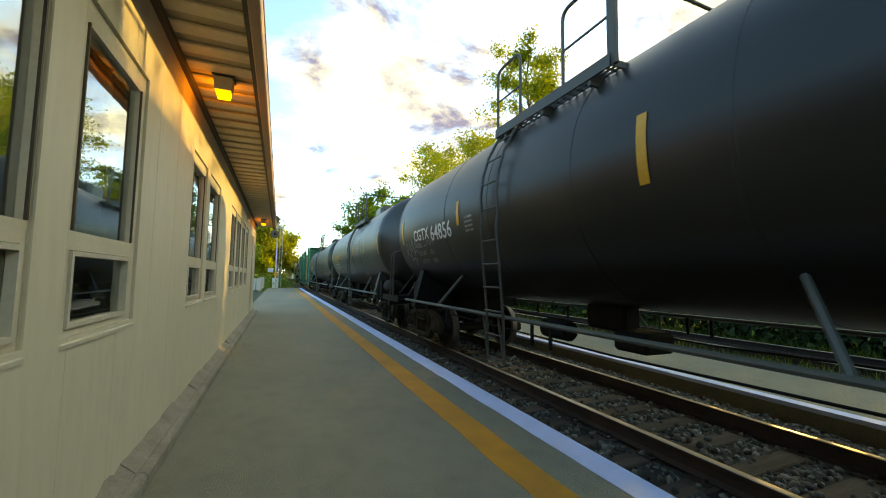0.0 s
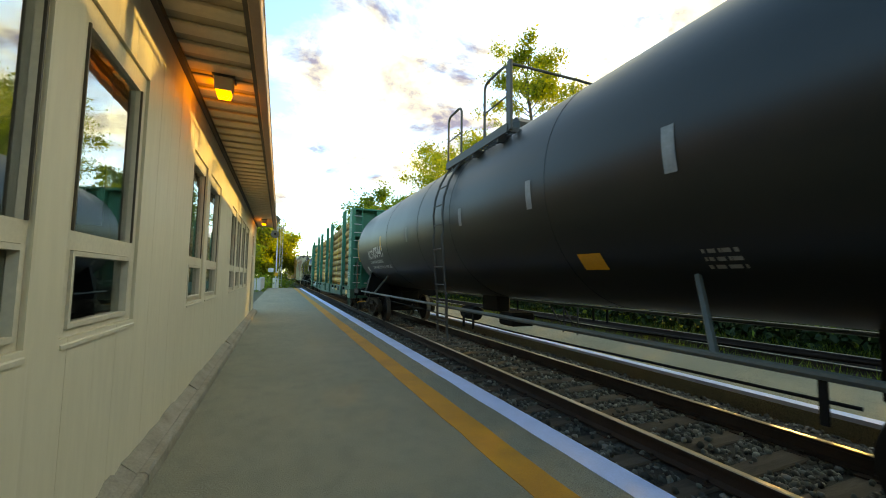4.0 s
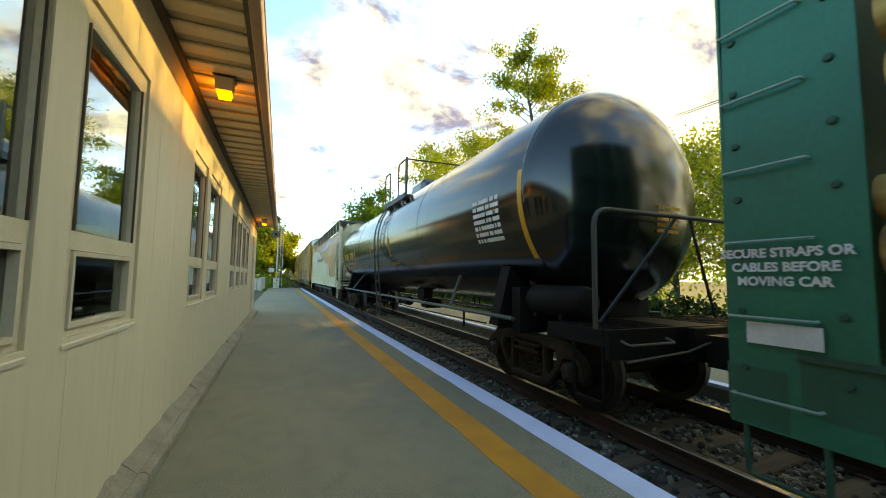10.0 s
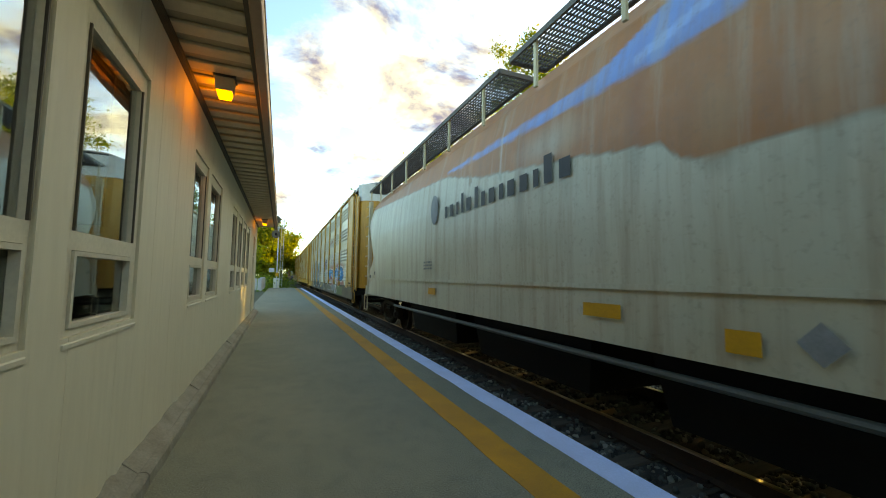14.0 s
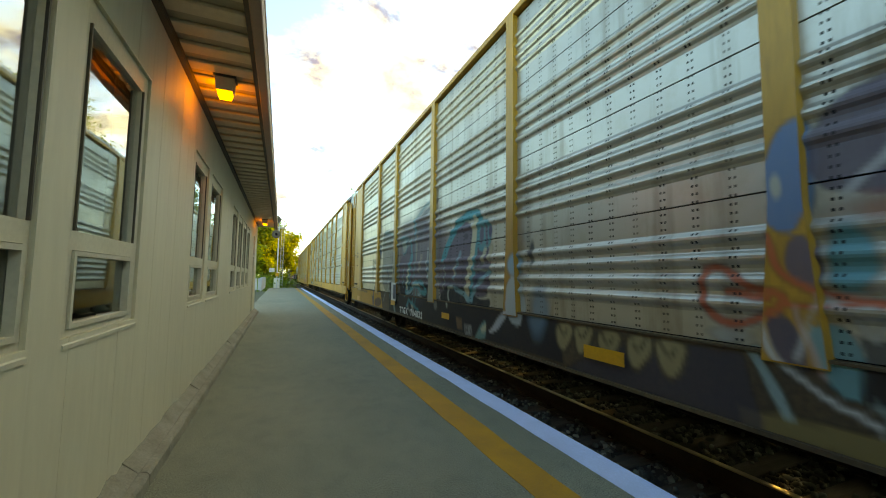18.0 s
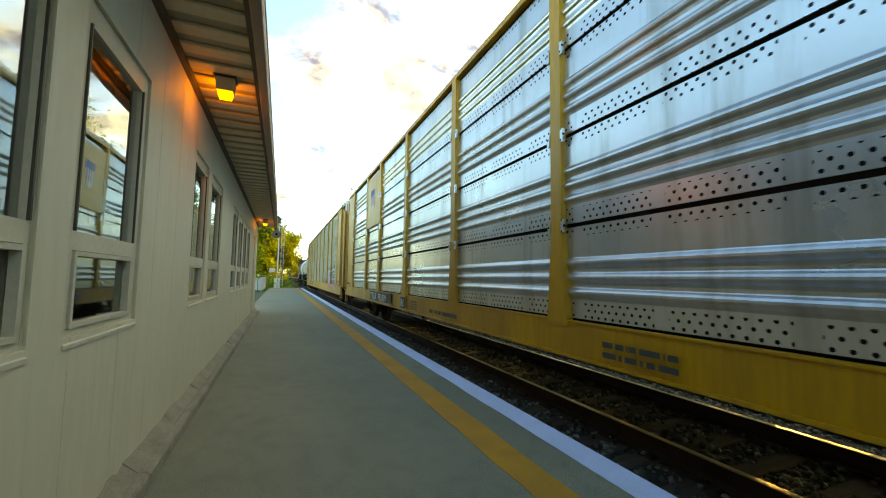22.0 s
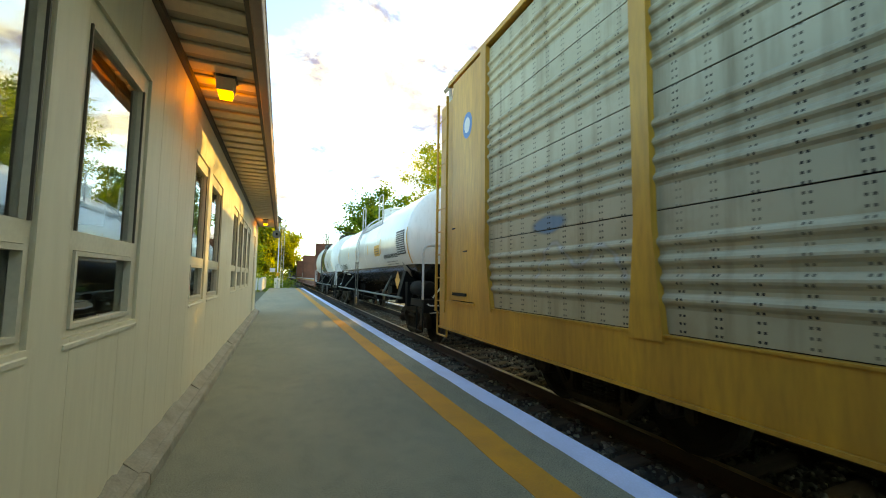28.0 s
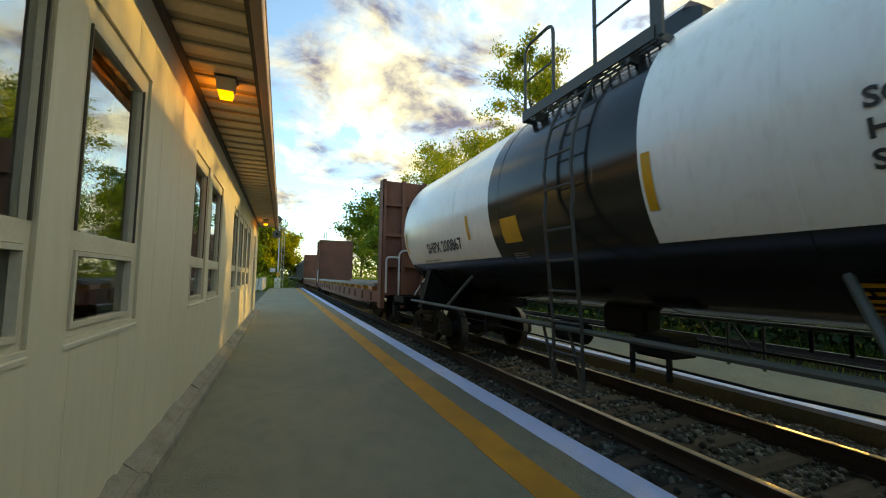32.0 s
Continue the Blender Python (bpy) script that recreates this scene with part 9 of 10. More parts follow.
def rack_train():
    r1 = autorack("weathered silver autorack with tan ends and blue graffiti", at(3.26, 20.0) - 27.1, M["skin_one"], M["tan"], M["tan_sill"], gapped=False, fifth=11.93, art=tag_one, sprayed_sill=M["sill_sprayed"], bare=M["skin_one_bare"], sill_lo=0.68)
    f = flat_on(r1, -1.634)
    f("lettering", words("TTGX  704832", 0.195, 0.010, 1.38), 19.75, 0.735, M["decal_white"])
    f("yellow_panel", patch(0.47, 0.12), 13.56, 0.84, M["decal_yellow"])
    f("yellow_panel", patch(0.4, 0.12), 20.58, 0.86, M["decal_yellow"])
    f("notice_panel", patch(0.46, 0.46), 20.57, 0.98, M["decal_white"])
    f("notice_panel", patch(0.24, 0.36), 20.36, 1.03, mat("slate_paint", (0.09, 0.10, 0.13), None, 0.6), dx=0.004)
    f("yellow_panel", patch(0.34, 0.10), 17.1, 0.86, M["decal_yellow"])
    f("yellow_panel", patch(0.48, 0.17), 25.42, 0.71, M["decal_yellow"])
    f("lettering", words("26795", 0.14, 0.003), 25.9, 2.30, M["trim_grey"], dx=-0.03)
    f("data_line", bars(0.28, 0.11, 1, 71), 25.87, 2.46, M["trim_grey"], dx=-0.03)
    r2 = autorack("bright silver autorack with yellow posts and sill", at(4.39, 20.0), M["skin_two"], M["ochre"], M["ochre"], True, flag=(20.58, 22.3, 3.25, 4.95))
    f = flat_on(r2, -1.634)
    f("black_panel", patch(2.55, 0.26, 4, 1), 21.35, 0.87, M["decal_black"])
    f("lettering", words("TTGX  982809", 0.27, 0.008, 1.18), 21.25, 0.90, M["decal_white"], dx=0.004)
    f("black_panel", patch(0.40, 0.26), 17.90, 0.85, M["decal_black"])
    f("lettering", words("R1", 0.24, 0.008), 17.86, 0.89, M["decal_white"], dx=0.004)
    f("data_line", bars(0.45, 0.2, 4, 72), 17.1, 0.88, M["trim_grey"])
    f("data_line", bars(1.3, 0.12, 1, 73), 15.9, 0.90, M["trim_grey"])
    f("data_line", bars(0.75, 0.18, 2, 74), 11.5, 0.88, M["trim_grey"])
    # shield emblem as plain shapes
    sh = [Vector((0, 0.62, 0)), Vector((0.55, 0.62, 0)), Vector((0.55, 0.25, 0)), Vector((0.46, 0.05, 0)), Vector((0.27, -0.1, 0)), Vector((0.09, 0.05, 0)), Vector((0, 0.25, 0))]
    decal("emblem", wrap_flat(sh, 21.72, 3.85, -1.606), [tuple(range(7))], M["decal_white"], r2, "faded shield emblem")
    vs, fs = patch(0.55, 0.2)
    decal("emblem", wrap_flat(vs, 21.72, 4.28, -1.610), fs, mat("emblem_blue", (0.05, 0.10, 0.28), None, 0.5), r2)
    red = mat("emblem_red", (0.45, 0.12, 0.12), None, 0.5)
    for i in range(4):
        vs, fs = patch(0.055, 0.34)
        decal("emblem", wrap_flat(vs, 21.66 - i * 0.135, 3.93, -1.610), fs, red, r2)
    ring = [Vector((0.13 * math.cos(t), 0.13 * math.sin(t), 0)) for t in (2 * math.pi * i / 20 for i in range(20))]
    for q in (r2,):
        decal("warning_disc", wrap_flat(ring, 0.35, 2.15, -1.52), [tuple(range(20))], M["decal_white"], q, "white warning disc with a red bar")
        vs, fs = patch(0.22, 0.03)
        decal("warning_disc", [Vector((-1.525, 0.35 - (v.x - 0.11) * 0.7, 2.15 + (v.x - 0.11) * 0.7 + v.y)) for v in vs], fs, red, q)
    r3 = autorack("dull grey autorack with tan posts and pink graffiti", at(4.29, 24.3), M["skin_three"], M["tan"], M["tan"], False, art=tag_three, sprayed_sill=M["tan_sprayed"], bare=M["skin_three_bare"], sill_lo=0.70)
    f = flat_on(r3, -1.634)
    f("black_panel", patch(2.8, 0.26, 4, 1), 20.75, 0.86, M["decal_black"])
    f("lettering", words("TTGX  988971", 0.26, 0.006), 20.6, 0.89, M["decal_white"], dx=0.004)
    f("yellow_panel", patch(0.47, 0.19), 2.69, 0.85, M["decal_yellow"])
    f("yellow_panel", patch(0.40, 0.17), 2.07, 0.77, M["decal_ochre"])
    f("data_line", bars(0.3, 0.10, 3, 77), 2.02, 0.805, M["stencil"], dx=0.004)
    f_pink = mat("pink_paint", (0.34, 0.07, 0.13), None, 0.5)
    part("hanging_plate", boxes((-1.60, -1.56, 3.42, 3.84, 0.64, 0.669), bev=0.005), f_pink, r3, "steel plate sprayed pink")
    f("data_line", bars(0.6, 0.2, 2, 75), 23.5 - 4.5, 0.88, M["trim_grey"])
    disc = [Vector((0.065 * math.cos(t), 0.065 * math.sin(t), 0)) for t in (2 * math.pi * i / 20 for i in range(20))]
    decal("reflector", wrap_flat(disc, 1.67, 1.97, -1.594), [tuple(range(20))], M["decal_white"], r3, "round white reflector")
    for i, wd in enumerate((0.22, 0.36, 0.34, 0.34)):
        f("data_line", bars(wd, 0.045, 1, 76 + i), 1.43, 2.14 - 0.085 * i, M["stencil"], dx=-0.04)
    f("data_line", bars(0.3, 0.04, 1, 81), 1.5, 2.95, M["stencil"], dx=-0.04)
    logo = [Vector((0.17 * math.cos(t), 0.22 * math.sin(t), 0)) for t in (2 * math.pi * i / 20 for i in range(20))]
    decal("emblem", wrap_flat(logo, 25.7, 4.1, -1.594), [tuple(range(20))], mat("emblem_sky", (0.08, 0.2, 0.42), None, 0.5), r3, "round blue emblem")
    decal("emblem", wrap_flat([v * 0.6 for v in logo], 25.7, 4.1, -1.600), [tuple(range(20))], M["decal_white"], r3)


rack_train()


# ---- empty bulkhead flats and the tail of the train ----
M["oxide"] = mat("oxide_red", (0.20, 0.075, 0.045), (0.10, 0.045, 0.03), 0.7, fine=16, coarse=0.9, amount=0.75, bump=0.15)
M["hopper_dark"] = mat("hopper_dark", (0.085, 0.085, 0.08), (0.12, 0.09, 0.06), 0.6, amount=0.6)


def empty_flat(y_place, label):
    LN, hw = 23.0, 1.42
    car = thing("bulkhead_flat_car", label, "flat car", "cars of the freight train")
    for ye, d in ((0.0, 1), (LN, -1)):
        bh = part("bulkhead", boxes((-hw, hw, *sorted((ye + d * 0.22, ye + d * 0.30)), 1.0, 4.75), bev=0.01), M["oxide"], car, "rusty bulkhead")
        for x in (-hw + 0.06, -0.7, 0.0, 0.7, hw - 0.06):
            part("bulkhead_post", boxes((x - 0.06, x + 0.06, *sorted((ye, ye + d * 0.22)), 0.6, 4.75)), M["oxide"], bh)
        for z in (1.9, 2.9, 3.9):
            part("bulkhead_beam", boxes((-hw, hw, *sorted((ye + d * 0.06, ye + d * 0.22)), z, z + 0.09)), M["oxide"], bh)
        for s in (-1, 1):
            part("side_plate", boxes((*sorted((s * hw, s * (hw - 0.03))), *sorted((ye, ye + d * 0.45)), 0.6, 4.75)), M["oxide"], bh)
    for s in (-1, 1):
        bm = bmesh.new()
        extrude(bm, [(0.3, 0.78), (4, 0.6), (LN - 4, 0.6), (LN - 0.3, 0.78), (LN - 0.3, 1.08), (0.3, 1.08)], "x", *sorted((s * hw, s * (hw - 0.05))))
        for i in range(14):
            y = 1.4 + i * (LN - 2.8) / 13
            box(bm, *sorted((s * (hw + 0.05), s * hw)), y - 0.08, y + 0.08, 0.78, 1.06)
        part("side_sill", bm, M["oxide"], car)
        part("deck_rail", boxes((*sorted((s * hw, s * (hw - 0.25))), 1.0, LN - 1.0, 1.26, 1.38)), M["concrete"], car, "pale timber bearer")
        part("bearer_block", boxes(*[(*sorted((s * (hw - 0.02), s * (hw - 0.22))), 1.4 + i * 1.55, 1.6 + i * 1.55, 1.12, 1.26) for i in range(14)]), M["log"], car)
    part("deck", boxes((-hw + 0.05, hw - 0.05, 0.3, LN - 0.3, 1.02, 1.12), (-0.25, 0.25, -0.9, LN + 0.9, 0.7, 1.02)), M["oxide"], car)
    bm = bmesh.new()
    tube(bm, bend([(-1.35, -0.35, 1.1), (-1.35, -0.35, 2.2), (-0.9, -0.35, 2.2), (-0.9, 0.0, 2.2)], 0.1, 3), 0.03, 6)
    part("guard_rail", bm, M["trim_white"], car)
    running_gear(car, 2.1, LN - 2.1, -0.6, LN + 0.6, turn=False)
    CARS.append((car, y_place))
    return LN


def dark_hopper(y_place):
    car = thing("hopper_car", "dark weathered covered hopper car far down the line", "hopper car", "cars of the freight train")
    LN, hw = 17.2, 1.5
    bm = bmesh.new()
    extrude(bm, [(-hw, 1.3), (-hw, 3.6), (-hw + 0.5, 4.4), (hw - 0.5, 4.4), (hw, 3.6), (hw, 1.3)], "y", 0.6, LN - 0.6)
    part("hopper_body", bm, M["hopper_dark"], car)
    for s in (-1, 1):
        part("side_sill", boxes((*sorted((s * hw, s * (hw + 0.02))), 0, LN, 1.0, 1.35)), M["hopper_dark"], car)
        for i in range(12):
            y = 0.9 + i * (LN - 1.8) / 11
            part("side_post", boxes((*sorted((s * hw, s * (hw + 0.06))), y - 0.05, y + 0.05, 1.35, 3.6)), M["hopper_dark"], car)
    part("centre_sill", boxes((-0.3, 0.3, -0.9, LN + 0.9, 0.7, 1.05)), M["steel_black"], car)
    part("discharge_chute", boxes((-1.0, 1.0, 4.5, 7.0, 0.5, 1.3), (-1.0, 1.0, 10.0, 12.5, 0.5, 1.3)), M["steel_black"], car)
    running_gear(car, 1.6, LN - 1.6, -0.6, LN + 0.6, turn=False)
    CARS.append((car, y_place))
    return LN


def tail():
    y = at(12.03, 32.0)
    for lab in ("empty rust-red bulkhead flat car with pale bearers", "empty rust-red bulkhead flat car with pale bearers"):
        y += empty_flat(y, lab) + 1.5
    for i in range(7):
        y += dark_hopper(y) + 1.4


tail()


# ---- sleepers, stones, fastenings ----
def build_sleepers():
    rng = random.Random(21)
    ties = setting(new("sleepers"), "weathered timber sleepers half sunk in ballast")
    meshes = []
    for i in range(5):
        bm = bmesh.new()
        k = 6
        rows = []
        for j in range(k):
            x = -1.3 + 2.6 * j / (k - 1)
            w, h = 0.115 + rng.uniform(-0.006, 0.006), rng.uniform(-0.008, 0.004)
            rows.append([bm.verts.new(p) for p in ((x, -w, -0.15), (x, w, -0.15), (x, w, h - 0.012), (x, w - 0.015, h), (x, -w + 0.015, h), (x, -w, h - 0.012))])
        for A, B in zip(rows, rows[1:]):
            for q in range(6):
                bm.faces.new((A[q], A[(q + 1) % 6], B[(q + 1) % 6], B[q]))
        bm.faces.new(rows[0]); bm.faces.new(rows[-1][::-1])
        o = put(bm, "sleeper", M["tie"])
        meshes.append(o.data)
        bpy.data.objects.remove(o)
    y = -3.0
    while y < 60:
        o = new("sleeper", meshes[rng.randrange(5)])
        o.parent = ties
        o.matrix_basis = pose(TRACK + rng.uniform(-0.04, 0.04), y + rng.uniform(-0.03, 0.03), TOR - 0.178 + rng.uniform(-0.006, 0.002), 0, 0, rng.uniform(-1.2, 1.2))
        y += 0.535
    # tie plates and spikes on the near track
    bm = bmesh.new()
    y = -3.0
    while y < 25:
        for s in (-0.7525, 0.7525):
            box(bm, TRACK + s - 0.16, TRACK + s + 0.16, y - 0.09, y + 0.09, TOR - 0.186, TOR - 0.17)
            for q in (-0.095, 0.095):
                box(bm, TRACK + s + q - 0.018, TRACK + s + q + 0.018, y - 0.05, y - 0.015, TOR - 0.17, TOR - 0.140)
        y += 0.535
    setting(put(bm, "rail_fastenings", M["rail_side"]), "rusty tie plates and spikes")["kind"] = "stuff"


def scatter_stones():
    rng = np.random.default_rng(4)
    t = (1 + 5 ** 0.5) / 2
    ico = np.array([(-1, t, 0), (1, t, 0), (-1, -t, 0), (1, -t, 0), (0, -1, t), (0, 1, t), (0, -1, -t), (0, 1, -t), (t, 0, -1), (t, 0, 1), (-t, 0, -1), (-t, 0, 1)]) / 1.9
    tri = np.array([(0, 11, 5), (0, 5, 1), (0, 1, 7), (0, 7, 10), (0, 10, 11), (1, 5, 9), (5, 11, 4), (11, 10, 2), (10, 7, 6), (7, 1, 8), (3, 9, 4), (3, 4, 2), (3, 2, 6), (3, 6, 8), (3, 8, 9), (4, 9, 5), (2, 4, 11), (6, 2, 10), (8, 6, 7), (9, 8, 1)])
    n = 21000
    u = rng.random(n)
    y = 0.6 + 21.4 * u ** 1.7
    x = rng.uniform(2.5, 6.08, n)
    r = rng.uniform(0.016, 0.042, n)
    keep = np.ones(n, bool)
    for s in (-0.7525, 0.7525):
        keep &= np.abs(x - TRACK - s) > 0.10
    tie_d = np.abs((y + 3.0) / 0.535 - np.round((y + 3.0) / 0.535)) * 0.535
    on_tie = (np.abs(x - TRACK) < 1.3) & (tie_d < 0.12)
    keep &= ~(on_tie & (rng.random(n) < 0.93))
    x, y, r, on_tie = x[keep], y[keep], r[keep], on_tie[keep]
    n = len(x)
    z = np.where(np.abs(x - TRACK) < 1.45, TOR - 0.205, TOR - 0.225) + rng.uniform(-0.012, 0.018, n)
    z = np.where(on_tie, TOR - 0.178 + r * 0.4, z)
    sc = r[:, None, None] * rng.uniform(0.65, 1.25, (n, 1, 3))
    v = ico[None] * (1 + rng.uniform(-0.22, 0.22, (n, 12, 1))) * sc
    a = rng.uniform(0, 6.28, n)
    c, s = np.cos(a)[:, None], np.sin(a)[:, None]
    vx, vy = v[..., 0] * c - v[..., 1] * s, v[..., 0] * s + v[..., 1] * c
    v = np.stack([vx + x[:, None], vy + y[:, None], v[..., 2] + z[:, None]], -1).reshape(-1, 3)
    f = (tri[None] + (np.arange(n) * 12)[:, None, None]).reshape(-1, 3)
    me = bpy.data.meshes.new("ballast_stones")
    me.vertices.add(len(v)); me.vertices.foreach_set("co", v.ravel())
    me.loops.add(f.size); me.loops.foreach_set("vertex_index", f.ravel().astype(np.int32))
    me.polygons.add(len(f)); me.polygons.foreach_set("loop_start", np.arange(0, f.size, 3, dtype=np.int32))
    me.update()
    me.materials.append(M["stone_bits"])
    ob = new("ballast_stones", me)
    tagged(ob, "loose grey crushed stones beside and between the rails", kind="stuff")


def stone_bits():
    m, n, l, b = nodes_of("stone_bits")
    g = n.new("ShaderNodeNewGeometry")
    r = ramp_of(n, l, g.outputs["Random Per Island"], [(0.0, (0.025, 0.026, 0.022)), (0.5, (0.10, 0.11, 0.095)), (0.85, (0.18, 0.19, 0.165)), (1.0, (0.30, 0.31, 0.27))])
    z = noise_of(n, l, 60, 4)
    l.new(mix_of(n, l, 0.25, r.outputs[0], z.outputs["Fac"], "MULTIPLY"), b.inputs["Base Color"])
    b.inputs["Roughness"].default_value = 0.9
    return m


M["stone_bits"] = stone_bits()
build_sleepers()
scatter_stones()


# ---- plants ----
def leaves_mesh(name, centres, size, material, rng, tilt=1.0):
    n = len(centres)
    a = rng.uniform(0, 2 * np.pi, n)
    up = rng.normal(0, 1, (n, 3)); up /= np.linalg.norm(up, axis=1)[:, None]
    side = np.cross(up, rng.normal(0, 1, (n, 3))); side /= np.linalg.norm(side, axis=1)[:, None] + 1e-9
    s = (size * rng.uniform(0.55, 1.3, n))[:, None]
    w = 0.62
    nrm = np.cross(up, side)
    v = np.stack([centres - up * s, centres - up * s * 0.1 + side * s * w + nrm * s * 0.15, centres + up * s, centres - up * s * 0.1 - side * s * w + nrm * s * 0.15], 1).reshape(-1, 3)
    i = np.arange(n) * 4
    f = np.stack([i, i + 1, i + 2, i + 3], 1)
    me = bpy.data.meshes.new(name)
    me.vertices.add(len(v)); me.vertices.foreach_set("co", v.ravel())
    me.loops.add(f.size); me.loops.foreach_set("vertex_index", f.ravel().astype(np.int32))
    me.polygons.add(len(f)); me.polygons.foreach_set("loop_start", np.arange(0, f.size, 4, dtype=np.int32))
    me.update()
    me.materials.append(material)
    return me


def tree(label, x, y, h, spread, seed, leaf, n_leaves=6000, size=0.13, base=-0.4, low=0.3, lean=(0, 0), name="tree", dense=0.55):
    """A trunk with limbs in two orders, and leaves clustered round the twigs."""
    rng = random.Random(seed)
    nr = np.random.default_rng(seed)
    t = thing(name, label, "tree", "", (x, y, base))
    bm = bmesh.new()
    top = Vector((lean[0], lean[1], h * 0.92))
    trunk = [Vector((0, 0, 0))]
    k = 9
    for i in range(1, k + 1):
        q = i / k
        trunk.append(Vector((top.x * q + rng.uniform(-1, 1) * 0.025 * h * q, top.y * q + rng.uniform(-1, 1) * 0.025 * h * q, top.z * q)))
    r0 = 0.014 * h + 0.03
    tube(bm, trunk, [r0 * (1 - 0.9 * i / k) + 0.012 for i in range(k + 1)], 7)
    tips = []
    for i in range(int(26 + 1.4 * h)):
        q = rng.uniform(low, 0.98)
        j = min(k - 1, int(q * k))
        p = trunk[j].lerp(trunk[j + 1], q * k - j)
        ang = rng.uniform(0, 6.283)
        reach = spread * (0.30 + 0.75 * math.sin(math.pi * (0.22 + 0.70 * (q - low) / (1 - low)))) * rng.uniform(0.45, 1.1)
        rise = reach * rng.uniform(0.35, 1.2)
        e = p + Vector((math.cos(ang) * reach, math.sin(ang) * reach, rise))
        mid = p.lerp(e, 0.5) + Vector((rng.uniform(-1, 1), rng.uniform(-1, 1), rng.uniform(-0.6, 0.3))) * reach * 0.12
        tube(bm, [p, mid, e], [r0 * 0.30 * (1 - q * 0.6), r0 * 0.18 * (1 - q * 0.6), 0.008], 5)
        for m in range(4):
            u = rng.uniform(0.35, 1.0)
            b0 = mid.lerp(e, max(0, u * 2 - 1)) if u > 0.5 else p.lerp(mid, u * 2)
            a2 = ang + rng.uniform(-1.3, 1.3)
            l2 = reach * rng.uniform(0.18, 0.42)
            e2 = b0 + Vector((math.cos(a2) * l2, math.sin(a2) * l2, l2 * rng.uniform(0.0, 0.9)))
            tube(bm, [b0, e2], [0.012, 0.005], 4)
            tips += [e2, b0.lerp(e2, 0.6)]
        tips.append(e)
    part("trunk", bm, M["bark"], t, "rough grey-brown trunk and limbs")
    tp = np.array([tuple(p) for p in tips])
    w = nr.random(len(tp)) ** 1.5 + 0.1
    pick = nr.choice(len(tp), n_leaves, p=w / w.sum())
    c = tp[pick] + nr.normal(0, 1, (n_leaves, 3)) * spread * dense * 0.24 * np.array([1, 1, 0.8])
    c = c[c[:, 2] > low * h * 0.35]
    o = new("crown", leaves_mesh("crown", c, size, leaf, nr))
    o.parent = t
    return t


def trees():
    g = M["leaf_warm"]
    tree("tall slender tree with thin yellow-green leaves beyond the tracks", 13.6, 18.9, 16.9, 2.6, 31, g, 20000, 0.088, low=0.32, lean=(0.3, 0.4), dense=0.42)
    tree("tree with arching leafy limbs beyond the tracks", 14.5, 26.5, 13.6, 3.4, 32, g, 19000, 0.10, low=0.3, lean=(0, 1.2), dense=0.42)
    tree("tree with arching leafy limbs beyond the tracks", 15.0, 35.0, 14.8, 4.0, 33, g, 18000, 0.12, low=0.3, dense=0.45)
    tree("sunlit broadleaf tree beyond the tracks", 16.5, 8.2, 8.6, 2.8, 34, g, 8500, 0.078, low=0.16, dense=0.5)
    tree("sunlit broadleaf tree beyond the tracks", 15.6, 11.3, 7.8, 2.2, 35, g, 7000, 0.078, low=0.2, dense=0.5)
    tree("sunlit broadleaf tree beyond the tracks", 17.0, 3.4, 7.2, 2.6, 36, g, 7000, 0.08, low=0.16, dense=0.5)
    tree("broadleaf tree beyond the tracks", 15.0, 56.0, 13.0, 3.8, 37, M["leaf"], 7000, 0.22, low=0.2)
    tree("broadleaf tree beyond the tracks", 15.5, 67.0, 17.0, 4.6, 38, M["leaf"], 8000, 0.24, low=0.2)
    tree("broadleaf tree beyond the tracks", 15.0, 79.0, 14.5, 4.4, 39, M["leaf"], 7000, 0.26, low=0.2)
    # trees past the end of the platform
    tree("sunlit green tree past the platform's end", -3.4, 84, 10.4, 4.6, 41, g, 13000, 0.27, low=0.06, dense=0.75)
    tree("sunlit green tree past the platform's end", 0.2, 90, 10.4, 3.4, 42, g, 11000, 0.27, low=0.06, dense=0.75)
    tree("green tree past the platform's end", -8.5, 80, 10.4, 4.6, 43, g, 12000, 0.27, low=0.06, dense=0.75)
    tree("green tree past the platform's end", -5.8, 64, 6.2, 3.4, 44, M["leaf"], 9000, 0.22, low=0.05, dense=0.8)
    # trees behind the camera's side, seen only in reflections, and added trees ahead
    # the last five are added to keep sun off the station wall
    for i, (x, y, h) in enumerate(((16, -3.5, 9), (17, -11, 10), (15.5, -20, 11), (16, 44, 9), (19, 15, 7), (19.5, 11.0, 7.6), (20.5, 7.0, 7.6), (16.2, 16.2, 6.2), (15.6, 23.0, 6.8), (16.3, 30, 7.2))):
        tree("broadleaf tree beyond the tracks", x, y, h, 3.2, 60 + i, M["leaf"], 4500, 0.11, low=0.15, dense=0.6)


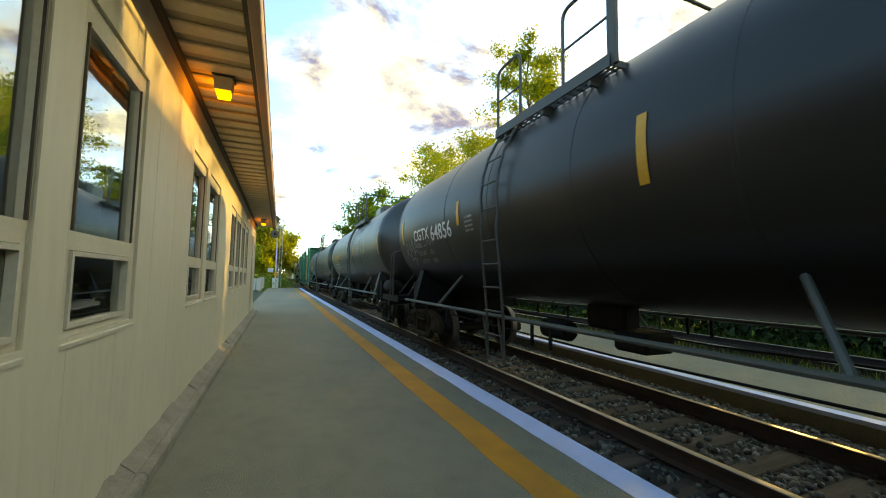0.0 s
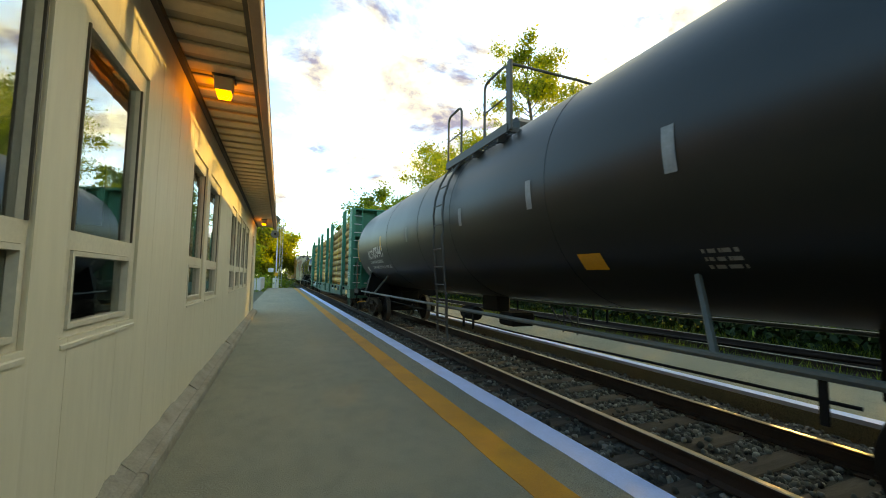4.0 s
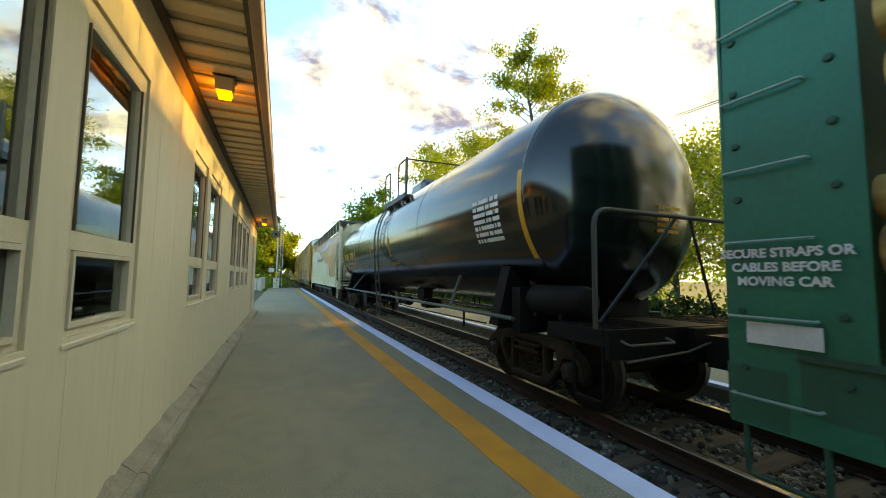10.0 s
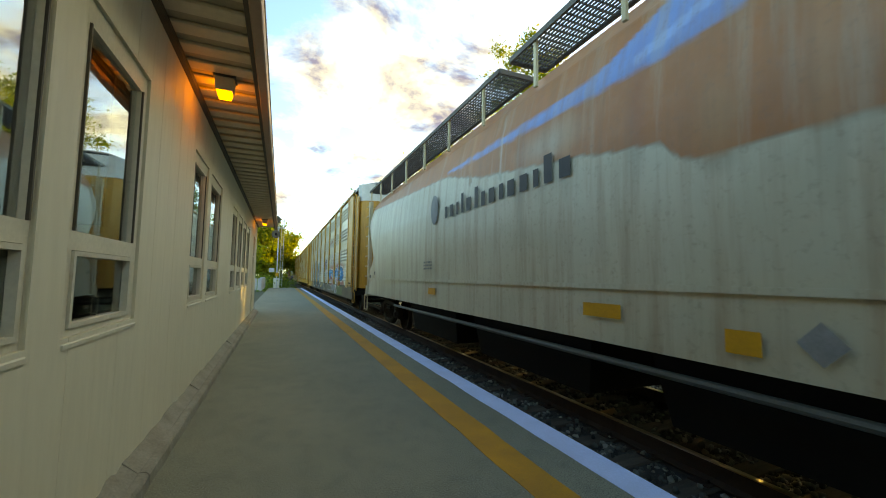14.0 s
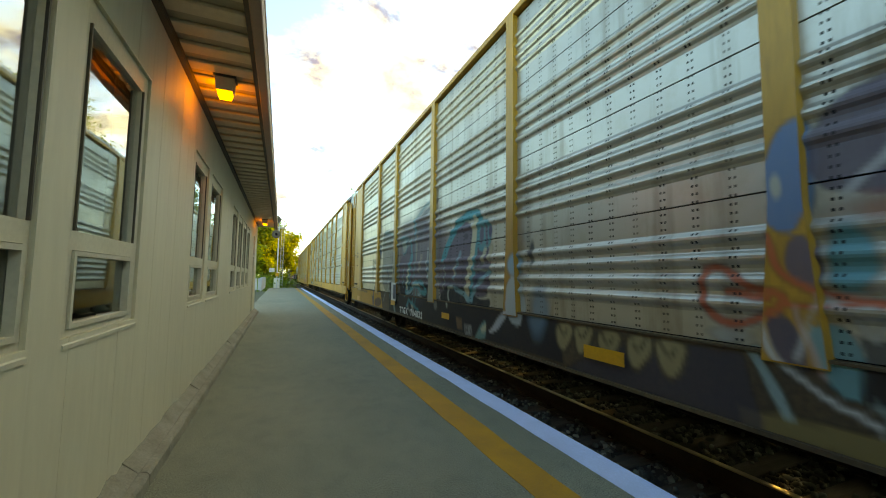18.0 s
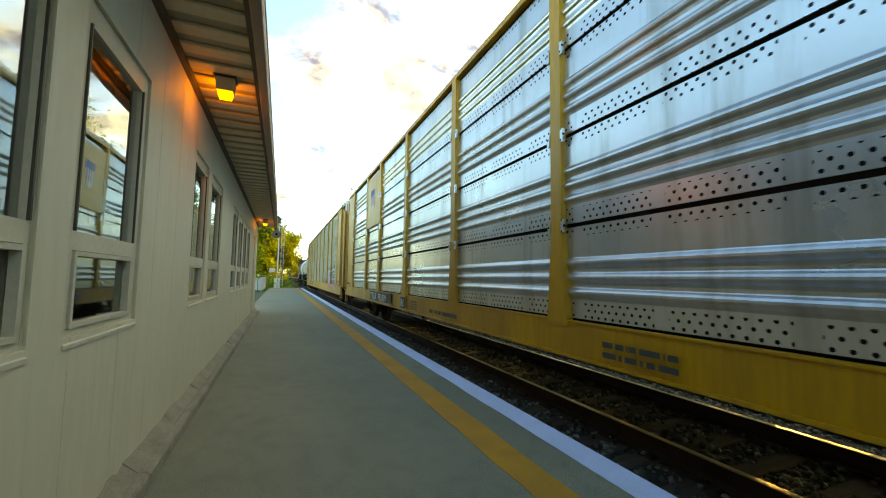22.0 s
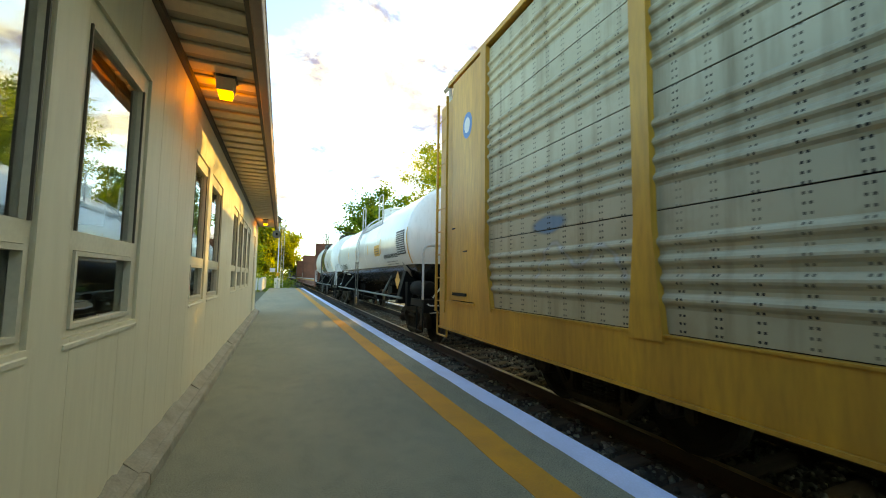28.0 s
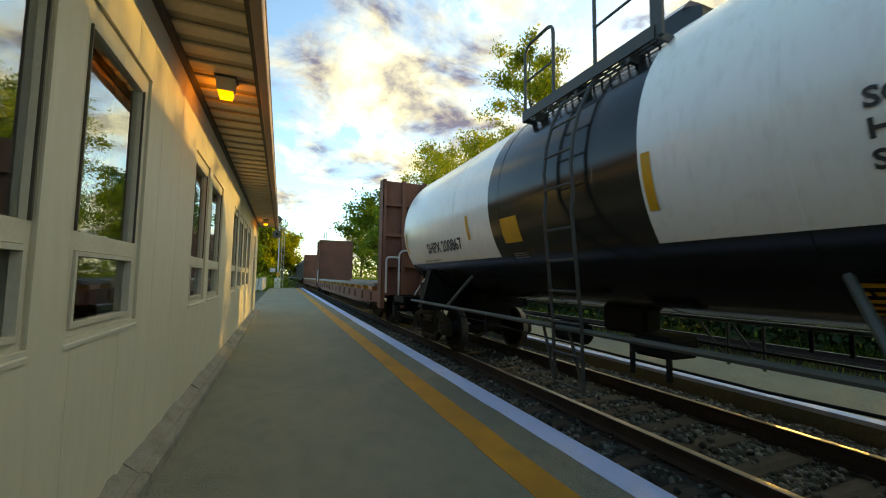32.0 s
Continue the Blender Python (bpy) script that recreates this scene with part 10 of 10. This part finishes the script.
def bushes():
    """Low scrub along the far side of the line, and past the platform's end."""
    nr = np.random.default_rng(7)
    pts = []
    for y in np.arange(-30, 120, 1.1):
        k = 130 if y < 60 else 90
        hgt = 1.3 + 0.9 * math.sin(y * 0.43) + 0.5 * math.sin(y * 1.7 + 1)
        c = nr.normal(0, 1, (k, 3)) * np.array([0.9, 0.75, 0.5 * max(0.6, hgt * 0.5)]) + np.array([14.6 + 1.0 * math.sin(y * 0.9), y, 0.2 + 0.5 * hgt])
        pts.append(c)
    c = np.concatenate(pts)
    c = c[c[:, 2] > -0.4]
    tagged(new("scrub", leaves_mesh("scrub", c, 0.12, M["leaf"], nr)), "low green scrub along the far side of the line", kind="stuff")
    pts = []
    for x, y, s, k in ((-3.0, 56, 1.2, 500), (-1.4, 58, 0.7, 350), (-0.2, 60, 0.55, 350), (0.8, 66, 0.7, 400), (-4.5, 53, 1.3, 500), (1.2, 74, 0.9, 400), (-2.0, 68, 1.5, 600), (-2.2, 52.5, 0.8, 350)):
        pts.append(nr.normal(0, 1, (k, 3)) * np.array([s, s, s * 0.55]) + np.array([x, y, s * 0.5 - 0.2]))
    tagged(new("scrub", leaves_mesh("scrub", np.concatenate(pts), 0.12, M["leaf"], nr)), "low green bushes past the end of the platform", kind="stuff")
    pts = []
    for y in np.arange(-14, 70, 0.8):      # thick undergrowth at its foot, added to shade the verge, leaves coloured dark
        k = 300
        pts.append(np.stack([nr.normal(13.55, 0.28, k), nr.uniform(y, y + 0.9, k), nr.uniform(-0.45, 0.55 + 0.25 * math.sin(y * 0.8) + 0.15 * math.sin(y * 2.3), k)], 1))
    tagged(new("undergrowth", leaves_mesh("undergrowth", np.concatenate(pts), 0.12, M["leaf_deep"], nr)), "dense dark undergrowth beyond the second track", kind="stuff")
    # grass blades on the verge between the tracks and beyond
    n = 16000
    b = np.stack([nr.uniform(12.4, 15.5, n), nr.uniform(-4, 40, n), np.full(n, -0.38)], 1)
    m2 = 5000
    b2 = np.stack([nr.uniform(8.65, 9.7, m2), nr.uniform(-4, 30, m2), np.full(m2, -0.37)], 1)
    b = np.concatenate([b, b2])
    n = len(b)
    h = nr.uniform(0.08, 0.42, n) ** 1.0
    d = nr.normal(0, 0.35, (n, 2)) * h[:, None]
    w = nr.normal(0, 1, (n, 2)); w /= np.linalg.norm(w, axis=1)[:, None]; w *= 0.012
    z0 = np.zeros((n, 1))
    v = np.stack([b + np.concatenate([w, z0], 1), b - np.concatenate([w, z0], 1), b + np.concatenate([d, h[:, None]], 1)], 1).reshape(-1, 3)
    me = bpy.data.meshes.new("grass")
    f = np.arange(n * 3, dtype=np.int32)
    me.vertices.add(len(v)); me.vertices.foreach_set("co", v.ravel())
    me.loops.add(len(f)); me.loops.foreach_set("vertex_index", f)
    me.polygons.add(n); me.polygons.foreach_set("loop_start", np.arange(0, n * 3, 3, dtype=np.int32))
    me.update()
    me.materials.append(M["blade"])
    tagged(new("grass", me), "uneven green grass beside the second track", kind="stuff")


def far_woods():
    """A ragged belt of distant trees that closes the horizon."""
    nr = np.random.default_rng(9)
    pts = []
    for i in range(150):
        a = 2 * np.pi * i / 150
        R = 230 + 30 * math.sin(i * 1.7)
        x, y = 5 + R * math.cos(a), 60 + R * math.sin(a)
        if abs(x - 5) < 12 and y > 0:
            continue
        hgt = 8 + 4 * nr.random()
        pts.append(nr.normal(0, 1, (240, 3)) * np.array([5.5, 5.5, hgt * 0.3]) + np.array([x, y, hgt * 0.5]))
    c = np.concatenate(pts)
    tagged(new("far_woods", leaves_mesh("far_woods", c, 0.9, M["leaf"], nr)), "belt of distant green woods", kind="stuff")


trees()
bushes()
far_woods()


# ---- signal, fence, wires, house ----
def signal_mast():
    t = thing("railway_signal", "tall two-headed railway signal with round backing discs and ladder", "signal", "", (-0.45, 52.0, -0.1))
    mm = M["trim_white"]
    part("mast", tube(bmesh.new(), [(0, 0, 0), (0, 0, 8.3)], 0.07, 10), mm, t)
    for x in (0.32, 0.62):
        part("ladder_stile", tube(bmesh.new(), [(x, 0.1, 0.2), (x, 0.1, 9.0)], 0.025, 6), mm, t)
    for i in range(28):
        part("ladder_rung", tube(bmesh.new(), [(0.32, 0.1, 0.5 + i * 0.3), (0.62, 0.1, 0.5 + i * 0.3)], 0.014, 5), mm, t)
    for z in (8.55, 6.72):
        x = -0.3
        hd = part("signal_head", lathe(bmesh.new(), [(-0.08, 0.02), (-0.08, 0.46), (-0.05, 0.5), (-0.03, 0.5), (-0.02, 0.02)], "y", (x, -0.1, z), 28), M["dark_frame"], t, "dark round backing disc")
        bm = boxes((x - 0.16, x + 0.16, -0.08, 0.35, z - 0.2, z + 0.2), (x + 0.1, 0.05, -0.05, 0.05, z - 0.05, z + 0.05))
        part("lamp_case", bm, M["steel_black"], hd)
        bm = lathe(bmesh.new(), [(-0.34, 0.13), (-0.10, 0.13), (-0.10, 0.11), (-0.34, 0.11)], "y", (x, -0.1, z), 16)
        part("hood", bm, M["steel_black"], hd)
    bm = bmesh.new()
    grating(bm, -0.4, 0.7, -0.3, 0.5, 7.6, 0.12)
    tube(bm, [(0.7, -0.3, 7.6), (0.7, -0.3, 8.7), (0.7, 0.5, 8.7), (0.7, 0.5, 7.6)], 0.02, 5)
    part("service_platform", bm, mm, t)
    part("equipment_case", boxes((-0.9, -0.3, -0.2, 0.3, 2.0, 2.5), bev=0.02), M["trim_white"], t)
    part("relay_box", boxes((-0.35, 0.35, 0.1, 0.6, 0.0, 1.3), bev=0.02), M["alu_frame"], t)
    part("footing", boxes((-0.5, 0.8, -0.5, 0.7, -0.45, 0.02), bev=0.02), M["concrete"], t)
    part("marker_plate", boxes((-0.18, 0.18, -0.1, -0.07, 1.5, 1.95)), M["decal_yellow"], t)


def end_fence():
    t = thing("fence", "pale grey board fence past the station", "fence", "", (0, 0, 0))
    y0, y1 = 40.0, 50.0
    for i in range(6):
        y = y0 + (y1 - y0) * i / 5
        part("post", boxes((-1.75, -1.67, y - 0.05, y + 0.05, 0, 1.3)), M["trim_white"], t)
    n = 34
    for i in range(n):
        y = y0 + (y1 - y0) * i / n
        part("slat", boxes((-1.66, -1.63, y + 0.02, y + 0.24, 0.1, 1.2)), M["trim_white"], t)
    for z in (0.3, 1.0):
        part("fence_rail", boxes((-1.68, -1.66, y0, y1, z, z + 0.09)), M["trim_white"], t)
    for i in range(10):
        x = -1.7 - i * 0.33
        part("slat", boxes((x - 0.26, x, 39.96, 40.0, 0.1, 1.2)), M["trim_white"], t)


def wires():
    t = thing("overhead_wires", "thin sagging overhead wires on two wooden poles", "wires")
    def pole(x, y, h):
        p = part("pole", tube(bmesh.new(), [(x, y, -0.4), (x, y, h)], [0.15, 0.10], 10), M["bark"], t, "wooden pole")
        part("crossarm", boxes((x - 0.06, x + 0.06, y - 1.1, y + 1.1, h - 0.5, h - 0.38)), M["bark"], p)
        return x, y, h
    pole(22, 20.5, 12.2); pole(22, -22, 13.2)
    for dy, z0, z1, sag in ((-0.9, 11.9, 12.8, 1.0), (0.9, 11.9, 12.8, 1.15), (0, 10.4, 11.0, 0.9)):
        pts = []
        for i in range(17):
            q = i / 16
            pts.append((22, 20.5 + dy * 0.5 + (-42.5) * q, z0 + (z1 - z0) * q - sag * 4 * q * (1 - q)))
        part("wire", tube(bmesh.new(), pts, 0.026, 4), M["steel_black"], t)


def house():
    h = thing("house", "pale house half hidden behind the trees", "house", "", (30, 9.5, -0.4))
    part("wall", boxes((0, 8, -7, 7, 0, 5.0)), M["decal_white"], h)
    bm = bmesh.new()
    extrude(bm, [(-0.5, 5.0), (4, 7.6), (8.5, 5.0), (8.5, 4.85), (-0.5, 4.85)], "y", -7.5, 7.5)
    part("roof", bm, M["dark_frame"], h)
    for y in (-4.5, -0.7, 3.0):
        for z in (0.9, 3.1):
            w = part("window", boxes((-0.06, 0.05, y, y + 1.2, z, z + 1.3)), M["trim_white"], h)
            part("pane", boxes((-0.08, -0.05, y + 0.1, y + 1.1, z + 0.1, z + 1.2)), M["glass"], w)


def lattice_tower():
    t = thing("lattice_tower", "distant steel lattice tower", "tower", "", (14.6, 150, -0.4))
    H = 18.5
    for sx in (-1, 1):
        for sy in (-1, 1):
            part("leg", tube(bmesh.new(), [(sx * 1.5, sy * 1.5, 0), (sx * 0.35, sy * 0.35, H)], 0.07, 5), M["trim_grey"], t)
    bm = bmesh.new()
    for i in range(9):
        a, b = i / 9, (i + 1) / 9
        wa, wb = 1.5 - 1.15 * a, 1.5 - 1.15 * b
        for s in (-1, 1):
            tube(bm, [(-wa, s * wa, a * H), (wb, s * wb, b * H)], 0.03, 4)
            tube(bm, [(wa, s * wa, a * H), (-wb, s * wb, b * H)], 0.03, 4)
    for z in (13.5, 16.5):
        tube(bm, [(-2.6, 0, z), (2.6, 0, z)], 0.06, 4)
    part("bracing", bm, M["trim_grey"], t)


signal_mast()
end_fence()
wires()
house()
lattice_tower()


# ---- what moves ----
def motions():
    times = [0.0, 8.0, 16.0, 24.0, SECONDS]
    for car, y0 in CARS:
        walk(car, [(t, pose(TRACK, y0 - along(t), TOR)) for t in times])
    # wheels roll: top of the wheel towards the camera
    turn = math.degrees(along(SECONDS) / WHEEL)
    k = math.ceil(turn / 84.0)
    for w, y in ROLLING:
        walk(w, [(SECONDS * i / k, pose(0, y, WHEEL, turn * i / k, 0, 0)) for i in range(k + 1)])


motions()
